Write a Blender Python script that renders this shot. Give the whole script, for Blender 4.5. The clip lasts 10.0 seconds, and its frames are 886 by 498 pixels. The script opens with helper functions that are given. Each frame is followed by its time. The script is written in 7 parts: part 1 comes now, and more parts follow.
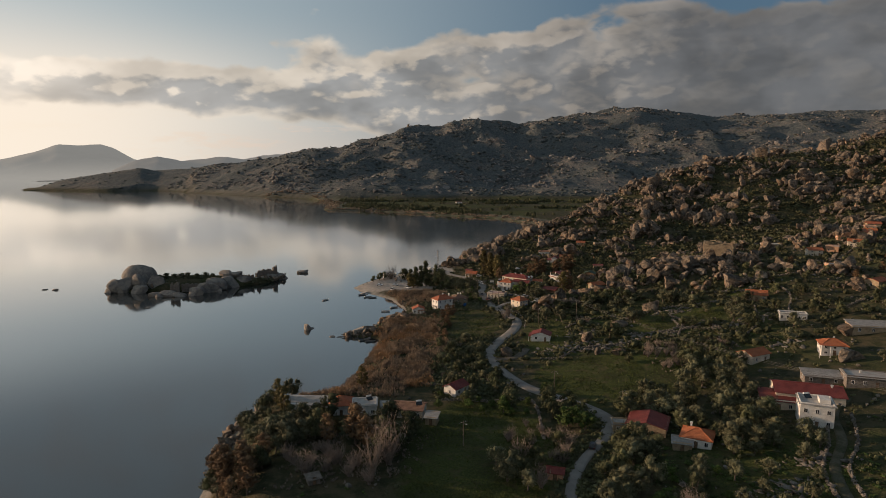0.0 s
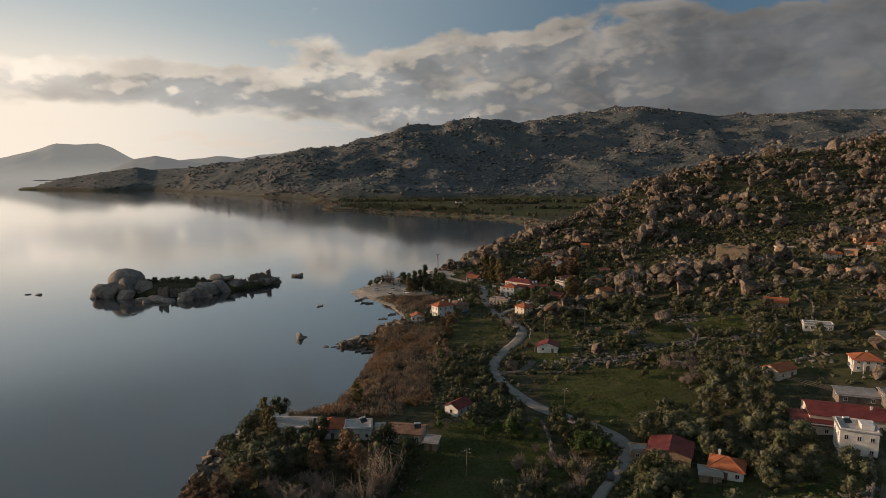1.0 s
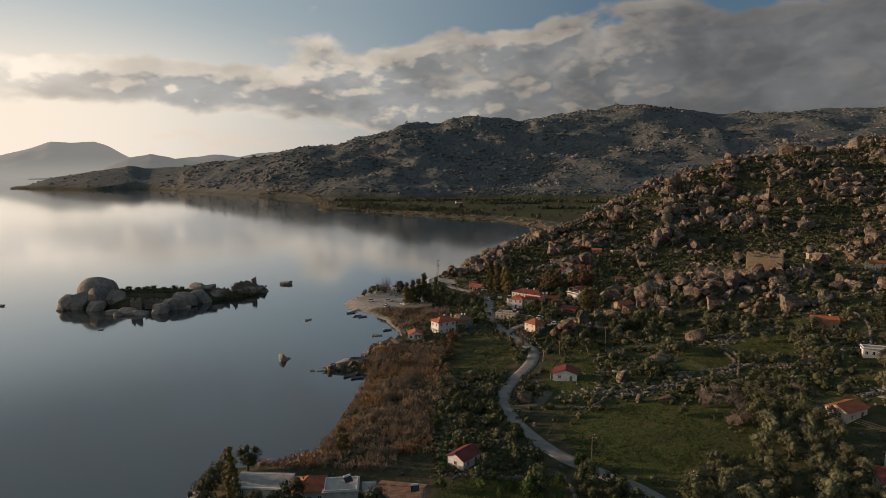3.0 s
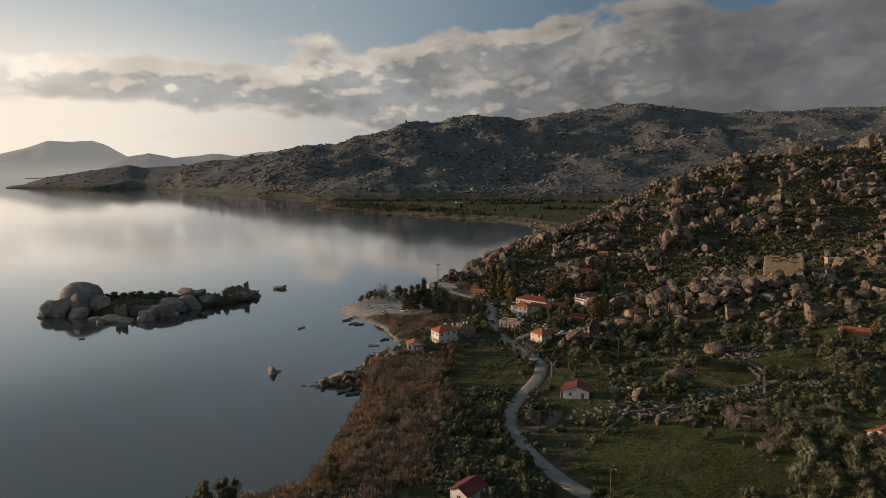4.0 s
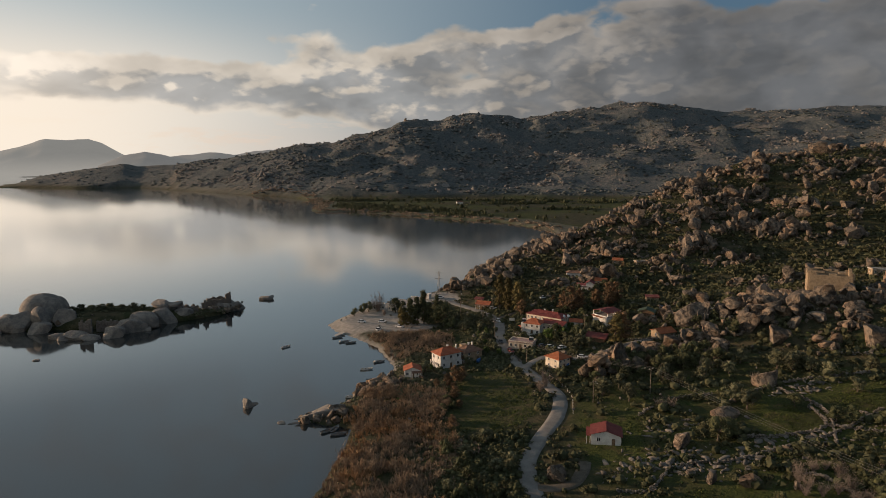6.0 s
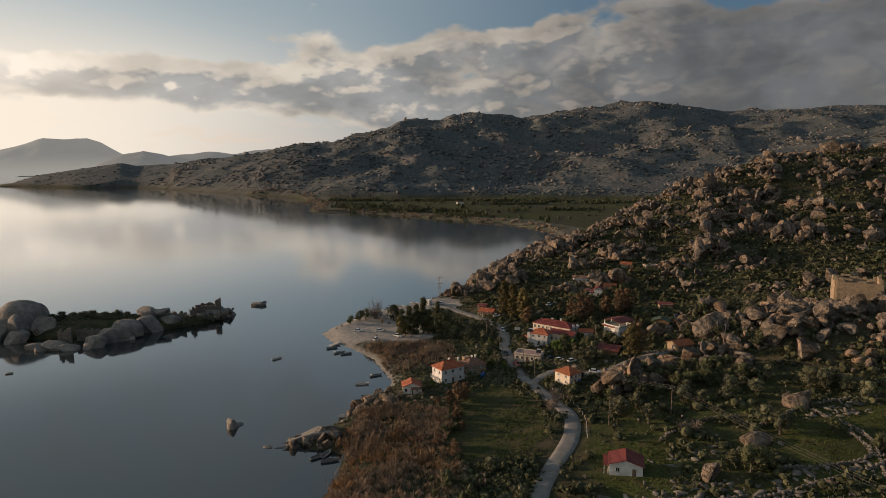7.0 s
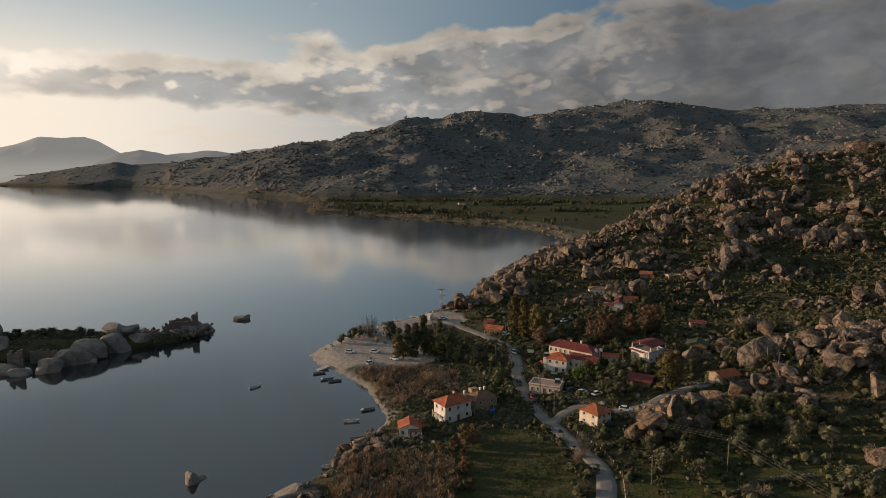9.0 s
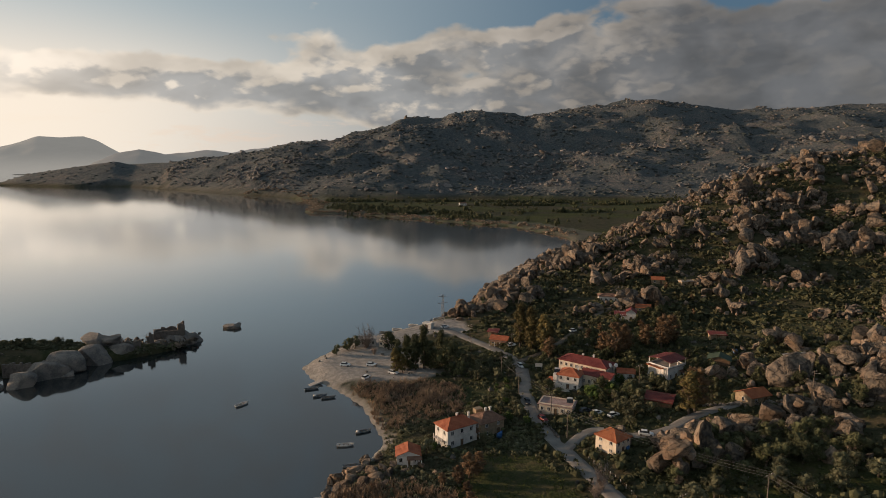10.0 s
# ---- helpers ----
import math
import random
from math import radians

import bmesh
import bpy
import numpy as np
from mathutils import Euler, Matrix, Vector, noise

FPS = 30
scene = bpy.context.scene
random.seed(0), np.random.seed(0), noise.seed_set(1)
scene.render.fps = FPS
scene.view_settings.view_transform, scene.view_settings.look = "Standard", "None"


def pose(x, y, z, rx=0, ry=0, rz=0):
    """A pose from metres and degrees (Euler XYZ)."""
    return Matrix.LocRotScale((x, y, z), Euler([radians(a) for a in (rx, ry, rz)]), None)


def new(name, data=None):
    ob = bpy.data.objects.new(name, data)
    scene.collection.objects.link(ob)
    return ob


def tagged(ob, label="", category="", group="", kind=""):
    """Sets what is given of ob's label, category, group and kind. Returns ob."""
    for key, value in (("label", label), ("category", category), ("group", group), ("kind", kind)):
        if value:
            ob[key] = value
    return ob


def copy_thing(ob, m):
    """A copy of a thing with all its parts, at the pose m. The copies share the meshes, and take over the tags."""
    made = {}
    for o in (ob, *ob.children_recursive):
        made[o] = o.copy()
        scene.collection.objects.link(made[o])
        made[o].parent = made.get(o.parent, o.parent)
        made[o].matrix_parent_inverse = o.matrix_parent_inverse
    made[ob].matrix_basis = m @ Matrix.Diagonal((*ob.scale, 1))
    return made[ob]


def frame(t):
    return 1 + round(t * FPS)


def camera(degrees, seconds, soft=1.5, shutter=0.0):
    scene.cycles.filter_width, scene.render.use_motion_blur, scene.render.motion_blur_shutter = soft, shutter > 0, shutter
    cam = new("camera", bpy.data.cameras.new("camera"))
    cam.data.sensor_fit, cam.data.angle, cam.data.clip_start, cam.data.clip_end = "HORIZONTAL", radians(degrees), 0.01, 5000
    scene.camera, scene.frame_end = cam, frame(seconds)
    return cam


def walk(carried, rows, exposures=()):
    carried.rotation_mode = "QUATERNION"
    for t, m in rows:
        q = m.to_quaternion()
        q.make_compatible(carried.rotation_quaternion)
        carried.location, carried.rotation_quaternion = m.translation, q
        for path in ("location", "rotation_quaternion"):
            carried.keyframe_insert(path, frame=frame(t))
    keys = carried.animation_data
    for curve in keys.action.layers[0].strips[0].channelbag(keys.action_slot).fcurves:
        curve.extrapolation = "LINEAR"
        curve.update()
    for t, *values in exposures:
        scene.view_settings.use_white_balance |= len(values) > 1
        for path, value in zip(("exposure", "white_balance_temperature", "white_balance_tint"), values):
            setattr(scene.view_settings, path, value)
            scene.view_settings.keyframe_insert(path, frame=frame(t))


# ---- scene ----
# The camera: t, x, y, z, pitch, lean, heading, on a level straight flight
cam = camera(69.98, 10.0, soft=0.55)
PATH = [
    (0.0, -0.00, 0.00, 85.00, -7.735, -0.300, -1.481),
    (0.5, -0.00, 8.98, 85.06, -7.765, -0.292, -1.508),
    (1.0, -0.00, 17.96, 85.12, -7.796, -0.283, -1.535),
    (1.5, -0.00, 26.95, 85.17, -7.826, -0.273, -1.559),
    (2.0, -0.00, 35.93, 85.21, -7.856, -0.262, -1.582),
    (2.5, -0.01, 44.91, 85.24, -7.885, -0.250, -1.603),
    (3.0, -0.01, 53.89, 85.27, -7.913, -0.237, -1.623),
    (3.5, -0.01, 62.86, 85.29, -7.941, -0.222, -1.640),
    (4.0, -0.02, 71.84, 85.30, -7.968, -0.207, -1.655),
    (4.5, -0.02, 80.82, 85.30, -7.994, -0.191, -1.668),
    (5.0, -0.03, 89.79, 85.30, -8.018, -0.174, -1.678),
    (5.5, -0.04, 98.77, 85.29, -8.041, -0.156, -1.686),
    (6.0, -0.04, 107.74, 85.27, -8.063, -0.138, -1.691),
    (6.5, -0.05, 116.72, 85.25, -8.084, -0.119, -1.694),
    (7.0, -0.06, 125.69, 85.22, -8.102, -0.099, -1.694),
    (7.5, -0.07, 134.66, 85.18, -8.120, -0.079, -1.691),
    (8.0, -0.08, 143.64, 85.13, -8.135, -0.058, -1.685),
    (8.5, -0.09, 152.61, 85.08, -8.148, -0.037, -1.677),
    (9.0, -0.10, 161.58, 85.02, -8.159, -0.016, -1.665),
    (9.5, -0.11, 170.55, 84.95, -8.168, 0.006, -1.649),
    (10.0, -0.12, 179.52, 84.88, -8.174, 0.028, -1.630),
]
walk(cam, [(t, pose(x, y, z, 90, 0, heading) @ pose(0, 0, 0, pitch, 0, 0) @ pose(0, 0, 0, 0, 0, lean)) for t, x, y, z, pitch, lean, heading in PATH])


# ---- light: low evening sun from the lake side, broken cloud ----
SUN_BEARING, SUN_HEIGHT = -75.0, 8.5
sun_way = Vector((math.sin(radians(SUN_BEARING)) * math.cos(radians(SUN_HEIGHT)), math.cos(radians(SUN_BEARING)) * math.cos(radians(SUN_HEIGHT)), math.sin(radians(SUN_HEIGHT))))
sun_data = bpy.data.lights.new("sun", "SUN")
sun_data.energy, sun_data.angle, sun_data.color = 5.0, radians(1.2), (1.0, 0.68, 0.44)
sun = new("sun", sun_data)
sun.matrix_world = Matrix.Translation((-300, -60, 300)) @ sun_way.to_track_quat("Z", "Y").to_matrix().to_4x4()
scene.view_settings.exposure = 0.0


class Nodes:
    """Short hand for node trees."""

    def __init__(self, tree, keep=False):
        self.tree = tree
        if not keep:
            tree.nodes.clear()

    def add(self, kind, _out=0, **given):
        node = self.tree.nodes.new(kind)
        for key, value in given.items():
            if key.startswith("in_"):
                self.put(node.inputs[int(key[3:])], value)
            else:
                setattr(node, key, value)
        return node

    def put(self, socket, value):
        if isinstance(value, bpy.types.NodeSocket):
            self.tree.links.new(value, socket)
        elif isinstance(value, bpy.types.Node):
            self.tree.links.new(value.outputs[0], socket)
        else:
            socket.default_value = value

    def math(self, op, a, b=0.0, c=0.0, clamp=False):
        return self.add("ShaderNodeMath", operation=op, use_clamp=clamp, in_0=a, in_1=b, in_2=c).outputs[0]

    def ramp(self, v, a, b, lo=0.0, hi=1.0, smooth=True):
        return self.add("ShaderNodeMapRange", interpolation_type="SMOOTHSTEP" if smooth else "LINEAR", in_0=v, in_1=a, in_2=b, in_3=lo, in_4=hi).outputs[0]

    def mix(self, k, a, b, kind="MIX"):
        node = self.add("ShaderNodeMix", data_type="RGBA", blend_type=kind)
        self.put(node.inputs[0], k), self.put(node.inputs[6], a), self.put(node.inputs[7], b)
        return node.outputs[2]

    def noise(self, where, scale, detail=4.0, rough=0.55, distort=0.0, out=0):
        node = self.add("ShaderNodeTexNoise")
        self.put(node.inputs["Vector"], where)
        node.inputs["Scale"].default_value, node.inputs["Detail"].default_value = scale, detail
        node.inputs["Roughness"].default_value, node.inputs["Distortion"].default_value = rough, distort
        return node.outputs[out]


def rgb(r, g, b):
    return (r, g, b, 1.0)


def build_sky():
    world = bpy.data.worlds.new("sky")
    scene.world = world
    world.use_nodes = True
    n = Nodes(world.node_tree)
    way = n.add("ShaderNodeTexCoord").outputs["Generated"]
    xyz = n.add("ShaderNodeSeparateXYZ", in_0=way)
    sky = n.add("ShaderNodeTexSky", sky_type="NISHITA", sun_disc=False, sun_elevation=radians(SUN_HEIGHT), sun_rotation=radians(SUN_BEARING), air_density=1.2, dust_density=0.8, ozone_density=2.5)
    clear = n.mix(1.0, sky.outputs[0], rgb(SKY_GAIN * 0.80, SKY_GAIN * 0.98, SKY_GAIN * 1.42), "MULTIPLY")
    bearing = n.math("MULTIPLY", n.math("ARCTAN2", xyz.outputs[0], xyz.outputs[1]), 57.3)
    height = n.math("MULTIPLY", n.math("ARCSINE", n.math("ABSOLUTE", xyz.outputs[2])), 57.3)
    # pale evening air on the lake side, warm and bright low down
    clear = n.mix(0.75, clear, rgb(0.088, 0.148, 0.200))
    pale = n.math("MULTIPLY", n.ramp(bearing, 24, -26), n.ramp(height, 34, 12, 0.35, 1.0))
    clear = n.mix(n.math("MULTIPLY", pale, 0.92), clear, n.mix(n.ramp(bearing, -14, -40), rgb(0.385, 0.455, 0.485), rgb(0.56, 0.60, 0.60)))
    glow = n.math("MULTIPLY", n.ramp(bearing, 5, -34), n.ramp(height, 13.5, 4.5))
    clear = n.mix(n.math("MULTIPLY", glow, 0.96), clear, rgb(1.0, 0.865, 0.715))
    low = n.math("MULTIPLY", n.ramp(height, 5.0, 0.5), n.ramp(bearing, -24, -10))
    clear = n.mix(n.math("MULTIPLY", low, 0.30), clear, rgb(0.74, 0.57, 0.45))
    # one deck of broken cloud: a band over the lake that thickens into a bank over the hills
    place = n.add("ShaderNodeCombineXYZ", in_0=bearing, in_1=n.math("MULTIPLY", height, 1.8), in_2=3.7).outputs[0]

    def mass(p, c, reach):
        """A soft hump in the sky round bearing and height c, as wide and tall as reach."""
        q = n.add("ShaderNodeVectorMath", operation="MULTIPLY_ADD", in_0=p, in_1=(1 / reach[0], 1 / (1.8 * reach[1]), 0.0), in_2=(-c[0] / reach[0], -c[1] / reach[1], 0.0)).outputs[0]
        d = n.add("ShaderNodeVectorMath", operation="DOT_PRODUCT", in_0=q, in_1=q).outputs["Value"]
        return n.math("EXPONENT", n.math("MULTIPLY", d, -1.0))

    def billow(p):
        """Heaped cloud: round lumps on lumps, torn by finer noise."""
        torn = n.add("ShaderNodeVectorMath", operation="MULTIPLY_ADD", in_0=n.noise(p, 0.40, 4, 0.55, 0.0, 1), in_1=(3.0, 2.4, 0.0), in_2=p).outputs[0]
        cell = n.add("ShaderNodeTexVoronoi", feature="SMOOTH_F1")
        n.put(cell.inputs["Vector"], torn)
        cell.inputs["Scale"].default_value, cell.inputs["Smoothness"].default_value = 0.30, 0.6
        cell.inputs["Detail"].default_value, cell.inputs["Roughness"].default_value = 2.0, 0.45
        lumps = n.math("SUBTRACT", 0.95, cell.outputs["Distance"])
        return n.math("ADD", n.math("MULTIPLY", lumps, 0.52), n.math("MULTIPLY", n.noise(p, 0.12, 7.0, 0.52, 0.1), 0.58))

    def cover_at(p):
        at = n.add("ShaderNodeSeparateXYZ", in_0=p)
        b, h = at.outputs[0], n.math("DIVIDE", at.outputs[1], 1.8)
        top = n.math("ADD", n.ramp(b, -9, 4, 8.1, 11.3), n.ramp(b, 8, 15, 0.0, 0.7))
        foot = n.math("ADD", n.ramp(b, -34, -14, 5.0, 4.0), n.ramp(b, -12, 9, 0.0, -6.0))
        under = n.ramp(n.math("SUBTRACT", top, h), -1.3, 1.4, -0.40, 0.27)
        above = n.ramp(n.math("SUBTRACT", h, foot), -1.7, 1.5, -0.40, 0.27)
        deck = n.math("MINIMUM", under, above)
        for c, reach, much in CLOUD_MASSES:
            deck = n.math("MULTIPLY_ADD", mass(p, c, reach), much, deck)
        return n.math("ADD", deck, n.math("MULTIPLY_ADD", n.math("SUBTRACT", billow(p), 0.5), 0.85, 0.66))

    towards = n.add("ShaderNodeVectorMath", operation="ADD", in_0=place, in_1=(-0.6, 0.95, 0.0)).outputs[0]
    cover, cover_lit = cover_at(place), cover_at(towards)
    mask = n.ramp(cover, 0.37, 0.62)
    thick = n.ramp(cover, 0.46, 0.82)
    # the side towards the low sun is bright
    rim = n.ramp(n.math("SUBTRACT", cover, cover_lit), 0.0, 0.17)
    east = n.ramp(bearing, -12, 24)
    grey = n.mix(east, n.mix(n.ramp(bearing, -20, -36), rgb(0.285, 0.288, 0.290), rgb(0.66, 0.60, 0.53)), rgb(0.124, 0.126, 0.131))
    bright = n.mix(n.ramp(bearing, -10, 14), n.mix(n.ramp(bearing, -12, -34), rgb(0.62, 0.545, 0.455), rgb(0.88, 0.77, 0.65)), n.mix(n.ramp(bearing, 10, 28), rgb(0.360, 0.318, 0.274), rgb(0.190, 0.178, 0.166)))
    body = n.mix(n.math("MULTIPLY", thick, 0.95), bright, grey)
    body = n.mix(n.math("MULTIPLY", rim, n.ramp(bearing, 8, 30, 0.90, 0.38)), body, bright)
    shade = n.ramp(n.noise(place, 0.20, 3.0, 0.5, 0.2), 0.30, 0.70, 0.80, 1.25)
    body = n.mix(1.0, body, n.add("ShaderNodeCombineColor", in_0=shade, in_1=shade, in_2=shade).outputs[0], "MULTIPLY")
    veil_lump = n.noise(place, 0.15, 8.0, 0.6, 0.1)
    # thin broken veil higher up, which the water mirrors
    veil = n.math("MULTIPLY", n.math("MULTIPLY", n.ramp(veil_lump, 0.44, 0.60), n.ramp(height, 15.5, 22)), 0.55)
    clear = n.mix(n.math("MULTIPLY", n.ramp(height, 13.0, 20.0), n.ramp(bearing, 10, -30)), clear, rgb(0.24, 0.29, 0.325))
    colour = n.mix(veil, clear, n.mix(n.ramp(bearing, 26, -36), rgb(0.19, 0.195, 0.20), rgb(0.25, 0.258, 0.265)))
    # a few thin wisps in the glow low over the lake
    wisp = n.math("MULTIPLY", n.ramp(n.noise(n.add("ShaderNodeVectorMath", operation="MULTIPLY", in_0=place, in_1=(1.0, 2.4, 1.0)).outputs[0], 0.2, 6.0, 0.6), 0.52, 0.66), n.math("MULTIPLY", n.ramp(height, 4.5, 2.5), n.ramp(bearing, 4, -8)))
    colour = n.mix(n.math("MULTIPLY", wisp, 0.35), colour, n.mix(n.ramp(bearing, -14, -34), rgb(0.80, 0.60, 0.46), rgb(0.98, 0.84, 0.68)))
    colour = n.mix(n.math("MULTIPLY", mask, n.ramp(bearing, -6, -22, 0.95, 0.82)), colour, body)
    colour = n.mix(n.ramp(xyz.outputs[2], -0.02, -0.10), colour, rgb(0.03, 0.035, 0.035))
    back = n.add("ShaderNodeBackground", in_0=colour, in_1=1.0)
    out = n.add("ShaderNodeOutputWorld")
    n.put(out.inputs[0], back.outputs[0])


SKY_GAIN = 0.075
# where the cloud heaps up or opens: bearing and height in degrees, half width and half height, how much
CLOUD_MASSES = [((-9.2, 9.4), (3.2, 1.5), 0.54), ((-3.0, 8.2), (2.0, 0.9), 0.14), ((20.0, 12.6), (4.5, 0.7), 0.40), ((0.5, 13.0), (1.6, 0.5), 0.30), ((23.3, 10.9), (1.7, 0.6), 0.16),
                ((3.8, 7.2), (4.5, 0.5), -0.20), ((-2.0, 6.6), (6.0, 0.5), -0.13), ((0.0, 5.0), (6.0, 0.9), -0.03), ((-18.0, 6.3), (9.0, 1.6), 0.16), ((16.5, 11.4), (1.8, 0.6), -0.30), ((-30.0, 9.6), (5.0, 0.8), -0.15)]
build_sky()


# ---- materials ----
def material(name, base, rough=0.85, metal=0.0, bump=None, spec=0.3, depth=0.05):
    """A principled material; base and bump are functions of the node shorthand that give sockets, or plain values."""
    m = bpy.data.materials.new(name)
    m.use_nodes = True
    n = Nodes(m.node_tree)
    shader = n.add("ShaderNodeBsdfPrincipled")
    n.put(shader.inputs["Base Color"], base(n) if callable(base) else base)
    n.put(shader.inputs["Roughness"], rough(n) if callable(rough) else rough)
    shader.inputs["Metallic"].default_value = metal
    shader.inputs["Specular IOR Level"].default_value = spec
    if bump:
        b = n.add("ShaderNodeBump")
        b.inputs["Distance"].default_value = depth
        b.inputs["Strength"].default_value = 1.0
        n.put(b.inputs["Height"], bump(n))
        n.put(shader.inputs["Normal"], b.outputs[0])
    out = n.add("ShaderNodeOutputMaterial")
    n.put(out.inputs[0], shader.outputs[0])
    return m


def spot(n):
    return n.add("ShaderNodeNewGeometry").outputs["Position"]


def own(n):
    return n.add("ShaderNodeTexCoord").outputs["Object"]


def chance(n):
    return n.add("ShaderNodeObjectInfo").outputs["Random"]


def island(n):
    return n.add("ShaderNodeNewGeometry").outputs["Random Per Island"]


def worn(a, b, scale=1.2, grain=9.0, vary=None):
    """Two tones of one surface, mixed by stains and grain."""

    def base(n):
        p = spot(n)
        k = n.math("ADD", n.math("MULTIPLY", n.noise(p, scale, 4), 0.65), n.math("MULTIPLY", n.noise(p, grain, 3), 0.35))
        c = n.mix(n.ramp(k, 0.36, 0.64), rgb(*a), rgb(*b))
        if vary:
            v = n.ramp((chance if vary == "object" else island)(n), 0, 1, 0.72, 1.25, False)
            c = n.mix(1.0, c, n.add("ShaderNodeCombineColor", in_0=v, in_1=v, in_2=v).outputs[0], "MULTIPLY")
        return c

    return base


def grain(scale):
    return lambda n: n.noise(spot(n), scale, 5)


def ground_base(n):
    p = spot(n)
    zone = n.add("ShaderNodeAttribute", attribute_name="zone")
    part_of = n.add("ShaderNodeSeparateColor", in_0=zone.outputs["Color"])
    field, bare, far = part_of.outputs[0], part_of.outputs[1], part_of.outputs[2]
    broad, mid, fine = n.noise(p, 0.035, 4), n.noise(p, 0.22, 5, 0.6), n.noise(p, 1.6, 5, 0.65)
    scrub = n.mix(n.ramp(mid, 0.38, 0.62), rgb(0.032, 0.037, 0.017), rgb(0.078, 0.066, 0.038))
    scrub = n.mix(n.math("MULTIPLY", n.ramp(broad, 0.50, 0.66), 0.5), scrub, rgb(0.046, 0.060, 0.020))
    scrub = n.mix(n.math("MULTIPLY", n.ramp(fine, 0.56, 0.72), 0.55), scrub, rgb(0.16, 0.135, 0.10))
    grass = n.mix(n.ramp(fine, 0.35, 0.65), rgb(0.034, 0.043, 0.013), rgb(0.072, 0.086, 0.023))
    grass = n.mix(n.math("MULTIPLY", n.ramp(mid, 0.50, 0.66), 0.8), grass, rgb(0.082, 0.070, 0.034))
    grass = n.mix(n.math("MULTIPLY", n.ramp(broad, 0.48, 0.62), 0.6), grass, rgb(0.034, 0.036, 0.015))
    sand = n.mix(n.ramp(n.noise(p, 0.5, 5, 0.6), 0.35, 0.68), rgb(0.265, 0.245, 0.220), rgb(0.380, 0.352, 0.315))
    # the far ridge has its haze mixed into these paler, bluish tones
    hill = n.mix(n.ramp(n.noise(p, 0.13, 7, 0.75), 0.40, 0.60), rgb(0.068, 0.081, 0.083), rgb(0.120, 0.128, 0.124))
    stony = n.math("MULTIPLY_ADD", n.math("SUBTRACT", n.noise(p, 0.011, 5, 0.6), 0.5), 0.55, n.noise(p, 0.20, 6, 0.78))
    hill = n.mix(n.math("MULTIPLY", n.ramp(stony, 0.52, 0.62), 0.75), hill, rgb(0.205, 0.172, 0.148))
    c = n.mix(field, scrub, grass)
    c = n.mix(bare, c, sand)
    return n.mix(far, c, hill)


def ground_bump(n):
    p = spot(n)
    zone = n.add("ShaderNodeSeparateColor", in_0=n.add("ShaderNodeAttribute", attribute_name="zone").outputs["Color"])
    near = n.math("ADD", n.math("MULTIPLY", n.noise(p, 1.1, 6, 0.65), 0.7), n.math("MULTIPLY", n.noise(p, 0.2, 4), 1.2))
    far = n.math("ADD", n.math("MULTIPLY", n.noise(p, 0.03, 6, 0.6), 16.0), n.math("MULTIPLY", n.noise(p, 0.14, 6, 0.7), 4.0))
    return n.math("ADD", near, n.math("MULTIPLY", zone.outputs[2], far))


def rock_base(n):
    p = spot(n)
    streak = n.noise(p, 0.55, 6, 0.62, 0.4)
    c = n.mix(n.ramp(streak, 0.36, 0.66), rgb(0.115, 0.104, 0.092), rgb(0.285, 0.225, 0.168))
    c = n.mix(n.math("MULTIPLY", n.ramp(n.noise(p, 0.12, 4), 0.48, 0.66), 0.6), c, rgb(0.335, 0.218, 0.134))
    c = n.mix(n.math("MULTIPLY", n.ramp(n.noise(p, 2.4, 5, 0.7), 0.56, 0.74), 0.45), c, rgb(0.07, 0.067, 0.06))
    crack = n.math("ABSOLUTE", n.math("SUBTRACT", n.noise(p, 0.33, 4, 0.6, 0.6), 0.5))
    c = n.mix(n.math("MULTIPLY", n.ramp(crack, 0.016, 0.003), 0.6), c, rgb(0.030, 0.029, 0.027))
    v = n.ramp(island(n), 0, 1, 0.55, 1.2, False)
    return n.mix(1.0, c, n.add("ShaderNodeCombineColor", in_0=v, in_1=v, in_2=v).outputs[0], "MULTIPLY")


def water_bump(n):
    p = spot(n)
    flat = n.add("ShaderNodeVectorMath", operation="MULTIPLY", in_0=p, in_1=(1.0, 0.55, 1.0))
    return n.math("ADD", n.noise(flat.outputs[0], 0.9, 3, 0.6), n.math("MULTIPLY", n.noise(flat.outputs[0], 0.10, 3, 0.5), 1.2))


def water_rough(n):
    # calm near the village, ruffled by wind towards the open lake
    p = spot(n)
    open_lake = n.ramp(n.add("ShaderNodeSeparateXYZ", in_0=p).outputs[1], 480, 1000, 0.0, 0.05)
    sheltered = n.ramp(n.add("ShaderNodeSeparateXYZ", in_0=p).outputs[0], -750, -250)
    return n.math("ADD", n.ramp(n.noise(p, 0.012, 4, 0.6), 0.40, 0.68, 0.06, 0.09), n.math("MULTIPLY", open_lake, sheltered))


def leafy(a, b):
    """Leaf colours that change from clump to clump and from plant to plant."""

    def base(n):
        c = n.mix(island(n), rgb(*a), rgb(*b))
        v = n.ramp(chance(n), 0, 1, 0.75, 1.3, False)
        w = n.ramp(n.noise(spot(n), 0.09, 2), 0.35, 0.65, 0.8, 1.2)
        v = n.math("MULTIPLY", v, w)
        return n.mix(1.0, c, n.add("ShaderNodeCombineColor", in_0=v, in_1=v, in_2=v).outputs[0], "MULTIPLY")

    return base


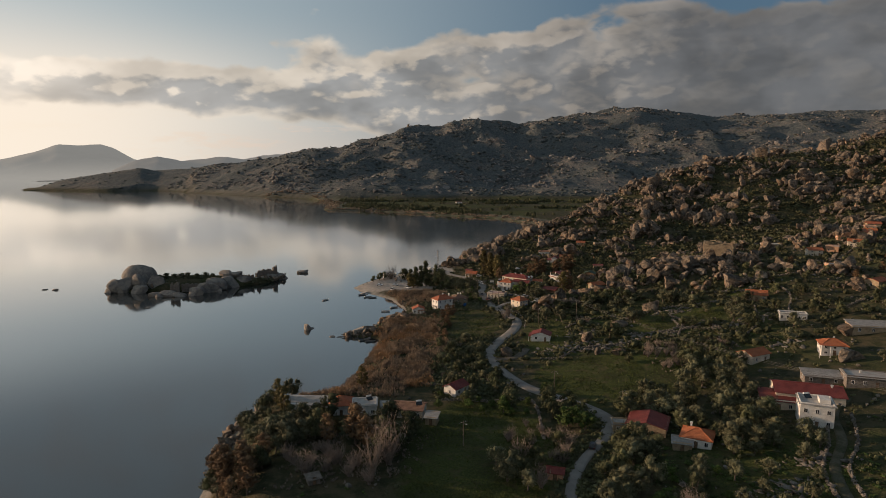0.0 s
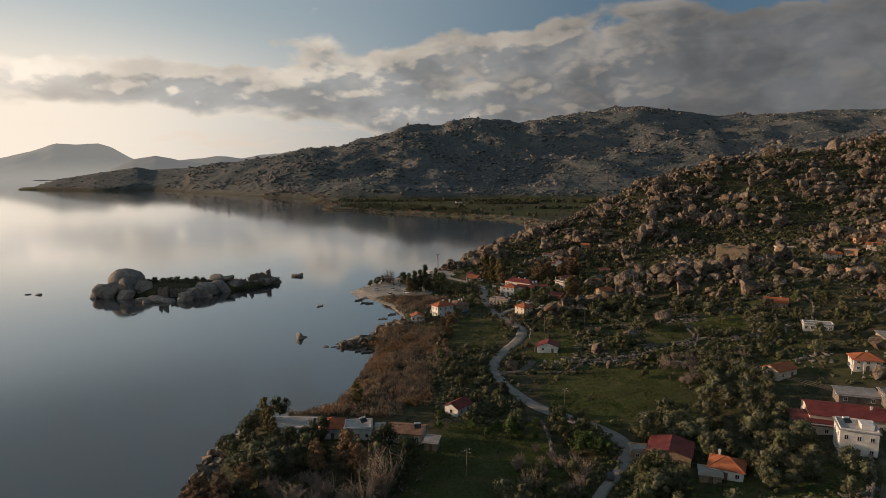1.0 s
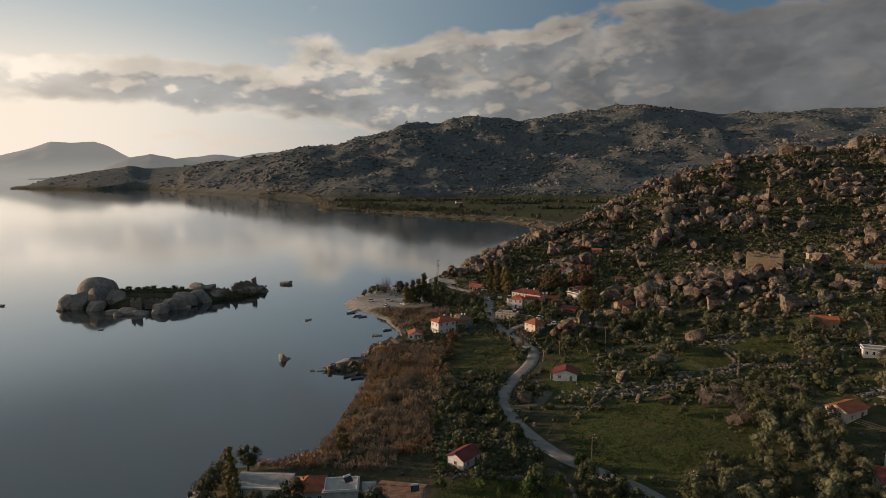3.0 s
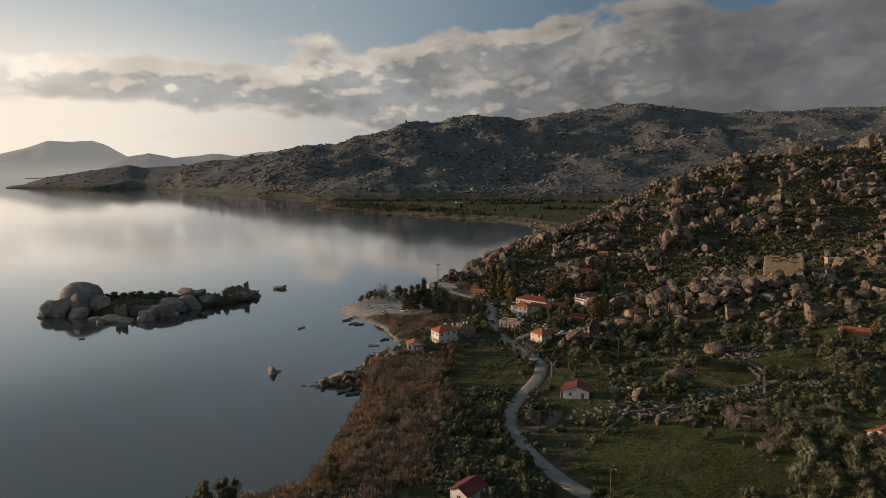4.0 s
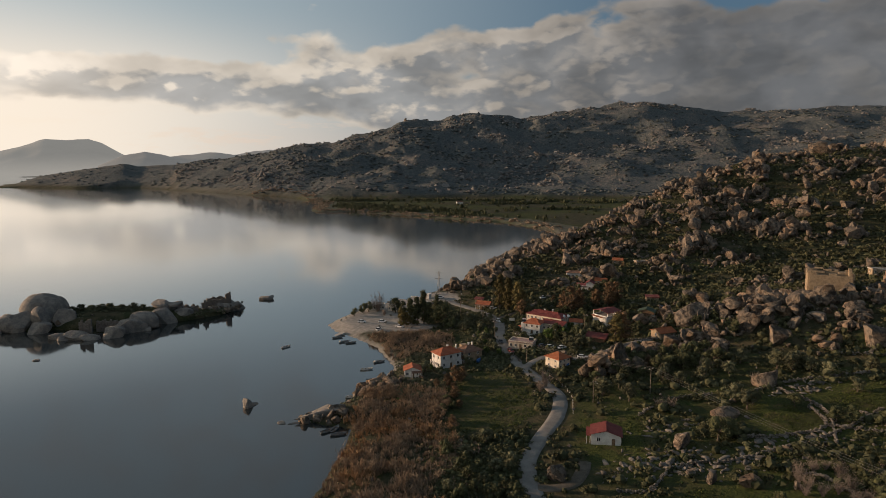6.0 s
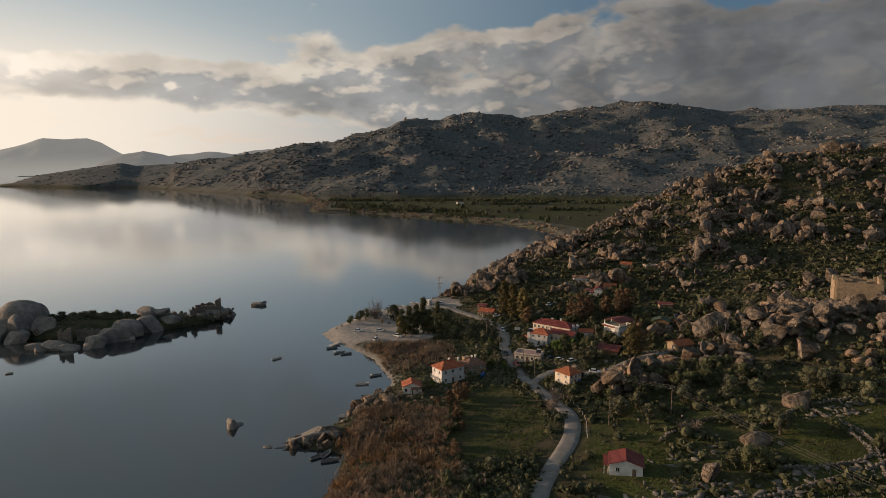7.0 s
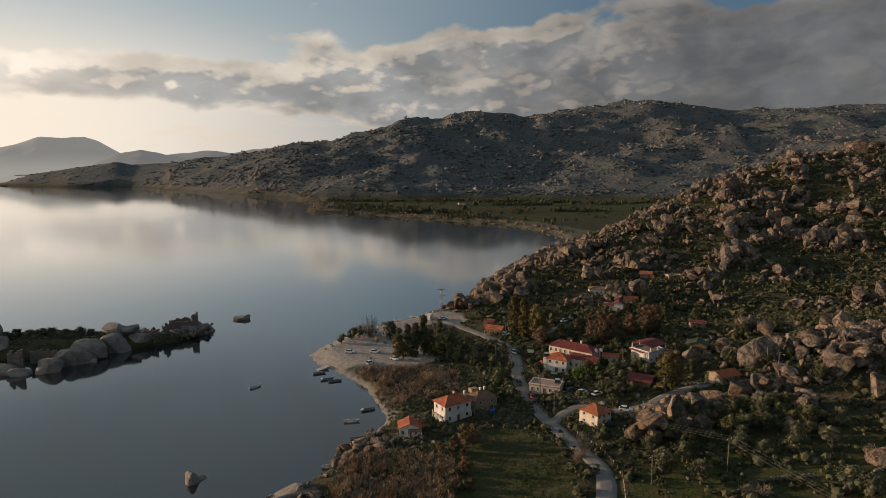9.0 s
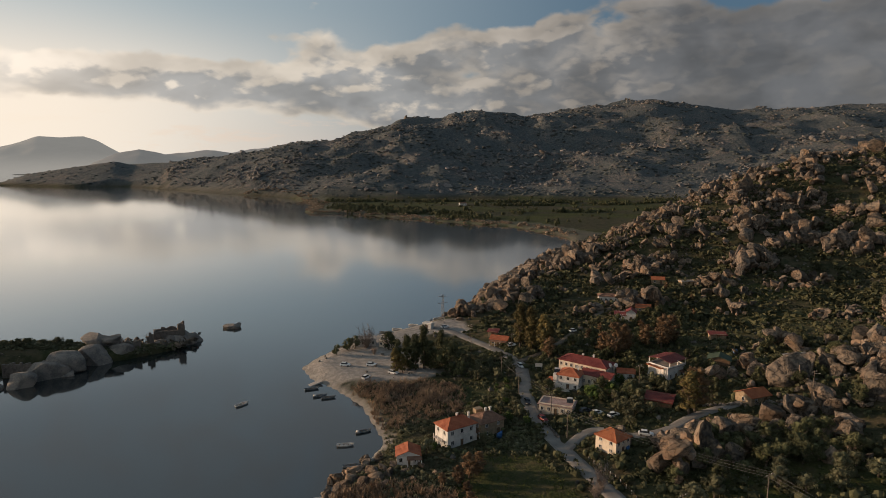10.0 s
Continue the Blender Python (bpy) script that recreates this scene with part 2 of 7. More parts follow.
def brushy(n):
    """Dry brush: greyish tan, pinkish and rusty from clump to clump."""
    p = spot(n)
    c = n.mix(n.ramp(n.noise(p, 0.22, 4, 0.6), 0.36, 0.62), rgb(0.205, 0.158, 0.118), rgb(0.330, 0.248, 0.172))
    rusty = n.math("MULTIPLY", n.ramp(n.noise(p, 0.07, 3), 0.46, 0.64), n.ramp(n.add("ShaderNodeSeparateXYZ", in_0=p).outputs[1], 345, 290, 0.12, 0.75))
    c = n.mix(rusty, c, rgb(0.33, 0.185, 0.08))
    v = n.ramp(island(n), 0, 1, 0.6, 1.3, False)
    return n.mix(1.0, c, n.add("ShaderNodeCombineColor", in_0=v, in_1=v, in_2=v).outputs[0], "MULTIPLY")


def tiles_bump(n):
    x = n.add("ShaderNodeSeparateXYZ", in_0=own(n))
    s = n.math("ABSOLUTE", n.math("SINE", n.math("MULTIPLY", x.outputs[0], 14.0)))
    r = n.math("FRACT", n.math("MULTIPLY", x.outputs[1], 2.8))
    return n.math("ADD", s, n.math("MULTIPLY", r, 0.5))


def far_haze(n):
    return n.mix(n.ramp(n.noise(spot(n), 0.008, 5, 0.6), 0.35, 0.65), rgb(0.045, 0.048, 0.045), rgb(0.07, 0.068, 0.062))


M = {
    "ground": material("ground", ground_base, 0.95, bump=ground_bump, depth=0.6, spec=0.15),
    "water": material("lake_water", rgb(0.013, 0.020, 0.023), water_rough, bump=water_bump, depth=0.002, spec=0.5),
    "rock": material("granite", rock_base, 0.9, bump=lambda n: n.math("ADD", n.math("ADD", n.noise(spot(n), 0.9, 7, 0.65), n.math("MULTIPLY", n.noise(spot(n), 5.0, 4), 0.2)), n.math("MULTIPLY", n.ramp(n.math("ABSOLUTE", n.math("SUBTRACT", n.noise(spot(n), 0.33, 4, 0.6, 0.6), 0.5)), 0.0, 0.035), 0.7)), depth=0.7, spec=0.2),
    "smooth_rock": material("smooth_granite", worn((0.165, 0.152, 0.138), (0.310, 0.272, 0.232), 0.35, 1.6), 0.9, bump=lambda n: n.noise(spot(n), 0.45, 8, 0.68), depth=0.75, spec=0.2),
    "wall_stone": material("lichened_stone", worn((0.095, 0.088, 0.078), (0.19, 0.172, 0.15), 0.5, 3.0, "island"), 0.92, bump=grain(3), depth=0.1),
    "road": material("worn_asphalt", worn((0.165, 0.155, 0.143), (0.245, 0.232, 0.213), 0.25, 4.0), 0.9, bump=grain(6), depth=0.02),
    "dirt": material("trodden_dirt", worn((0.085, 0.072, 0.055), (0.145, 0.125, 0.10), 0.4, 3.0), 0.95, bump=grain(4), depth=0.06),
    # granite of the distant ridge, with haze put into its greyer, paler colour
    "hazed_rock": material("hazed_granite", worn((0.120, 0.122, 0.122), (0.235, 0.212, 0.192), 0.06, 0.4, "island"), 0.95, bump=grain(0.4), depth=1.0, spec=0.1),
    # scrub on the distant hills, lightened and blued to stand in for haze
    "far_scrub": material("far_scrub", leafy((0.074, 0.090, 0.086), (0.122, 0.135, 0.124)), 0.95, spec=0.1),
    "grass_track": material("grassy_track", worn((0.048, 0.052, 0.026), (0.105, 0.095, 0.066), 0.35, 2.2), 0.95, bump=grain(3), depth=0.08),
    "plaster": material("white_plaster", worn((0.52, 0.50, 0.47), (0.72, 0.70, 0.66), 0.5, 5.0), 0.85, bump=grain(8), depth=0.01),
    "cream": material("cream_plaster", worn((0.50, 0.43, 0.34), (0.66, 0.58, 0.47), 0.5, 5.0), 0.85, bump=grain(8), depth=0.01),
    "masonry": material("rubble_masonry", worn((0.25, 0.19, 0.125), (0.37, 0.285, 0.19), 0.9, 3.5), 0.92, bump=grain(2.6), depth=0.12),
    "old_stone": material("grey_rubble_stone", worn((0.12, 0.105, 0.092), (0.21, 0.182, 0.155), 0.9, 3.5), 0.92, bump=grain(2.6), depth=0.12),
    "block": material("orange_block", worn((0.40, 0.22, 0.13), (0.50, 0.30, 0.19), 0.7, 6.0), 0.9, bump=grain(6), depth=0.02),
    "tile": material("terracotta_tiles", worn((0.30, 0.085, 0.042), (0.44, 0.15, 0.075), 0.6, 4.0), 0.8, bump=tiles_bump, depth=0.05),
    "tile_orange": material("orange_tiles", worn((0.29, 0.09, 0.040), (0.40, 0.14, 0.062), 0.6, 4.0), 0.8, bump=tiles_bump, depth=0.05),
    "tile_red": material("red_metal_sheet", worn((0.125, 0.026, 0.023), (0.195, 0.046, 0.038), 0.4, 3.0), 0.65, bump=tiles_bump, depth=0.04),
    "tile_brown": material("weathered_tiles", worn((0.15, 0.085, 0.060), (0.27, 0.16, 0.11), 0.7, 4.0), 0.85, bump=tiles_bump, depth=0.05),
    "sheet": material("grey_roof_sheet", worn((0.21, 0.205, 0.195), (0.34, 0.33, 0.31), 0.5, 3.0), 0.6, bump=tiles_bump, depth=0.03),
    "concrete": material("concrete", worn((0.30, 0.28, 0.26), (0.44, 0.42, 0.39), 0.5, 4.0), 0.9, bump=grain(5), depth=0.02),
    "pinkish": material("faded_screed", worn((0.30, 0.20, 0.18), (0.42, 0.30, 0.27), 0.5, 4.0), 0.9, bump=grain(5), depth=0.02),
    "green_sheet": material("green_roof_sheet", worn((0.035, 0.055, 0.035), (0.06, 0.085, 0.05), 0.5, 3.0), 0.7, bump=tiles_bump, depth=0.03),
    "glass": material("window_glass", worn((0.012, 0.014, 0.016), (0.03, 0.034, 0.038), 0.8, 2.0), 0.12, spec=0.5),
    "frame": material("white_window_frame", worn((0.6, 0.59, 0.57), (0.75, 0.74, 0.72), 1.0, 7.0), 0.6),
    "wood": material("weathered_wood", worn((0.12, 0.075, 0.045), (0.22, 0.145, 0.09), 1.5, 9.0), 0.8, bump=grain(9), depth=0.02),
    "dark_wood": material("dark_timber", worn((0.05, 0.035, 0.025), (0.09, 0.065, 0.045), 1.5, 9.0), 0.8, bump=grain(9), depth=0.02),
    "bark": material("bark", worn((0.07, 0.055, 0.042), (0.14, 0.115, 0.09), 2.0, 9.0), 0.95, bump=grain(7), depth=0.05),
    "twig": material("bare_twigs", worn((0.17, 0.135, 0.112), (0.28, 0.228, 0.19), 0.5, 5.0, "island"), 0.95),
    "olive": material("olive_leaves", leafy((0.066, 0.070, 0.038), (0.130, 0.128, 0.074)), 0.75, spec=0.2),
    "dark_leaf": material("dark_leaves", leafy((0.040, 0.046, 0.022), (0.086, 0.090, 0.042)), 0.75, spec=0.2),
    "green_leaf": material("green_leaves", leafy((0.038, 0.062, 0.014), (0.080, 0.115, 0.030)), 0.75, spec=0.2),
    "rust_leaf": material("rusty_leaves", leafy((0.092, 0.058, 0.032), (0.170, 0.108, 0.058)), 0.8, spec=0.2),
    "gold_leaf": material("yellowing_leaves", leafy((0.072, 0.063, 0.024), (0.138, 0.108, 0.040)), 0.8, spec=0.2),
    "reed": material("dry_reeds", brushy, 0.92, spec=0.12),
    "scrub": material("scrub_leaves", leafy((0.032, 0.037, 0.019), (0.084, 0.084, 0.044)), 0.85, spec=0.15),
    "grass": material("grass_blades", leafy((0.040, 0.056, 0.013), (0.085, 0.100, 0.027)), 0.85, spec=0.15),
    "white_paint": material("white_car_paint", worn((0.68, 0.68, 0.67), (0.78, 0.78, 0.77), 1.0, 5.0), 0.3, spec=0.5),
    "dark_paint": material("dark_car_paint", worn((0.02, 0.022, 0.028), (0.035, 0.036, 0.042), 1.0, 5.0), 0.3, spec=0.5),
    "red_paint": material("dark_red_paint", worn((0.16, 0.02, 0.018), (0.22, 0.035, 0.03), 1.0, 5.0), 0.35, spec=0.5),
    "blue": material("blue_tarpaulin", worn((0.03, 0.10, 0.28), (0.05, 0.15, 0.36), 1.0, 5.0), 0.6, bump=grain(3), depth=0.1),
    "rubber": material("black_rubber", worn((0.012, 0.012, 0.012), (0.025, 0.025, 0.025), 2.0, 9.0), 0.85),
    "steel": material("galvanised_steel", worn((0.22, 0.22, 0.22), (0.36, 0.36, 0.36), 1.5, 8.0), 0.5, 0.7),
    "pole": material("weathered_pole", worn((0.11, 0.09, 0.07), (0.19, 0.16, 0.13), 1.5, 8.0), 0.9),
    "cable": material("cable", worn((0.10, 0.10, 0.10), (0.17, 0.165, 0.16), 1.0, 4.0), 0.7),
    "hull": material("painted_hull", worn((0.10, 0.12, 0.14), (0.26, 0.27, 0.27), 1.2, 6.0, "object"), 0.6),
    "hull_white": material("white_hull", worn((0.48, 0.48, 0.46), (0.68, 0.67, 0.64), 1.2, 6.0), 0.6),
    "pool": material("pool_water", rgb(0.06, 0.22, 0.27), 0.05, bump=grain(2), depth=0.01, spec=0.5),
    "sign": material("sign_board", worn((0.55, 0.50, 0.44), (0.68, 0.63, 0.56), 1.0, 5.0), 0.6),
}


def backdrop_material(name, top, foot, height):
    """Far-off hills with the lit air before them painted as emission: dim surface, faint glow, thicker near the water.
    """
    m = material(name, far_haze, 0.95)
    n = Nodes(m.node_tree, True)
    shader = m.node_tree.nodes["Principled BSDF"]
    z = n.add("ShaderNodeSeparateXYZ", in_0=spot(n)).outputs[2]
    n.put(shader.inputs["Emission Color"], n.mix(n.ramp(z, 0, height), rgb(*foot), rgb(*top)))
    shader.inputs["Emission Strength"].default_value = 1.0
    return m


water_skin = M["water"].node_tree.nodes["Principled BSDF"].inputs
water_skin["IOR"].default_value = 1.5
water_skin["Coat Weight"].default_value, water_skin["Coat Roughness"].default_value, water_skin["Coat IOR"].default_value = 1.0, 0.075, 1.55
# haze glow painted on the farthest hills: top colour, foot colour, height
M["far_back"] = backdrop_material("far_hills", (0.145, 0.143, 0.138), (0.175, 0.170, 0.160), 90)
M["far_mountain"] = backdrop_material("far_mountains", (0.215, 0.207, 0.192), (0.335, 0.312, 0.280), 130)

# ---- the plan: shore, hills and ridges, in metres; y runs ahead, the water lies at z = 0 ----
SHORE_NEAR = [(-120, -420), (-72, -150), (-60, 40), (-58, 150), (-62, 190), (-61, 208), (-56, 222), (-42, 226), (-33, 231), (-30, 243),
              (-27, 266), (-24, 284), (-23, 301), (-31, 304), (-42, 309), (-33, 316), (-26, 327), (-23, 338), (-15, 350), (-12, 360),
              (-16, 373), (-22, 390), (-32, 404), (-44, 417), (-50, 430), (-46, 443), (-38, 459), (-29, 471), (-17, 482), (-4, 494)]
SHORE_FAR = [(11, 513), (25, 536), (34, 557), (48, 594), (65, 633), (100, 700), (140, 768), (150, 810), (152, 857), (135, 900),
             (110, 958), (57, 1000), (-45, 1088), (-115, 1152), (-175, 1152), (-190, 1180), (-205, 1360), (-285, 1550), (-366, 1630),
             (-480, 1690), (-620, 1850), (-860, 2089), (-1400, 2290), (-1500, 2420), (-1100, 2700), (-1100, 3400), (-4200, 3500), (-4500, 5200)]
SHORE = np.array(SHORE_NEAR + SHORE_FAR, float)
# heights of the slopes on a lattice of 100 m, row by row from the south
LATTICE = np.array([
    [-1, 7, 17, 27, 38, 45, 48, 47],
    [7, 4, 13, 29, 46, 60, 67, 69],
    [10, 0, 9, 31, 51, 70, 82, 87],
    [1, 0, 18, 34, 49, 70, 86, 96],
    [-5, 5, 23, 29, 43, 67, 85, 102],
    [-8, 5, 9, 13, 38, 65, 84, 111],
    [-18, 12, 38, 58, 67, 70, 90, 132],
    [-33, -1, 33, 74, 98, 98, 119, 160],
    [-52, -29, -8, 26, 65, 85, 109, 159],
    [-75, -55, -32, -6, 0, -14, 13, 103],
], float)


def shore_distance(x, y):
    """Metres from the waterline, positive on land."""
    x, y = np.asarray(x, float), np.asarray(y, float)
    best, side = np.full(x.shape, 1e12), np.zeros(x.shape)
    for (ax, ay), (bx, by) in zip(SHORE[:-1], SHORE[1:]):
        dx, dy = bx - ax, by - ay
        k = np.clip(((x - ax) * dx + (y - ay) * dy) / (dx * dx + dy * dy), 0, 1)
        d = (x - ax - k * dx) ** 2 + (y - ay - k * dy) ** 2
        best = np.minimum(best, d)
        # crossings of a ray that runs to the east
        over = ((ay > y) != (by > y)) & (x < ax + (y - ay) * dx / (dy if dy else 1e-9))
        side = side + over
    # an odd number of crossings east of a place: it lies west of the shore, in the lake
    return np.where(side % 2 == 1, -1, 1) * np.sqrt(best)


def wave_noise(x, y, seed, size, octaves=4):
    """Smooth value noise in -1..1, by hashing a lattice."""
    total, amount, norm = np.zeros(np.shape(x)), 1.0, 0.0
    for o in range(octaves):
        u, v = np.asarray(x) / size + 17.3 * seed, np.asarray(y) / size - 9.1 * seed
        i, j = np.floor(u), np.floor(v)
        f, g = u - i, v - j
        f, g = f * f * (3 - 2 * f), g * g * (3 - 2 * g)

        def corner(a, b):
            h = np.sin(a * 127.1 + b * 311.7 + seed * 74.7) * 43758.5453
            return (h - np.floor(h)) * 2 - 1

        total = total + amount * ((corner(i, j) * (1 - f) + corner(i + 1, j) * f) * (1 - g) + (corner(i, j + 1) * (1 - f) + corner(i + 1, j + 1) * f) * g)
        norm, amount, size = norm + amount, amount * 0.5, size * 0.5
    return total / norm


def lattice_height(x, y):
    xs, ys = np.arange(-60, 641, 100), np.arange(0, 901, 100)
    top, low = 0.0, 1e-30
    for j, cy in enumerate(ys):
        wy = np.exp(-((y - cy) ** 2) / (2 * 66.0**2))
        for i, cx in enumerate(xs):
            w = wy * np.exp(-((x - cx) ** 2) / (2 * 66.0**2))
            top, low = top + w * LATTICE[j, i], low + w
    return top / low


def ramp(v, a, b):
    k = np.clip((v - a) / (b - a), 0, 1)
    return k * k * (3 - 2 * k)


# far ridges seen from the lake: bearing in degrees, crest height, crest distance, foot distance
MAIN_RIDGE = [(-20, 60, 2300, 2000), (-16, 92, 2250, 1800), (-14, 100, 2250, 1690), (-12, 118, 2300, 1560), (-10, 135, 2330, 1480), (-7.7, 142, 2340, 1420), (-5.7, 168, 2350, 1400),
              (-2.7, 194, 2370, 1400), (-1.2, 207, 2400, 1410), (0.4, 217, 2440, 1420), (2.3, 238, 2500, 1450),
              (4.9, 254, 2550, 1450), (8.3, 250, 2700, 1450), (12.3, 283, 2800, 1450), (18.4, 330, 3000, 1450), (24.2, 270, 3000, 1400),
              (28.3, 278, 3000, 1350), (31.4, 286, 3000, 1350), (36, 270, 3000, 1350), (60, 250, 3000, 1300)]
POINT_RIDGE = [(-32, 2, 2600, 2450), (-31.1, 6, 2640, 2500), (-29.4, 33, 2620, 2420), (-27, 52, 2600, 2300), (-23.8, 74, 2600, 2200), (-23, 62, 2600, 2200),
               (-19.5, 72, 2500, 2050), (-17.7, 87, 2450, 1900), (-14.5, 92, 2400, 1800), (-11, 70, 2350, 1700), (-8, 40, 2300, 1600)]
BACK_RIDGE = [(-26, 60, 3500, 3000), (-24.2, 112, 3500, 3000), (-22.5, 132, 3500, 3000), (-20.8, 108, 3500, 3000), (-17.2, 129, 3450, 2950), (-15.8, 116, 3450, 2900),
              (-13.5, 138, 3400, 2800), (-10, 150, 3300, 2800), (-4, 120, 3300, 2800), (5, 60, 3300, 2800)]
FAR_MOUNTAIN = [(-48, 60, 4550, 4000), (-40, 95, 4550, 4000), (-33.2, 124, 4550, 4000), (-31, 171, 4550, 4000), (-29.5, 216, 4550, 4000), (-28.2, 210, 4550, 4000),
                (-26.5, 218, 4550, 4000), (-25.7, 195, 4550, 4000), (-24.2, 123, 4550, 4000), (-21, 90, 4550, 4000), (-12, 40, 4550, 4000)]


# knolls, spurs and hollows of the boulder hill: x, y, rise and half width
KNOLLS = [(268, 654, 7, 20), (296, 655, 7, 22), (322, 704, 5, 26), (384, 714, 5, 24), (190, 570, 8, 17), (186, 524, 3.5, 14), (130, 594, 5, 18), (152, 594, 4, 18), (55, 532, 4.5, 13),
          (134, 360, 2.5, 12), (135, 448, -4, 20), (324, 505, -3, 26), (210, 500, -3.5, 18), (250, 600, -4, 16), (165, 545, -3, 14)]


def ridge_height(x, y, table, rough, seed):
    t = np.array(table, float)
    bearing, r = np.degrees(np.arctan2(x, y)), np.hypot(x, y)
    top, crest, foot = (np.interp(bearing, t[:, 0], t[:, k], left=0 if k == 1 else None, right=0 if k == 1 else None) for k in (1, 2, 3))
    k = (r - foot) / np.maximum(crest - foot, 1)
    rise = np.clip(k, 0, 1)
    shape = 0.62 * rise + 0.38 * rise * rise * (3 - 2 * rise)
    shape = np.where(k > 1, np.clip(1 - (k - 1) * 0.8, 0, 1), shape)
    # spurs and gullies, calm at the crest line so that the skyline keeps its heights
    fold = (0.75 * wave_noise(x, y, seed, 340, 5) + 0.35 * wave_noise(x, y, seed + 20, 90, 4)) * rough * np.clip(4 * rise * (1 - rise), 0.0, 1) * np.minimum(top / 120, 1.3)
    knobs = np.clip(wave_noise(x, y, seed + 40, 70, 4), -0.2, 1) * 0.34 * rough * ramp(k, 0.05, 0.4) * np.minimum(top / 150, 1.2)
    return np.where(k > 0, np.maximum(top * shape + fold + knobs, 0), 0)


def ground_height(x, y):
    x, y = np.asarray(x, float), np.asarray(y, float)
    sd = shore_distance(x, y)
    near = np.maximum(lattice_height(np.minimum(x, 640), np.clip(y, 0, 900)), 2.5)
    near = near + 7.0 * np.exp(-((x - 163) ** 2 + (y - 372) ** 2) / (2 * 26**2)) + 9.0 * np.exp(-((x - 224) ** 2 + (y - 624) ** 2) / (2 * 24**2))
    for kx, ky, up, size in KNOLLS:
        near = near + up * np.exp(-((x - kx) ** 2 + (y - ky) ** 2) / (2 * size**2))
    slope = ramp(near, 9, 40)
    near = near + slope * (wave_noise(x, y, 3, 46, 4) * 5.0 + wave_noise(x, y, 5, 15, 3) * 1.8) + (1 - slope) * wave_noise(x, y, 7, 30, 3) * 0.45
    plain = 2.2 + 1.2 * wave_noise(x, y, 11, 150, 3) + ramp(x, 300, 900) * 25
    z = near + (plain - near) * ramp(y + 0.15 * (x - 150), 830, 960)
    cap = (0.35 + 0.30 * np.maximum(sd, 0) + 0.0014 * np.maximum(sd, 0) ** 2)
    z = np.minimum(z, cap)
    far = np.maximum(ridge_height(x, y, MAIN_RIDGE, 46, 1), ridge_height(x, y, POINT_RIDGE, 22, 2))
    far = far + np.where(far > 60, 11.0 * np.exp(-((x + 62) ** 2 + (y - 2392) ** 2) / (2 * 34**2)) + 7.0 * np.exp(-((x - 20) ** 2 + (y - 2420) ** 2) / (2 * 40**2)), 0)
    z = np.maximum(z, far)
    deep = np.maximum(sd * 0.22, -9.0)
    return np.where(sd > 0, z, np.where((np.hypot(x, y) > 2300) & (far > 1.0), far, deep))



# ---- building helpers ----
def mesh_of(name, verts, faces, mat, smooth=False):
    """A mesh from numpy arrays of places and of triangles or quads."""
    me = bpy.data.meshes.new(name)
    verts, faces = np.asarray(verts, np.float32), np.asarray(faces, np.int32)
    k = faces.shape[1]
    me.vertices.add(len(verts)), me.loops.add(faces.size), me.polygons.add(len(faces))
    me.vertices.foreach_set("co", verts.ravel())
    me.loops.foreach_set("vertex_index", faces.ravel())
    me.polygons.foreach_set("loop_start", np.arange(0, faces.size, k, dtype=np.int32))
    me.polygons.foreach_set("use_smooth", np.full(len(faces), smooth))
    me.materials.append(M[mat])
    me.update()
    me.validate()
    return me


def part(name, bm, mat, parent=None, label="", smooth=False):
    """Links a bmesh as one mesh object, under a thing or a part."""
    me = bpy.data.meshes.new(name)
    bm.normal_update()
    bm.to_mesh(me)
    bm.free()
    if smooth:
        me.polygons.foreach_set("use_smooth", np.ones(len(me.polygons), bool))
    me.materials.append(M[mat])
    ob = new(name, me)
    if parent:
        ob.parent = parent
    return tagged(ob, label) if label else ob


def piece(name, me, parent, m=None):
    ob = new(name, me)
    ob.parent = parent
    if m is not None:
        ob.matrix_local = m
    return ob


def thing(name, label, category, x, y, z, turn=0.0, group=""):
    ob = new(name)
    ob.matrix_world = pose(x, y, z, 0, 0, turn)
    ob.empty_display_size = 0.5
    return tagged(ob, label, category, group)


def box(bm, x0, x1, y0, y1, z0, z1, bevel=0.0):
    r = bmesh.ops.create_cube(bm, size=1.0, matrix=Matrix.Translation(((x0 + x1) / 2, (y0 + y1) / 2, (z0 + z1) / 2)) @ Matrix.Diagonal((x1 - x0, y1 - y0, z1 - z0, 1)))
    if bevel:
        edges = list({e for v in r["verts"] for e in v.link_edges})
        bmesh.ops.bevel(bm, geom=edges, offset=bevel, segments=1, affect="EDGES")
    return bm


def boxed(*args, **kw):
    return box(bmesh.new(), *args, **kw)


def tube(bm, a, b, r0, r1=None, sides=6):
    a, b = Vector(a), Vector(b)
    d = b - a
    m = Matrix.Translation((a + b) / 2) @ d.to_track_quat("Z", "Y").to_matrix().to_4x4()
    bmesh.ops.create_cone(bm, cap_ends=True, segments=sides, radius1=r0, radius2=r0 if r1 is None else r1, depth=d.length, matrix=m)
    return bm


def prism(bm, outline, thick):
    """A flat or sloping plate: outline of places, thickened downwards."""
    top = [bm.verts.new(p) for p in outline]
    low = [bm.verts.new((p[0], p[1], p[2] - thick)) for p in outline]
    bm.faces.new(top)
    bm.faces.new(low[::-1])
    n = len(outline)
    for i in range(n):
        bm.faces.new((top[i], low[i], low[(i + 1) % n], top[(i + 1) % n]))
    return bm


def land(x, y):
    return float(ground_height(np.array([x]), np.array([y]))[0])


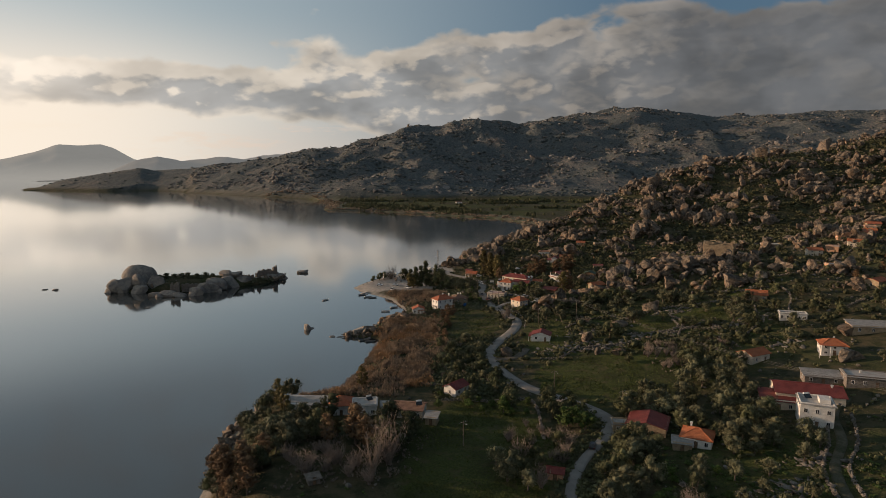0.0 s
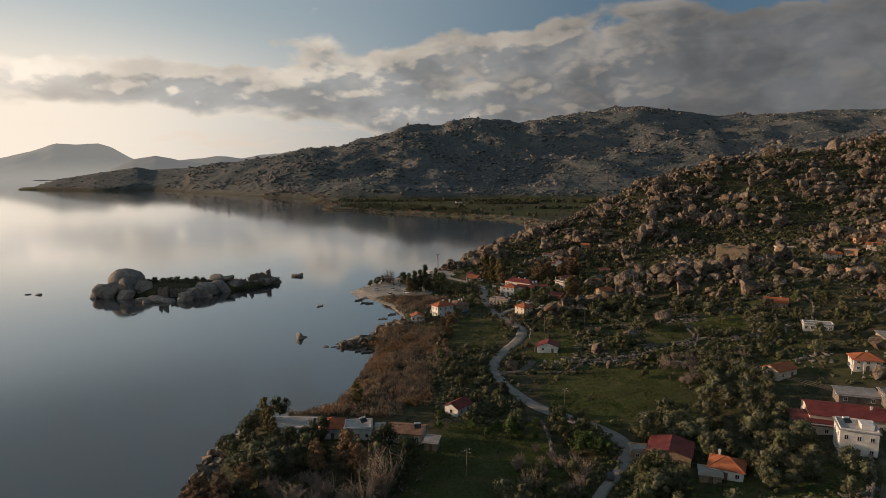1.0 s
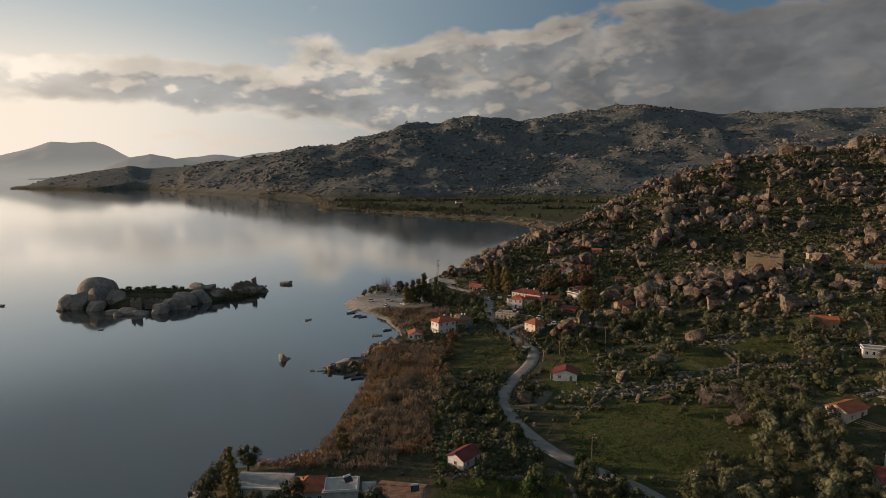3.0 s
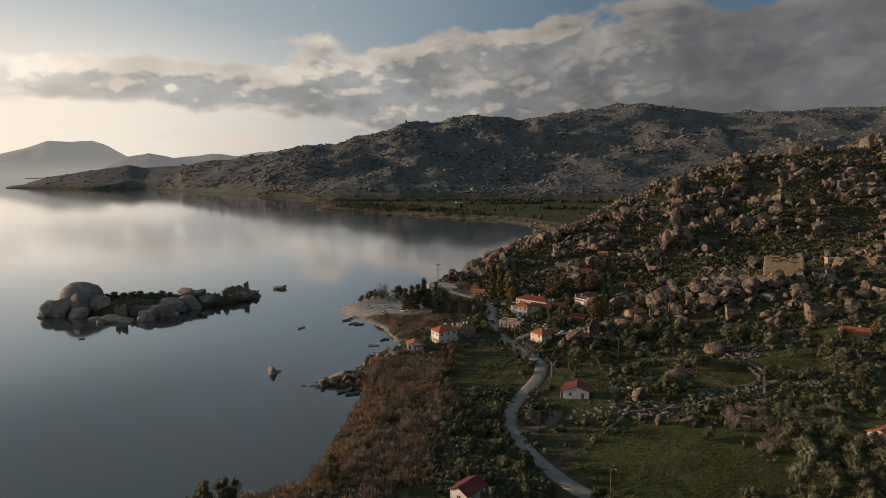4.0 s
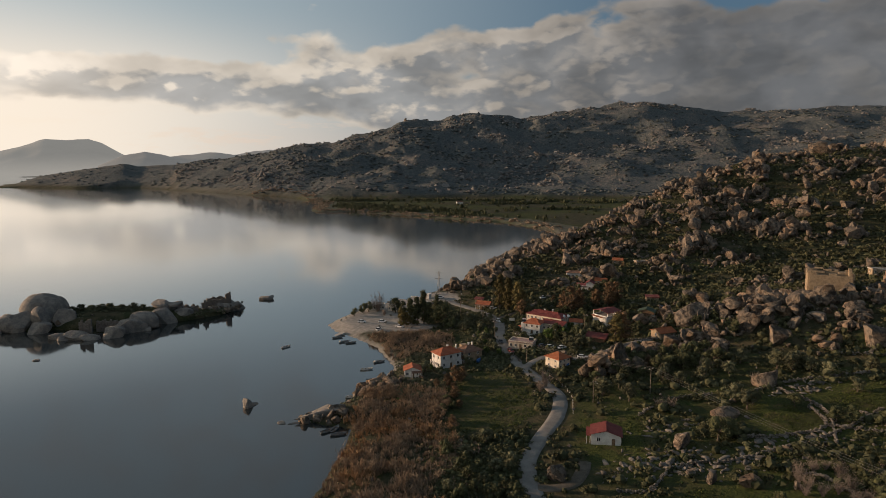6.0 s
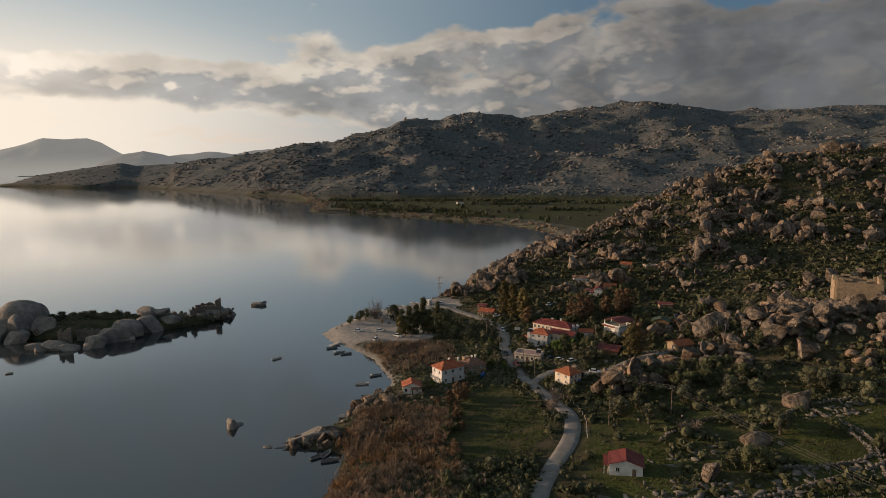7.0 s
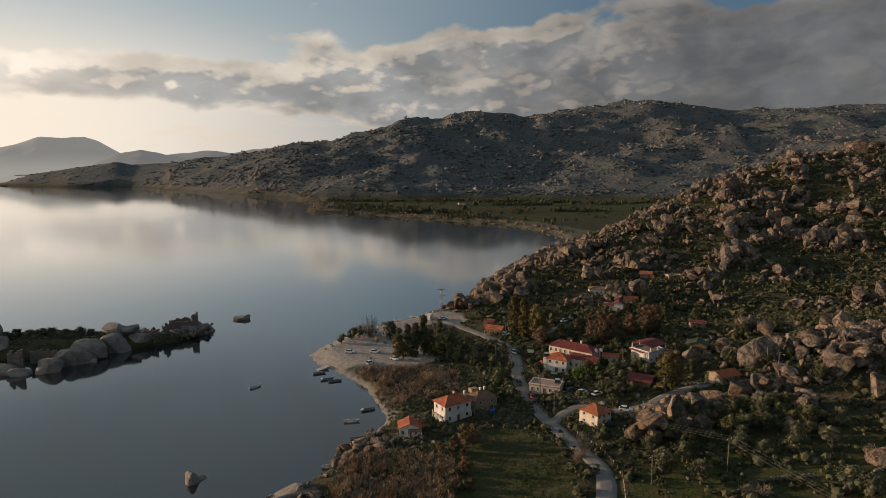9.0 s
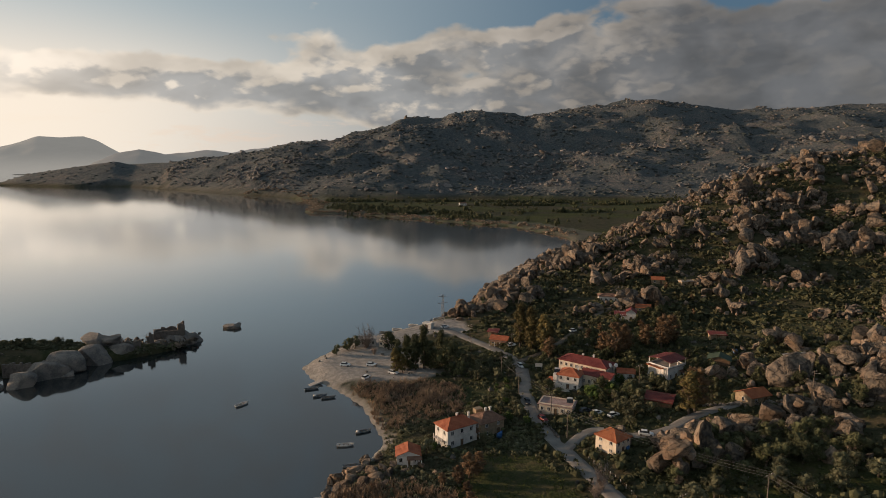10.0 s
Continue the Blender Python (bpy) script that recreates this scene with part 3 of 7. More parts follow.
# ---- ground: one sheet to the horizon, finer where it is near ----
def axis(fine0, fine1, step, low, high, cap, growth=1.06):
    out = list(np.arange(fine0, fine1 + step / 2, step))
    for sign, end in ((-1, low), (1, high)):
        s, v, run = step, (fine0 if sign < 0 else fine1), []
        while (v - end) * sign < 0:
            s = min(s * growth, cap(v))
            v += sign * s
            run.append(v)
        out = run[::-1] + out if sign < 0 else out + run
    return np.array(out)


gx = axis(-76, 330, 2.7, -4700, 4200, lambda v: 22 if -1500 < v < 1900 else 90)
gy = axis(70, 560, 2.7, -500, 5000, lambda v: 6 if v < 800 else 20 if v < 3000 else 80)
X, Y = np.meshgrid(gx, gy)
Z = ground_height(X, Y)
# the roads are cut level into the slope further down, so keep the sheet for them
ROAD = np.array([(16, -120), (21, -40), (25, 30), (28, 80), (30, 118), (33, 138), (40, 158), (52, 176), (56.5, 188), (53, 199), (46, 208), (36, 221), (29.5, 238), (26.5, 256), (28, 271), (34, 284),
                 (42, 299), (45.5, 313), (43, 326), (38.5, 343), (35.5, 360), (34, 382), (36, 404), (36.5, 420), (30, 438), (21, 458), (11, 477), (4, 484)], float)
LANE = np.array([(39, 345), (45, 352), (51, 354.5), (58, 348.5), (68, 349), (80, 355.5), (96, 359)], float)
SPUR = np.array([(28, 256), (33, 255.5), (37.5, 257.5), (41, 263), (43, 268)], float)
TRACK = np.array([(36.5, 421), (52, 433), (66, 452), (84, 478), (99, 490)], float)
FIELD_PATH = np.array([(80, 60), (86, 92), (92, 120), (100, 144), (112, 160), (120, 176), (131, 186)], float)


def smooth_line(points, step=1.5):
    """A rounded line through the points, at even steps."""
    p = np.asarray(points, float)
    p = np.vstack([2 * p[0] - p[1], p, 2 * p[-1] - p[-2]])
    out = []
    for i in range(1, len(p) - 2):
        count = max(2, int(np.linalg.norm(p[i + 1] - p[i]) / step))
        for t in np.linspace(0, 1, count, endpoint=False):
            out.append(0.5 * (2 * p[i] + (p[i + 1] - p[i - 1]) * t + (2 * p[i - 1] - 5 * p[i] + 4 * p[i + 1] - p[i + 2]) * t**2 + (3 * p[i] - p[i - 1] - 3 * p[i + 1] + p[i + 2]) * t**3))
    return np.array(out + [p[-2]])


def line_distance(x, y, line):
    best, at = np.full(np.shape(x), 1e12), np.zeros(np.shape(x))
    for i, ((ax, ay), (bx, by)) in enumerate(zip(line[:-1], line[1:])):
        dx, dy = bx - ax, by - ay
        k = np.clip(((x - ax) * dx + (y - ay) * dy) / (dx * dx + dy * dy), 0, 1)
        d = (x - ax - k * dx) ** 2 + (y - ay - k * dy) ** 2
        at = np.where(d < best, i + k, at)
        best = np.minimum(best, d)
    return np.sqrt(best), at


ROADS = []
for line, width in ((ROAD, 4.6), (LANE, 3.2), (SPUR, 3.2), (TRACK, 2.6), (FIELD_PATH, 2.4)):
    run = smooth_line(line)
    level = ground_height(run[:, 0], run[:, 1])
    for _ in range(30):
        level[1:-1] = 0.25 * level[:-2] + 0.5 * level[1:-1] + 0.25 * level[2:]
    ROADS.append((run, level, width))


def cut_roads(x, y, z):
    for run, level, width in ROADS:
        lo, hi = run.min(0) - 12, run.max(0) + 12
        inside = (x > lo[0]) & (x < hi[0]) & (y > lo[1]) & (y < hi[1])
        if not np.any(inside):
            continue
        d, at = line_distance(x[inside], y[inside], run)
        want = np.interp(at, np.arange(len(run)), level) - 0.22
        k = 1 - ramp(d, width / 2 + 0.6, width / 2 + 5)
        z[inside] = z[inside] * (1 - k) + want * k
    return z


Z = cut_roads(X, Y, Z)


def land(x, y):
    x, y = np.atleast_1d(np.asarray(x, float)), np.atleast_1d(np.asarray(y, float))
    z = cut_roads(x, y, ground_height(x, y))
    return float(z[0]) if z.size == 1 else z


ny, nx = X.shape
index = np.arange(nx * ny).reshape(ny, nx)
quads = np.stack([index[:-1, :-1], index[:-1, 1:], index[1:, 1:], index[1:, :-1]], -1).reshape(-1, 4)
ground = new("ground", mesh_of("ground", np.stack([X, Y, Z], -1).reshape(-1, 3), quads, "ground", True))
tagged(ground, "hilly lakeside ground with grass, dry scrub, bare earth and rock", "ground", kind="structure")


def inside(x, y, corners):
    hit = np.zeros(np.shape(x), bool)
    for (ax, ay), (bx, by) in zip(corners, corners[1:] + corners[:1]):
        hit ^= ((ay > y) != (by > y)) & (x < ax + (y - ay) * (bx - ax) / ((by - ay) or 1e-9))
    return hit


def soft_zone(x, y, corners, edge=2.0):
    line = np.array(corners + corners[:1], float)
    d, _ = line_distance(x, y, line)
    d = np.where(inside(x, y, corners), d, -d) + 1.6 * wave_noise(x, y, 9, 9, 3)
    return ramp(d, -edge, edge)


FIELDS = [[(44, 214), (58, 203), (84, 207), (98, 228), (96, 248), (70, 252), (50, 246), (40, 232)], [(6, 290), (24, 287), (36, 302), (37, 322), (30, 343), (14, 346), (6, 325)],
          [(92, 262), (130, 272), (142, 290), (120, 302), (96, 292)], [(-8, 128), (24, 128), (38, 172), (34, 206), (8, 208), (-6, 180)], [(46, 262), (62, 266), (66, 292), (48, 294), (42, 278)],
          [(150, 300), (185, 310), (190, 330), (150, 325)], [(60, 415), (95, 440), (92, 470), (66, 446)], [(150, 470), (200, 480), (196, 500), (150, 498)], [(44, 198), (88, 200), (150, 232), (152, 300), (120, 326), (58, 326), (48, 300)]]
BEACH = [(-49, 428), (-45, 417), (-36, 410), (-20, 407), (-4, 408), (6, 414), (2, 424), (-6, 440), (-12, 452), (-8, 466), (8, 474), (14, 468), (22, 474), (16, 500), (-2, 492), (-20, 478), (-44, 446)]
zone = np.zeros((ny, nx, 4), np.float32)
zone[..., 3] = 1
near = (X > -120) & (X < 420) & (Y > 40) & (Y < 700)
xn, yn = X[near], Y[near]
g = np.zeros(xn.shape)
for k, f in enumerate(FIELDS[:-1]):
    g = np.maximum(g, soft_zone(xn, yn, f) * (0.55 if k == 1 else 1.0))
g = np.maximum(g, 0.75 * soft_zone(xn, yn, FIELDS[-1], 6.0))
g = np.maximum(g, 0.8 * soft_zone(xn, yn, [(56, 118), (88, 110), (112, 150), (112, 166), (90, 172), (60, 158)], 5.0))
b = soft_zone(xn, yn, BEACH, 1.5)
sd = shore_distance(xn, yn)
b = np.maximum(b, (1 - ramp(sd, 1.0, 3.2)) * 0.8 * (1 - ramp(yn, 208, 220) * (1 - ramp(yn, 322, 332))))
zone[near, 0], zone[near, 1] = g, b
sd_all = shore_distance(X, Y)
# where the far ridge takes its bump and hazed colour, by distance and height
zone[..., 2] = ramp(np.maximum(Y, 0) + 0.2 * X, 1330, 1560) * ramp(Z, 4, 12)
plain = (Y > 880) & (Y < 1700) & (Z < 8)
zone[plain, 0] = ramp(wave_noise(X[plain], Y[plain] * 2.5, 21, 130, 3), -0.05, 0.2)
shore_strip = (Y > 800) & (sd_all > 0) & (sd_all < 45)
zone[shore_strip, 1] = np.maximum(zone[shore_strip, 1], 0.25)
layer = ground.data.color_attributes.new("zone", "FLOAT_COLOR", "POINT")
layer.data.foreach_set("color", zone.reshape(-1))

bm = bmesh.new()
bmesh.ops.create_grid(bm, x_segments=1, y_segments=1, size=1.0, matrix=Matrix.Translation((-500, 2000, 0)) @ Matrix.Diagonal((5500, 4500, 1, 1)))
lake = part("water", bm, "water")
tagged(lake, "calm lake water mirroring the evening sky", "lake", kind="structure")

# roads: strips with a crown and rounded shoulders
for (run, level, width), name, label, mat in zip(ROADS, ("road", "road", "road", "road", "road"),
        ("worn grey asphalt village road winding along the shore", "narrow worn lane branching off towards the houses", "short worn driveway beside a boulder",
         "dirt track climbing to upper houses", "grassy path between dry stone walls"), ("road", "road", "dirt", "dirt", "grass_track")):
    d = np.gradient(run, axis=0)
    d /= np.linalg.norm(d, axis=1, keepdims=True)
    side = np.stack([d[:, 1], -d[:, 0]], 1)
    wob = 0.22 * wave_noise(run[:, 0], run[:, 1], 31, 6, 3)
    wide = width / 2 * (0.62 + 0.38 * ramp(run[:, 1], 172, 186)) if width > 4 else np.full(len(run), width / 2)
    rows = []
    for k, dz in ((-1.12, -0.35), (-1.0, -0.02), (-0.5, 0.05), (0, 0.08), (0.5, 0.05), (1.0, -0.02), (1.12, -0.35)):
        q = run + side * (k * wide + np.sign(k) * wob)[:, None]
        rows.append(np.column_stack([q, level + dz]))
    v = np.stack(rows, 1)
    n_, k_ = v.shape[:2]
    ix = np.arange(n_ * k_).reshape(n_, k_)
    f = np.stack([ix[:-1, :-1], ix[:-1, 1:], ix[1:, 1:], ix[1:, :-1]], -1).reshape(-1, 4)
    tagged(new(name, mesh_of(name, v.reshape(-1, 3), f, mat, True)), label, "road", kind="structure")


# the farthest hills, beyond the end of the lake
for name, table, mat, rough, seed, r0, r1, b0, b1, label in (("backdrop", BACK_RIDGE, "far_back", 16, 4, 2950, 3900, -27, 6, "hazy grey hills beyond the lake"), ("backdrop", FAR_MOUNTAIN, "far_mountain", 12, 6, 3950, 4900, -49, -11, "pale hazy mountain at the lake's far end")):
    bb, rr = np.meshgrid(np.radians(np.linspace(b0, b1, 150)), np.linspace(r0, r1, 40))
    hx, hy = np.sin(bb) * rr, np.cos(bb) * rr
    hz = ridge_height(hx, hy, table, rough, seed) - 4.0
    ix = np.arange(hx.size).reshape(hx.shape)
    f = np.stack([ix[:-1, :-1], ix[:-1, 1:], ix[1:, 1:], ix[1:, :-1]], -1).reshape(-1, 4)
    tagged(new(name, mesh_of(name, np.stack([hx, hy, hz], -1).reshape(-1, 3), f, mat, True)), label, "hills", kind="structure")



# ---- rocks ----
rng = np.random.default_rng(7)


def ico(level):
    bm = bmesh.new()
    bmesh.ops.create_icosphere(bm, subdivisions=level, radius=1.0)
    bm.verts.ensure_lookup_table()
    v = np.array([x.co[:] for x in bm.verts])
    f = np.array([[x.index for x in p.verts] for p in bm.faces])
    bm.free()
    return v, f


ICO = {k: ico(k) for k in (1, 2, 3, 4)}


def boulder_shape(level, cuts, rough, seed):
    """A weathered granite block: a ball with flat joints cut into it and a pitted skin."""
    r = np.random.default_rng(seed)
    v = ICO[level][0].copy()
    v = np.sign(v) * np.abs(v) ** (0.66 if cuts > 4 else 0.9)
    for _ in range(cuts):
        n = r.normal(size=3)
        n[2] *= 0.7
        n /= np.linalg.norm(n)
        d = r.uniform(0.38, 0.82) if cuts > 6 else r.uniform(0.5, 0.85)
        over = np.maximum(v @ n - d, 0)
        v = v - 0.95 * over[:, None] * n
    bump = wave_noise(v[:, 0] * 10 + v[:, 2] * 7, v[:, 1] * 10 - v[:, 2] * 5, seed % 50, 9, 4)
    v = v * (1 + rough * bump[:, None])
    return v / np.abs(v).max(0)


def turns(count, r, tilt=0.35):
    """Random turns about z with some tilt, as matrices."""
    a, b, c = r.uniform(0, 2 * np.pi, count), r.normal(0, tilt, count), r.normal(0, tilt, count)
    z = np.zeros(count)
    ca, sa, cb, sb, cc, sc = np.cos(a), np.sin(a), np.cos(b), np.sin(b), np.cos(c), np.sin(c)
    ra = np.stack([np.stack([ca, -sa, z], -1), np.stack([sa, ca, z], -1), np.stack([z, z, z + 1], -1)], 1)
    rb = np.stack([np.stack([z + 1, z, z], -1), np.stack([z, cb, -sb], -1), np.stack([z, sb, cb], -1)], 1)
    rc = np.stack([np.stack([cc, z, sc], -1), np.stack([z, z + 1, z], -1), np.stack([-sc, z, cc], -1)], 1)
    return rb @ rc @ ra


def scatter_mesh(name, shapes, faces, places, scales, r, mat, smooth=True, tilt=0.35):
    """One mesh of many scattered copies of a few shapes."""
    which = r.integers(0, len(shapes), len(places))
    spin = turns(len(places), r, tilt)
    vs, fs, base = [], [], 0
    for k, shape in enumerate(shapes):
        sel = np.nonzero(which == k)[0]
        if not len(sel):
            continue
        v = np.einsum("nij,nvj->nvi", spin[sel], shape[None] * scales[sel][:, None, :]) + places[sel][:, None, :]
        f = faces[k][None] + (np.arange(len(sel)) * len(shape))[:, None, None] + base
        vs.append(v.reshape(-1, 3)), fs.append(f.reshape(-1, faces[k].shape[1]))
        base += len(sel) * len(shape)
    me = mesh_of(name, np.concatenate(vs), np.concatenate(fs), mat, smooth)
    if smooth and mat == "rock":
        me.set_sharp_from_angle(angle=0.6)
    return new(name, me)


def crisp(ob_or_mesh):
    """Sharp edges where two joints meet, smooth skin between them."""
    ob_or_mesh.set_sharp_from_angle(angle=0.55)
    return ob_or_mesh


LOW_ROCKS = [boulder_shape(1, 7, 0.10, 100 + k) for k in range(8)]
ROUND_ROCKS = [boulder_shape(3, 6, 0.10, 400 + k) for k in range(8)]
MID_ROCKS = [boulder_shape(2, 9, 0.12, 200 + k) for k in range(10)]
BIG_ROCKS = [boulder_shape(3, 10, 0.10, 300 + k) for k in range(12)]
LOW_F, MID_F, BIG_F = [ICO[1][1]] * 8, [ICO[2][1]] * 10, [ICO[3][1]] * 12


def road_clear(x, y, gap=1.5):
    ok = np.ones(np.shape(x), bool)
    for run, _, width in ROADS:
        d, _ = line_distance(x, y, run[::3])
        ok &= d > width / 2 + gap
    return ok




def built_clear(x, y, gap=0.0):
    ok = np.ones(np.shape(x), bool)
    for hx, hy, hr in HOUSE_PLAN:
        ok &= (x - hx) ** 2 + (y - hy) ** 2 > (hr + gap) ** 2
    return ok


HOUSE_PLAN = [(8.6, 355.6, 5.6), (18, 361, 4.8), (-5, 343.6, 3.5), (51, 342, 3.8), (51.8, 279, 4.6), (82.8, 387.5, 5.0), (57, 397, 10.1), (58.5, 389, 7.8), (49, 389, 4.2), (69.5, 389.5, 3.1), (41.8, 370.8, 5.9), (72.6, 366, 4.5), (32.5, 447, 4.2), (31, 460.5, 2.5), (-27, 453.8, 5.0), (-16.6, 451, 3.6), (1.2, 481.5, 2.6), (98.5, 359.5, 4.2), (102.2, 389.5, 3.9), (94.2, 497.5, 5.3), (95, 462.5, 2.8), (90.6, 464, 2.8), (104.5, 474, 3.6), (128, 519, 3.6)]
HOUSE_PLAN += [(176, 374, 10.0), (171, 365, 5.5), (164, 371, 5.0), (141, 511, 4.5), (116, 421, 3.4), (122.5, 377, 4.5), (-28.2, 198, 4.0), (-40, 200.5, 7.3), (-20.6, 197, 4.4), (-6.4, 195.4, 5.9), (1.2, 188.8, 2.2), (32.5, 152, 2.0), (-29, 150.5, 1.6), (-14, 197.6, 1.9), (10, 215.6, 4.3), (65.6, 178.6, 6.2), (58.6, 180.6, 3.4), (75.6, 167.2, 4.5), (70.4, 165, 2.8), (119.5, 189, 10.6), (109, 187, 5.3), (112, 172.5, 4.8), (131, 200, 6.2), (143.5, 192.5, 9.5), (121.8, 226, 5.3), (148, 221, 5.6), (157, 261.8, 5.9), (158.2, 294.5, 5.0), (174.5, 235.5, 10.6), (231, 416, 6.2)]


def rockiness(x, y):
    """How thickly boulders lie, 0 to 1."""
    z = ground_height(x, y)
    patch = wave_noise(x, y, 41, 42, 4)
    # bare rock stands on the spurs and knolls, earth gathers in the hollows
    proud = z - 0.25 * (ground_height(x + 13, y) + ground_height(x - 13, y) + ground_height(x, y + 13) + ground_height(x, y - 13))
    hill = ramp(z, 9, 22) * (0.06 + 0.08 * ramp(x, 180, 280) + 0.55 * ramp(patch + 0.25 * proud, 0.0, 0.32) + 0.35 * ramp(proud, 0.3, 1.6)) * ramp(y + 0.25 * (x - 130), 385, 430)
    nose = ramp(y + 0.3 * x, 484, 506) * ramp(z, 0.6, 2.6) * (1 - ramp(x, 90, 150)) * (0.25 + 0.7 * (1 - ramp(shore_distance(x, y), 16, 34)))
    fort = np.exp(-(((x - 158) / 34) ** 2 + ((y - 358) / 27) ** 2)) * 1.1
    cliff = np.exp(-(((x - 88) / 27) ** 2 + ((y - 338) / 13) ** 2)) * 1.0 + np.exp(-(((x - 120) / 22) ** 2 + ((y - 372) / 22) ** 2)) * 0.9
    ledge = np.exp(-(((x - 62) / 12) ** 2 + ((y - 266) / 7) ** 2)) * 0.18 + np.exp(-(((x - 150) / 12) ** 2 + ((y - 222) / 8) ** 2)) * 0.6
    slope = ramp(x, 120, 190) * ramp(patch, -0.1, 0.4) * 0.45 * ramp(y, 190, 260)
    spur = np.exp(-(((x - 178 - 0.5 * (y - 508)) / 20) ** 2 + ((y - 508) / 42) ** 2)) * 0.95
    return np.clip(np.maximum.reduce([hill, nose, fort, cliff, ledge, slope, spur]), 0, 1)


def rock_places(count, x0, x1, y0, y1, r, power=1.0, gap=0.6):
    x, y = r.uniform(x0, x1, count), r.uniform(y0, y1, count)
    keep = r.uniform(0, 1, count) < rockiness(x, y) ** power
    keep &= (shore_distance(x, y) > -1.5) & road_clear(x, y, gap) & built_clear(x, y, 0.8)
    for f in FIELDS[:5]:
        keep &= ~inside(x, y, f)
    return x[keep], y[keep]


def sizes(count, small, large, r, skew=2.2):
    s = small + (large - small) * r.uniform(0, 1, count) ** skew
    return np.stack([s * r.uniform(0.75, 1.3, count), s * r.uniform(0.7, 1.15, count), s * r.uniform(0.6, 1.15, count)], 1)


def on_ground(x, y, scale, sunk=0.25):
    return np.column_stack([x, y, np.maximum(land(x, y), 0) + scale[:, 2] * (1 - 2 * sunk) * 0.75])


# separate boulders: the great ones that stand out of the slopes
big_meshes = [crisp(mesh_of("boulder", v, f, "rock", True)) for v, f in zip(BIG_ROCKS, BIG_F)]


round_meshes = [crisp(mesh_of("boulder", v, ICO[3][1], "smooth_rock", True)) for v in ROUND_ROCKS]


dome_mesh = crisp(mesh_of("boulder", boulder_shape(4, 2, 0.09, 433), ICO[4][1], "smooth_rock", True))


def boulder(x, y, sx, sy, sz, turn, k, sunk=0.3, lean=0.0, label="weathered granite boulder among scrub on the slope", group="boulders on the hillside", z=None, smooth=False):
    ob = new("boulder", round_meshes[k % len(round_meshes)] if smooth else big_meshes[k % len(big_meshes)])
    base = max(land(x, y), -1.2) if z is None else z
    ob.matrix_world = pose(x, y, base + sz * (1 - 2 * sunk), lean, lean * 0.5, turn) @ Matrix.Diagonal((sx, sy, sz, 1))
    return tagged(ob, label, "boulder", group)


r = np.random.default_rng(21)
made = 0
for x0, x1, y0, y1, want, lo, hi in ((20, 120, 495, 640, 62, 2.6, 7.0), (115, 210, 320, 400, 62, 1.6, 4.4), (55, 135, 322, 392, 42, 1.4, 3.8), (110, 330, 430, 700, 84, 2.0, 5.6), (160, 330, 230, 430, 36, 1.2, 3.0)):
    x, y = rock_places(4000, x0, x1, y0, y1, r, 1.5, 2.5)
    s = sizes(len(x), lo, hi, r, 1.6)
    for i in range(min(want, len(x))):
        if not built_clear(np.array([x[i]]), np.array([y[i]]), s[i, 0] * 0.8)[0] or not road_clear(np.array([x[i]]), np.array([y[i]]), s[i, 0] * 0.9)[0]:
            continue
        boulder(x[i], y[i], *s[i], r.uniform(0, 360), made, r.uniform(0.12, 0.32), r.normal(0, 14))
        made += 1

# named single rocks: by the road, by the houses, on the fort slope and on the crest
for x, y, sx, sy, sz, turn, label in ((34.5, 260.5, 3.6, 2.9, 2.4, 20, "large rounded boulder beside the road bend"), (73, 342, 4.6, 3.4, 4.4, 30, "cracked granite boulder above the lane"),
        (79, 338.5, 3.8, 3.2, 4.2, 70, "split granite boulder with leaning slabs"), (87, 343, 4.4, 2.4, 3.6, -30, "leaning granite slab above the lane"), (157, 316, 6.0, 4.2, 4.2, -25, "huge tilted slab boulder above the meadow"),
        (113, 364, 7.0, 4.6, 6.0, 15, "tall split granite outcrop beside an orange roof"), (119, 367, 5.0, 4.0, 4.6, 60, "granite block leaning on the outcrop"), (149, 212, 5.4, 3.0, 2.4, 10, "flat granite outcrop below the white house"),
        (163, 236, 5.0, 3.6, 2.6, 30, "large bare granite dome beside the houses"), (148, 352, 5.5, 3.6, 4.6, 40, "pointed granite boulder on the outcrop"), (139, 351, 4.6, 3.4, 3.8, 5, "granite boulder on the outcrop"),
        (224, 622, 7.0, 5.0, 8.0, 20, "tall granite tor on the crest"), (232, 632, 6.0, 5.0, 8.5, 50, "tall granite tor on the crest"), (215, 616, 5.0, 4.5, 6.0, 80, "granite boulder on the crest"),
        (372, 697, 8, 6, 8, 0, "great rounded boulder on the ridge"), (445, 706, 9, 7, 10, 40, "great rounded boulder on the ridge"), (300, 672, 7, 6, 7, 10, "granite boulder on the ridge"),
        (89.2, 283.7, 4.6, 3.0, 1.8, 20, "flat grey outcrop in the meadow"), (71.6, 271.6, 3.4, 2.2, 2.6, 40, "large tan boulder in the meadow"), (70.3, 251.8, 1.5, 1.2, 1.9, 40, "upright grey boulder at the meadow's edge"), (77.5, 249, 3.6, 1.9, 1.7, 10, "grey granite outcrop at the meadow's edge"), (66.9, 256.4, 2.2, 1.4, 1.0, 10, "flat grey slab in the meadow"), (110.6, 301, 4.2, 3.2, 3.6, 10, "rounded orange-tan boulder among olive trees"), (95, 262, 2.0, 1.4, 1.2, 0, "grey boulder in the stone wall"), (88, 246, 1.8, 1.4, 1.2, 60, "grey boulder at the meadow's edge")):
    boulder(x, y, sx, sy, sz, turn, made, 0.22, 8, label)
    made += 1

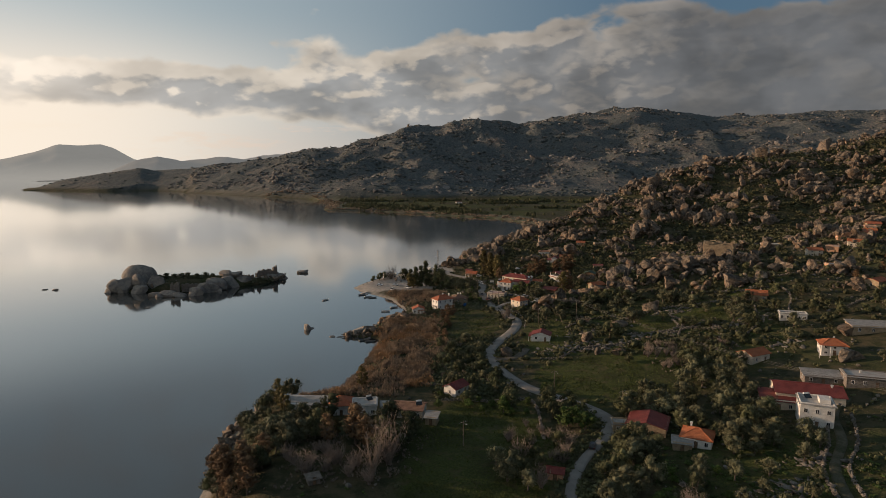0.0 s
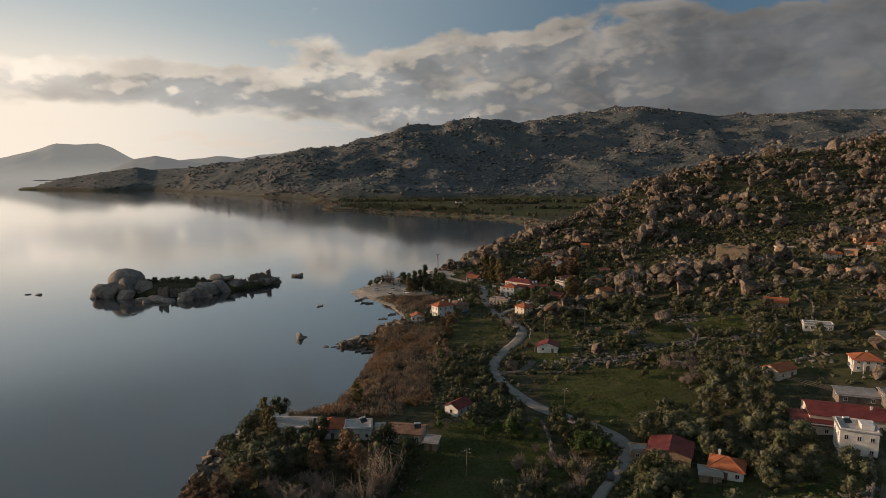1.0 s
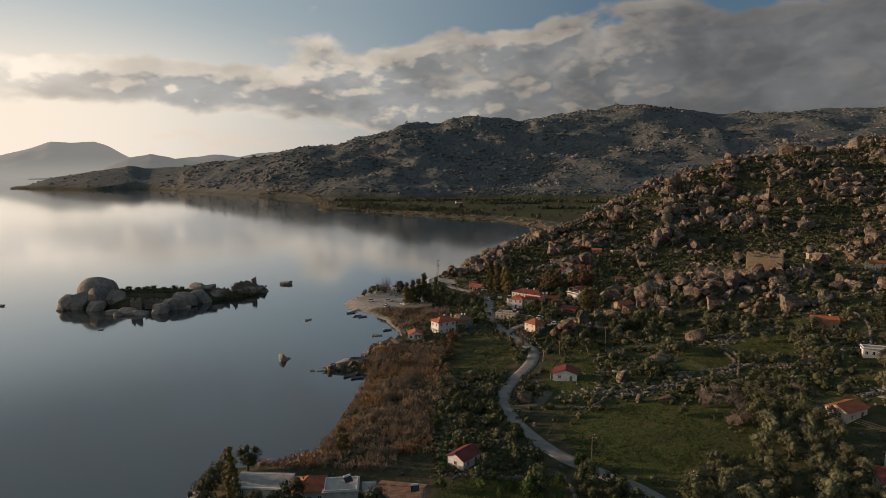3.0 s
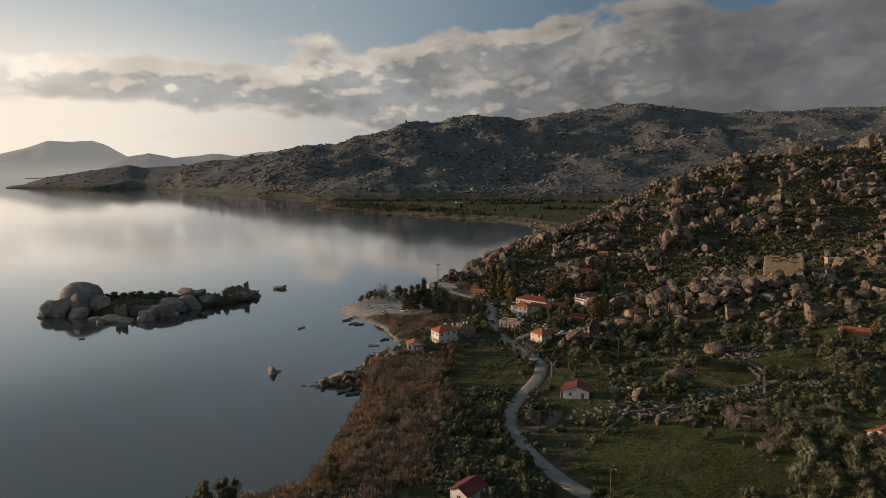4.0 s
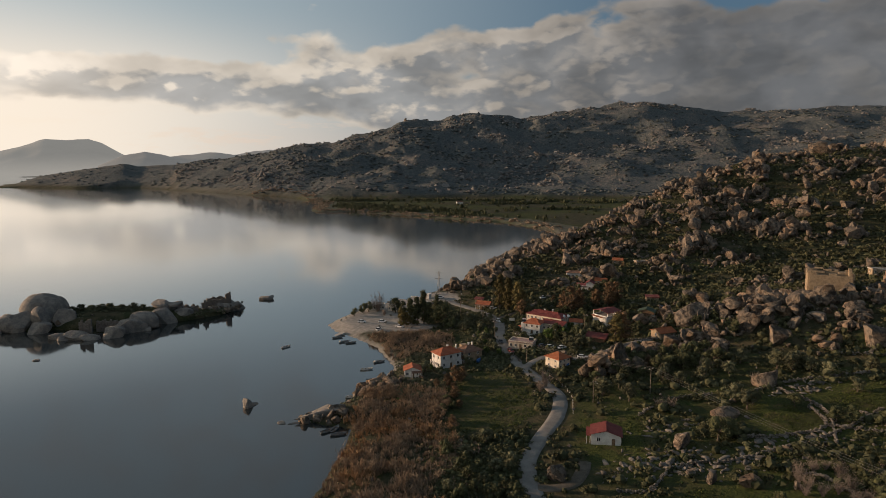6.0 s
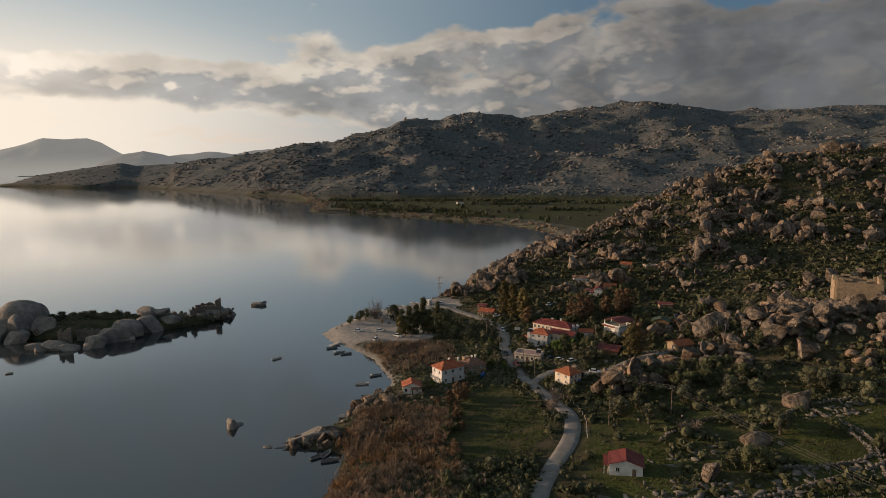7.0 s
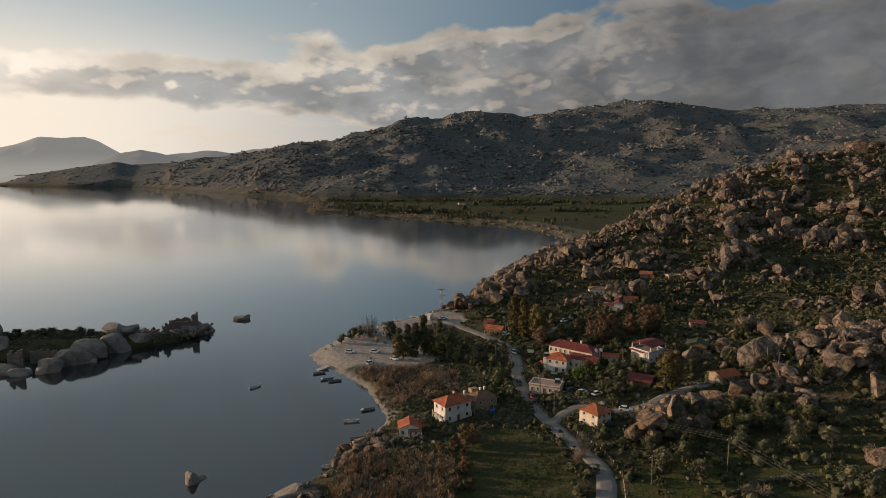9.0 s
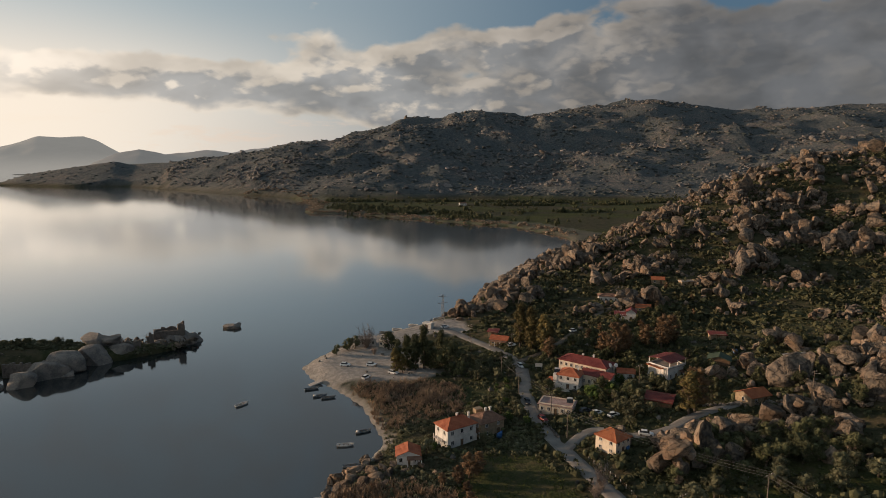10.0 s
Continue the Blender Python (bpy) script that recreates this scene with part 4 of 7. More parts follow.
# the loose rest of the rocks: tors and outcrops, each a heap that thins outwards
cx_, cy_ = rock_places(5200, 20, 560, 240, 790, r, 1.2)
heaps_x, heaps_y, heaps_s, heaps_up = [], [], [], []
for k in range(len(cx_)):
    n = int(r.integers(5, 20))
    reach = r.uniform(2.5, 7.5) * (1 + ramp(cy_[k], 420, 560) * 0.5)
    a, d = r.uniform(0, 6.283, n), np.abs(r.normal(0, 1, n))
    fade = np.exp(-0.5 * d * d)
    heaps_x.append(cx_[k] + np.cos(a) * d * reach * 1.3), heaps_y.append(cy_[k] + np.sin(a) * d * reach * 0.8)
    top = (0.9 + 2.7 * r.uniform(0, 1) ** 1.8) * (1 + 0.25 * ramp(cy_[k], 420, 560))
    heaps_s.append(top * (0.28 + 0.72 * fade) * r.uniform(0.5, 1.1, n)), heaps_up.append(top * fade * r.uniform(0.0, 1.5, n))
x1_, y1_, s1_, u1_ = (np.concatenate(v) for v in (heaps_x, heaps_y, heaps_s, heaps_up))
keep = road_clear(x1_, y1_, 0.8) & built_clear(x1_, y1_, 0.6) & (shore_distance(x1_, y1_) > -1.0)
for f in FIELDS[:5]:
    keep &= ~inside(x1_, y1_, f)
x1_, y1_, s1_, u1_ = x1_[keep], y1_[keep], s1_[keep], u1_[keep]
sc_ = np.stack([s1_ * r.uniform(0.6, 1.8, len(s1_)), s1_ * r.uniform(0.55, 1.1, len(s1_)), s1_ * r.uniform(0.5, 1.45, len(s1_))], 1)
pl_ = on_ground(x1_, y1_, sc_)
pl_[:, 2] += u1_
keep = s1_ > r.uniform(0.45, 1.1, len(s1_))
x1_, y1_, s1_, sc_, pl_ = x1_[keep], y1_[keep], s1_[keep], sc_[keep], pl_[keep]
close = (s1_ > 1.5) & (y1_ < 600) & (x1_ < 360)
tagged(scatter_mesh("hillside_rocks", MID_ROCKS, MID_F, pl_[close], sc_[close], r, "rock", True, 0.45), "heaped granite boulders and outcrops on the hillside", "rocks", kind="stuff")
tagged(scatter_mesh("hillside_stones", LOW_ROCKS, LOW_F, pl_[~close], sc_[~close], r, "rock", False, 0.45), "smaller granite blocks between the outcrops", "rocks", kind="stuff")
xs_, ys_ = r.uniform(-62, 330, 26000), r.uniform(110, 620, 26000)
keep = (r.uniform(0, 1, 26000) < 0.08 + 0.5 * ramp(wave_noise(xs_, ys_, 51, 22, 3), 0.0, 0.4) * ramp(xs_, 20, 90) + 0.9 * np.exp(-(((xs_ - 58) / 14) ** 2 + ((ys_ - 266) / 9) ** 2)) + 0.5 * np.exp(-(((xs_ - 120) / 26) ** 2 + ((ys_ - 262) / 8) ** 2))) & (shore_distance(xs_, ys_) > 0.5) & road_clear(xs_, ys_, 0.3) & built_clear(xs_, ys_)
for f in FIELDS[:5]:
    keep &= ~inside(xs_, ys_, f) | (r.uniform(0, 1, 26000) < 0.03)
xs_, ys_ = xs_[keep], ys_[keep]
ss_ = sizes(len(xs_), 0.2, 0.9, r, 2.0)
tagged(scatter_mesh("loose_stones", LOW_ROCKS, LOW_F, on_ground(xs_, ys_, ss_), ss_, r, "wall_stone", False), "small grey stones strewn over the slopes", "stones", kind="stuff")

# grey ledges that break through the meadow: low slabs lying along the slope
lr = np.random.default_rng(93)
lx, ly, ls = [], [], []
for cx, cy, rx, ry, count in ((58, 262, 12, 4, 70), (66, 268, 12, 3, 50), (74, 258, 12, 3, 44), (83, 262, 12, 3, 40), (70, 282, 12, 3, 30), (98, 268, 12, 3, 36), (120, 296, 12, 4, 60), (132, 266, 9, 4, 50), (100, 150, 7, 5, 60), (88, 140, 7, 4, 60), (78, 136, 6, 4, 40), (150, 268, 8, 4, 40), (140, 236, 7, 4, 50)):
    lx.append(lr.normal(cx, rx * 0.6, count)), ly.append(lr.normal(cy, ry * 0.6, count)), ls.append(0.3 + 0.9 * lr.uniform(0, 1, count) ** 2.2)
lx, ly, ls = np.concatenate(lx), np.concatenate(ly), np.concatenate(ls)
keep = road_clear(lx, ly, 0.6) & built_clear(lx, ly, 0.4)
lx, ly, ls = lx[keep], ly[keep], ls[keep]
sc_ = np.stack([ls * lr.uniform(1.0, 1.9, len(ls)), ls * lr.uniform(0.6, 1.0, len(ls)), ls * lr.uniform(0.3, 0.6, len(ls))], 1)
tagged(scatter_mesh("meadow_ledges", MID_ROCKS, MID_F, on_ground(lx, ly, sc_), sc_, lr, "wall_stone", True, 0.12), "low grey rock slabs breaking through the meadow", "rocks", kind="stuff")

# shore rocks
xs_, ys_ = r.uniform(-66, 70, 30000), r.uniform(120, 640, 30000)
sd_ = shore_distance(xs_, ys_)
rocky = np.maximum.reduce([np.exp(-(((xs_ + 60) / 8) ** 2 + ((ys_ - 190) / 42) ** 2)), np.exp(-(((xs_ + 33) / 9) ** 2 + ((ys_ - 310) / 7) ** 2)), np.exp(-(((xs_ + 21) / 9) ** 2 + ((ys_ - 338) / 10) ** 2)), ramp(ys_, 500, 530)])
keep = (np.abs(sd_ - 0.6) < 3.0) & (r.uniform(0, 1, 30000) < rocky * 0.55)
xs_, ys_ = xs_[keep], ys_[keep]
ss_ = sizes(len(xs_), 0.5, 1.9, r, 2.0)
pl_ = on_ground(xs_, ys_, ss_)
tagged(scatter_mesh("shore_rocks", MID_ROCKS, MID_F, pl_, ss_, r, "rock"), "pale granite rocks along the waterline", "rocks", kind="stuff")
for x, y, sx, sy, sz, turn in ((-31, 311.5, 4.6, 2.4, 2.0, 40), (-27, 308, 3.0, 2.4, 1.3, 10), (-20, 340, 3.4, 2.2, 1.8, 40), (-23, 337.5, 2.6, 1.5, 1.2, 30), (-13, 333, 2.4, 1.6, 1.6, 0), (-16, 345, 2.2, 1.8, 1.3, 80)):
    boulder(x, y, sx, sy, sz, turn, made, 0.3, 8, "pale flat granite rock on the shore", "rocks on the shore")
    made += 1
sr = np.random.default_rng(91)
for x, y, s in ((-19, 334, 2.6), (-16.5, 331, 2.2), (-14.5, 336.5, 2.4), (-12, 340, 2.0), (-10, 336.5, 2.3), (-20.5, 331, 1.7), (-8.5, 341.5, 1.8), (-1.5, 339.8, 1.6), (-11, 331, 1.7), (-13.5, 346, 1.7), (-6, 337, 1.6), (-17.5, 338.5, 1.9), (2.5, 336, 1.3), (-4, 333, 1.4)):
    boulder(x, y, s * sr.uniform(0.8, 1.2), s * sr.uniform(0.55, 0.85), s * sr.uniform(0.35, 0.55), sr.uniform(0, 180), made, 0.3, sr.normal(0, 8), "pale tan granite rock on the shore by the cottage", "rocks on the shore")
    made += 1
for x, y, sx, sy, sz, turn in ((64, 337, 2.8, 2.4, 3.0, 20), (68.5, 333, 3.3, 2.6, 3.7, 60), (73.5, 330, 3.6, 2.1, 4.2, -40), (78, 327.5, 3.0, 2.0, 3.4, -30), (68, 345, 2.8, 1.8, 1.7, 10), (83, 331, 2.6, 2.0, 2.6, 15)):
    boulder(x, y, sx, sy, sz, turn, made, 0.2, 10, "great ribbed granite boulder on the outcrop above the lane")
    made += 1


def pointed_slab(k, mat="smooth_rock"):
    """A block that runs out to a low point on one side."""
    v = BIG_ROCKS[k].copy()
    t = (v[:, 0] + 1) / 2
    v[:, 1] *= 0.35 + 0.65 * t
    v[:, 2] *= 0.30 + 0.70 * t
    return crisp(mesh_of("boulder", v, BIG_F[0], mat, True))


for x, y, z, sx, sy, sz, turn, k, label, group in ((-36.8, 309.6, 0.9, 9.0, 4.4, 3.0, 24, 2, "long pale pointed granite slab running into the lake", "rocks on the shore"), (-31.5, 313.6, 0.6, 5.0, 3.0, 2.2, 40, 5, "long pale pointed granite slab running into the lake", "rocks on the shore"),
        (-43.5, 305.8, 0.0, 2.6, 1.2, 0.7, 20, 7, "low pale rock beside the spit", "rocks on the shore")):
    ob = new("boulder", pointed_slab(k))
    ob.matrix_world = pose(x, y, z, 0, 0, turn) @ Matrix.Diagonal((sx, sy, sz, 1))
    tagged(ob, label, "boulder", group)
# rocks that stand in the lake
for x, y, sx, sy, sz, turn, label in ((-98.2, 493, 4.2, 2.4, 1.4, 10, "rounded grey rock rising out of the lake"), (-95.2, 493.6, 2.8, 1.9, 1.9, 50, "rounded grey rock rising out of the lake"), (-60.2, 322.5, 1.5, 1.0, 0.7, 40, "low foot of a grey rock in the lake"),         (-255, 433, 2.6, 1.6, 0.8, 0, "low dark rock in the lake"), (-263, 435, 2.0, 1.2, 0.6, 30, "low dark rock in the lake"), (-167, 375.5, 1.6, 1.0, 0.5, 20, "low dark rock in the lake"), (-47, 306, 1.6, 0.8, 0.6, 10, "low pale rock in the lake")):
    boulder(x, y, sx, sy, sz, turn, made, 0.18, 0, label, "rocks in the lake", z=-0.3, smooth=True)
    made += 1


boulder(-62.2, 321.5, 2.7, 1.9, 2.2, 130, 3, 0.3, 14, "tan rock rising out of the lake", "rocks in the lake", z=-0.1, smooth=True)

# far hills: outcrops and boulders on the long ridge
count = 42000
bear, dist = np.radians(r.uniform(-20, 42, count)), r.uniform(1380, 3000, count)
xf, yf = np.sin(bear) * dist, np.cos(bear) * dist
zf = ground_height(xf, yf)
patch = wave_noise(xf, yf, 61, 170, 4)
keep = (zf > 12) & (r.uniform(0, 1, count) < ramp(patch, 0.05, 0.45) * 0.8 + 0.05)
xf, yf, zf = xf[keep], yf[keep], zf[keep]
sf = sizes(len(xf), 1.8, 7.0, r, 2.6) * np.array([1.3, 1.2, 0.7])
tagged(scatter_mesh("far_hill_rocks", LOW_ROCKS, LOW_F, np.column_stack([xf, yf, zf + sf[:, 2] * 0.3]), sf, r, "hazed_rock", False), "granite outcrops scattered over the distant ridge", "rocks", kind="stuff")
boulder(-64, 2388, 6, 6, 8, 0, 4, 0.3, 0, "small rock pinnacle on the distant ridge", "boulders on the hillside")

# ---- the island ----
isl = np.random.default_rng(5)
island_rocks = (  # x, y, half sizes, turn, height of the middle, lean
    (-200, 438, 11.5, 10.0, 11.4, 10, 5.2, 8), (-194, 440, 6.5, 7.0, 10.4, 40, 4.8, -6), (-203.5, 426, 6.2, 5.6, 9.0, 20, 3.2, 10), (-194, 428, 6.0, 5.0, 7.4, 60, 4.6, 4), (-193, 420.5, 6.4, 4.4, 4.2, 5, 1.2, 0), (-185.5, 431, 5.6, 4.6, 6.0, 30, 4.8, -8),
    (-209.5, 424.5, 5.4, 4.6, 6.2, 0, 1.8, 10), (-213, 422, 3.4, 3.0, 2.6, 0, 0.6, 0), (-177, 410, 5.0, 3.0, 2.2, 10, 0.4, 0), (-168, 410, 6.6, 4.0, 2.6, 15, 0.6, 10), (-172.5, 408.5, 4.0, 2.8, 2.2, 40, 0.6, 12), (-161, 407.5, 4.8, 2.6, 2.2, 10, 0.5, 0),
    (-152, 411, 6.0, 4.0, 4.4, 12, 1.0, 0), (-147.5, 421.5, 7.6, 4.6, 6.0, 38, 1.8, 14), (-144, 428, 7.6, 4.8, 6.0, 34, 2.0, 12), (-141.5, 424, 3.6, 2.6, 2.2, 20, 0.5, 0), (-138.5, 439, 7.0, 5.2, 5.8, 20, 2.2, 0), (-142.5, 447, 5.6, 4.2, 2.8, 0, 7.4, 6), (-135, 448, 4.4, 3.6, 2.0, 20, 7.8, -6), (-138.5, 448, 7.5, 4.6, 4.4, 0, 4.6, 0),
    (-131, 444.5, 6.4, 3.8, 4.8, 26, 1.4, 0), (-124.5, 453, 5.4, 3.2, 2.8, 30, 0.9, 4), (-119, 459.5, 4.4, 2.8, 3.0, 35, 0.6, 6), (-113.5, 466, 8.6, 5.2, 5.4, 40, 0.8, 8), (-108.5, 470, 4.2, 3.2, 3.4, 30, 0.8, 0))
v_, f_ = ICO[4]
t_ = (v_[:, 0] + 1) / 2
wide = np.interp(t_, [0, 0.3, 0.45, 0.7, 1], [15, 19, 15, 9, 5])
tall = np.interp(t_, [0, 0.12, 0.25, 0.55, 0.8, 1], [2.8, 6.8, 7.0, 6.8, 5.0, 3.2])
ax_ = np.column_stack([-212 + t_ * 104, 432 + t_ * 30 + 6 * np.sin(t_ * 6.3)])
iv = np.column_stack([ax_[:, 0] - 0.3 * v_[:, 1] * wide, ax_[:, 1] + v_[:, 1] * wide - 6 * (1 - t_), np.maximum(v_[:, 2], -0.35) * tall])
iv[:, 2] += 1.1 * wave_noise(iv[:, 0], iv[:, 1], 71, 9, 4) * (v_[:, 2] > 0)
island_ob = new("island", mesh_of("island", iv, f_, "ground", True))
tagged(island_ob, "low rocky island with grass and scrub in the lake", "island")
for k, (x, y, sx, sy, sz, turn, mid, lean) in enumerate(island_rocks):
    rock = boulder(x, y, sx, sy, sz, turn, made, 0.5, lean, "smooth grey granite boulder on the island", "boulders on the island", z=mid, smooth=True)
    if k < 2:
        rock.data = dome_mesh
    made += 1
xi, yi = isl.uniform(-190, -106, 700), np.zeros(700)
ti = (xi + 212) / 104
yi = 428 + ti * 34 + isl.normal(0, 4.5, 700)
si = sizes(700, 0.3, 1.5, isl, 2.6)
tagged(scatter_mesh("island_rocks", MID_ROCKS, MID_F, np.column_stack([xi, yi, np.interp(ti, [0, 0.12, 0.5, 1], [2, 4.6, 4.4, 2.4]) + isl.uniform(-1.2, 0.5, 700)]), si, isl, "rock"), "broken rocks scattered over the island", "rocks", kind="stuff")



# ---- plants ----
def leaf_cloud(r, centres, radii, per, size, flat=0.85):
    """Many small leaf sprays on the shells of a few clumps: places and quads."""
    vs = []
    for c, rad in zip(centres, radii):
        d = r.normal(size=(per, 3))
        d /= np.linalg.norm(d, axis=1, keepdims=True)
        d[:, 2] *= flat
        p = c + d * rad * r.uniform(0.45, 1.2, (per, 1))
        n = d + r.normal(0, 0.55, (per, 3))
        n /= np.linalg.norm(n, axis=1, keepdims=True)
        u = np.cross(n, r.normal(size=(per, 3)))
        u /= np.linalg.norm(u, axis=1, keepdims=True)
        w = np.cross(n, u)
        s = size * r.uniform(0.6, 1.4, (per, 1))
        vs.append(np.stack([p - u * s - w * s * 0.6, p + u * s * 0.9 - w * s * 0.5, p + w * s], 1))
    v = np.concatenate(vs)
    return v.reshape(-1, 3), np.arange(v.shape[0] * 3).reshape(-1, 3)


def crown_mesh(name, r, clumps, spread, height, base, clump, per, leaf, mat, shape="round"):
    t = r.uniform(0, 1, clumps)
    a = r.uniform(0, 6.283, clumps)
    if shape == "round":
        rad = spread * np.sqrt(r.uniform(0, 1, clumps)) * np.sqrt(np.clip(1 - (2 * t - 0.9) ** 2 * 0.8, 0.1, 1))
    elif shape == "tall":
        rad = spread * np.sqrt(r.uniform(0, 1, clumps)) * np.interp(t, [0, 0.25, 0.7, 1], [0.6, 1, 0.8, 0.25])
    else:
        rad = spread * np.sqrt(r.uniform(0, 1, clumps)) * np.interp(t, [0, 0.15, 1], [0.7, 1, 0.08])
    c = np.column_stack([rad * np.cos(a), rad * np.sin(a), base + t * height])
    v, f = leaf_cloud(r, c, clump * r.uniform(0.7, 1.25, clumps), per, leaf)
    # a denser heart, so that the crown is not seen through everywhere
    hv, hf = ICO[1]
    c = c[: max(3, clumps // 2)] * np.array([0.8, 0.8, 1.0])
    hearts = (hv[None] * r.uniform(0.75, 1.25, (len(c), len(hv), 1)) * (clump * 0.78) + c[:, None, :]).reshape(-1, 3)
    hfaces = (hf[None] + (np.arange(len(c)) * len(hv))[:, None, None]).reshape(-1, 3)
    return mesh_of(name, np.vstack([v, hearts]), np.vstack([f, hfaces + len(v)]), mat)


def trunk_mesh(r, height, thick, limbs, reach, mat="bark"):
    bm = bmesh.new()
    bend = Vector((r.normal(0, 0.12), r.normal(0, 0.12), 1)) * height
    tube(bm, (0, 0, -0.4), bend * 0.55, thick, thick * 0.7, 6)
    tube(bm, bend * 0.54, bend, thick * 0.7, thick * 0.4, 5)
    for k in range(limbs):
        a = k * 6.283 / limbs + r.uniform(-0.4, 0.4)
        s = bend * r.uniform(0.5, 0.9)
        tube(bm, s, s + Vector((math.cos(a) * reach, math.sin(a) * reach, reach * r.uniform(0.6, 1.1))), thick * 0.4, thick * 0.15, 4)
    me = bpy.data.meshes.new("trunk")
    bm.to_mesh(me)
    bm.free()
    me.materials.append(M[mat])
    return me


def twig_mesh(r, stems, height, spread, mat="twig"):
    """A leafless shrub: forking stems and a haze of fine twigs."""
    segs = []
    for _ in range(stems):
        a, s = r.uniform(0, 6.283), np.array([r.normal(0, 0.15), r.normal(0, 0.15), 0])
        top = np.array([math.cos(a) * spread * r.uniform(0.2, 1), math.sin(a) * spread * r.uniform(0.2, 1), height * r.uniform(0.6, 1)])
        segs.append((s, top, 0.05))
        for _ in range(9):
            k = r.uniform(0.25, 1)
            b = s + (top - s) * k
            segs.append((b, b + r.normal(0, 1, 3) * spread * 0.22 + np.array([0, 0, height * 0.16]), 0.03))
    vs, fs = [], []
    for a, b, w in segs:
        d = b - a
        u = np.cross(d, [0.3, 0.5, 0.2])
        u = u / (np.linalg.norm(u) + 1e-9) * w
        q = np.cross(d, u)
        q = q / (np.linalg.norm(q) + 1e-9) * w
        i = len(vs)
        vs += [a + u, a - 0.5 * u + 0.87 * q, a - 0.5 * u - 0.87 * q, b]
        fs += [(i, i + 1, i + 3), (i + 1, i + 2, i + 3), (i + 2, i, i + 3)]
    return mesh_of("twigs", np.array(vs), np.array(fs), mat)


pr = np.random.default_rng(33)


def tree_kind(name, label, category, group, trunk, crown, x=0, y=0):
    root = thing(name, label, category, x, y, 0, 0, group)
    if trunk:
        piece("trunk", trunk, root)
    piece("crown", crown, root)
    return root


OLIVES = [tree_kind("olive_tree", "rounded grey-green olive tree on the slope", "tree", "olive trees", trunk_mesh(pr, 1.7, 0.26, 4, 1.3), crown_mesh("crown", pr, 26, 1.95, 2.3, 1.2, 0.66, 50, 0.112, "olive")) for _ in range(3)]
DARKS = [tree_kind("evergreen_oak", "dense dark evergreen tree", "tree", "evergreen trees", trunk_mesh(pr, 1.8, 0.24, 4, 1.2), crown_mesh("crown", pr, 26, 1.9, 2.7, 0.9, 0.70, 48, 0.12, "dark_leaf")) for _ in range(2)]
GREENS = [tree_kind("orchard_tree", "leafy green garden tree", "tree", "garden trees", trunk_mesh(pr, 1.5, 0.18, 4, 1.0), crown_mesh("crown", pr, 22, 1.6, 2.0, 0.9, 0.62, 50, 0.125, "green_leaf")) for _ in range(2)]
RUSTS = [tree_kind("autumn_tree", "tall tree with rusty autumn leaves", "tree", "autumn trees", trunk_mesh(pr, 5.5, 0.28, 5, 1.8), crown_mesh("crown", pr, 44, 2.3, 7.5, 2.0, 0.85, 52, 0.15, "rust_leaf", "tall")) for _ in range(2)]
GOLDS = [tree_kind("poplar_tree", "tall tree with yellowing leaves", "tree", "autumn trees", trunk_mesh(pr, 5.5, 0.28, 5, 1.6), crown_mesh("crown", pr, 44, 2.1, 8.5, 1.6, 0.82, 52, 0.15, "gold_leaf", "tall")) for _ in range(2)]
PINES = [tree_kind("cypress_tree", "tall dark conifer beside the car park", "tree", "conifers by the car park", trunk_mesh(pr, 5.0, 0.3, 4, 1.2), crown_mesh("crown", pr, 46, 2.4, 9.0, 0.8, 0.9, 40, 0.21, "dark_leaf", "cone")) for _ in range(2)]
BARES = [tree_kind("bare_shrub", "leafless pinkish-grey twiggy shrub", "shrub", "bare shrubs", None, twig_mesh(pr, 34, 3.2, 2.4)) for _ in range(2)]
for o in BARES:
    o.children[0].name = "crown"
SOURCES = {"olive": OLIVES, "dark": DARKS, "green": GREENS, "rust": RUSTS, "gold": GOLDS, "pine": PINES, "bare": BARES}
placed = {k: 0 for k in SOURCES}


def plant(kind, x, y, size=1.0, tall=1.0, label=""):
    src = SOURCES[kind]
    size *= 1.25 if kind in ("olive", "dark") else 1.0
    k = placed[kind]
    placed[kind] += 1
    m = pose(x, y, max(land(x, y), 0.1) - 0.05, 0, 0, pr.uniform(0, 360)) @ Matrix.Diagonal((size, size * pr.uniform(0.9, 1.12), size * tall, 1))
    if k < len(src):
        ob = src[k]
        ob.matrix_basis = m
    else:
        ob = copy_thing(src[k % len(src)], Matrix.Identity(4))
        ob.matrix_basis = m
    if label:
        ob["label"] = label
    return ob


def grove(kind, count, corners, lo, hi, gap, tall=(0.9, 1.15), seed=0):
    """Plants at random in a stretch of the plan, none closer than gap."""
    q = np.random.default_rng(seed)
    c = np.array(corners, float)
    got = []
    for _ in range(count * 30):
        x, y = q.uniform(c[:, 0].min(), c[:, 0].max()), q.uniform(c[:, 1].min(), c[:, 1].max())
        if len(got) >= count:
            break
        ax, ay = np.array([x]), np.array([y])
        if not inside(ax, ay, corners)[0] or any((x - a) ** 2 + (y - b) ** 2 < gap**2 for a, b in got):
            continue
        if not road_clear(ax, ay, 1.4)[0] or not built_clear(ax, ay, 1.2)[0] or not built_clear(ax, ay + 4.0, 0.6)[0] or shore_distance(ax, ay)[0] < 1.5:
            continue
        got.append((x, y))
        plant(kind, x, y, q.uniform(lo, hi), q.uniform(*tall))


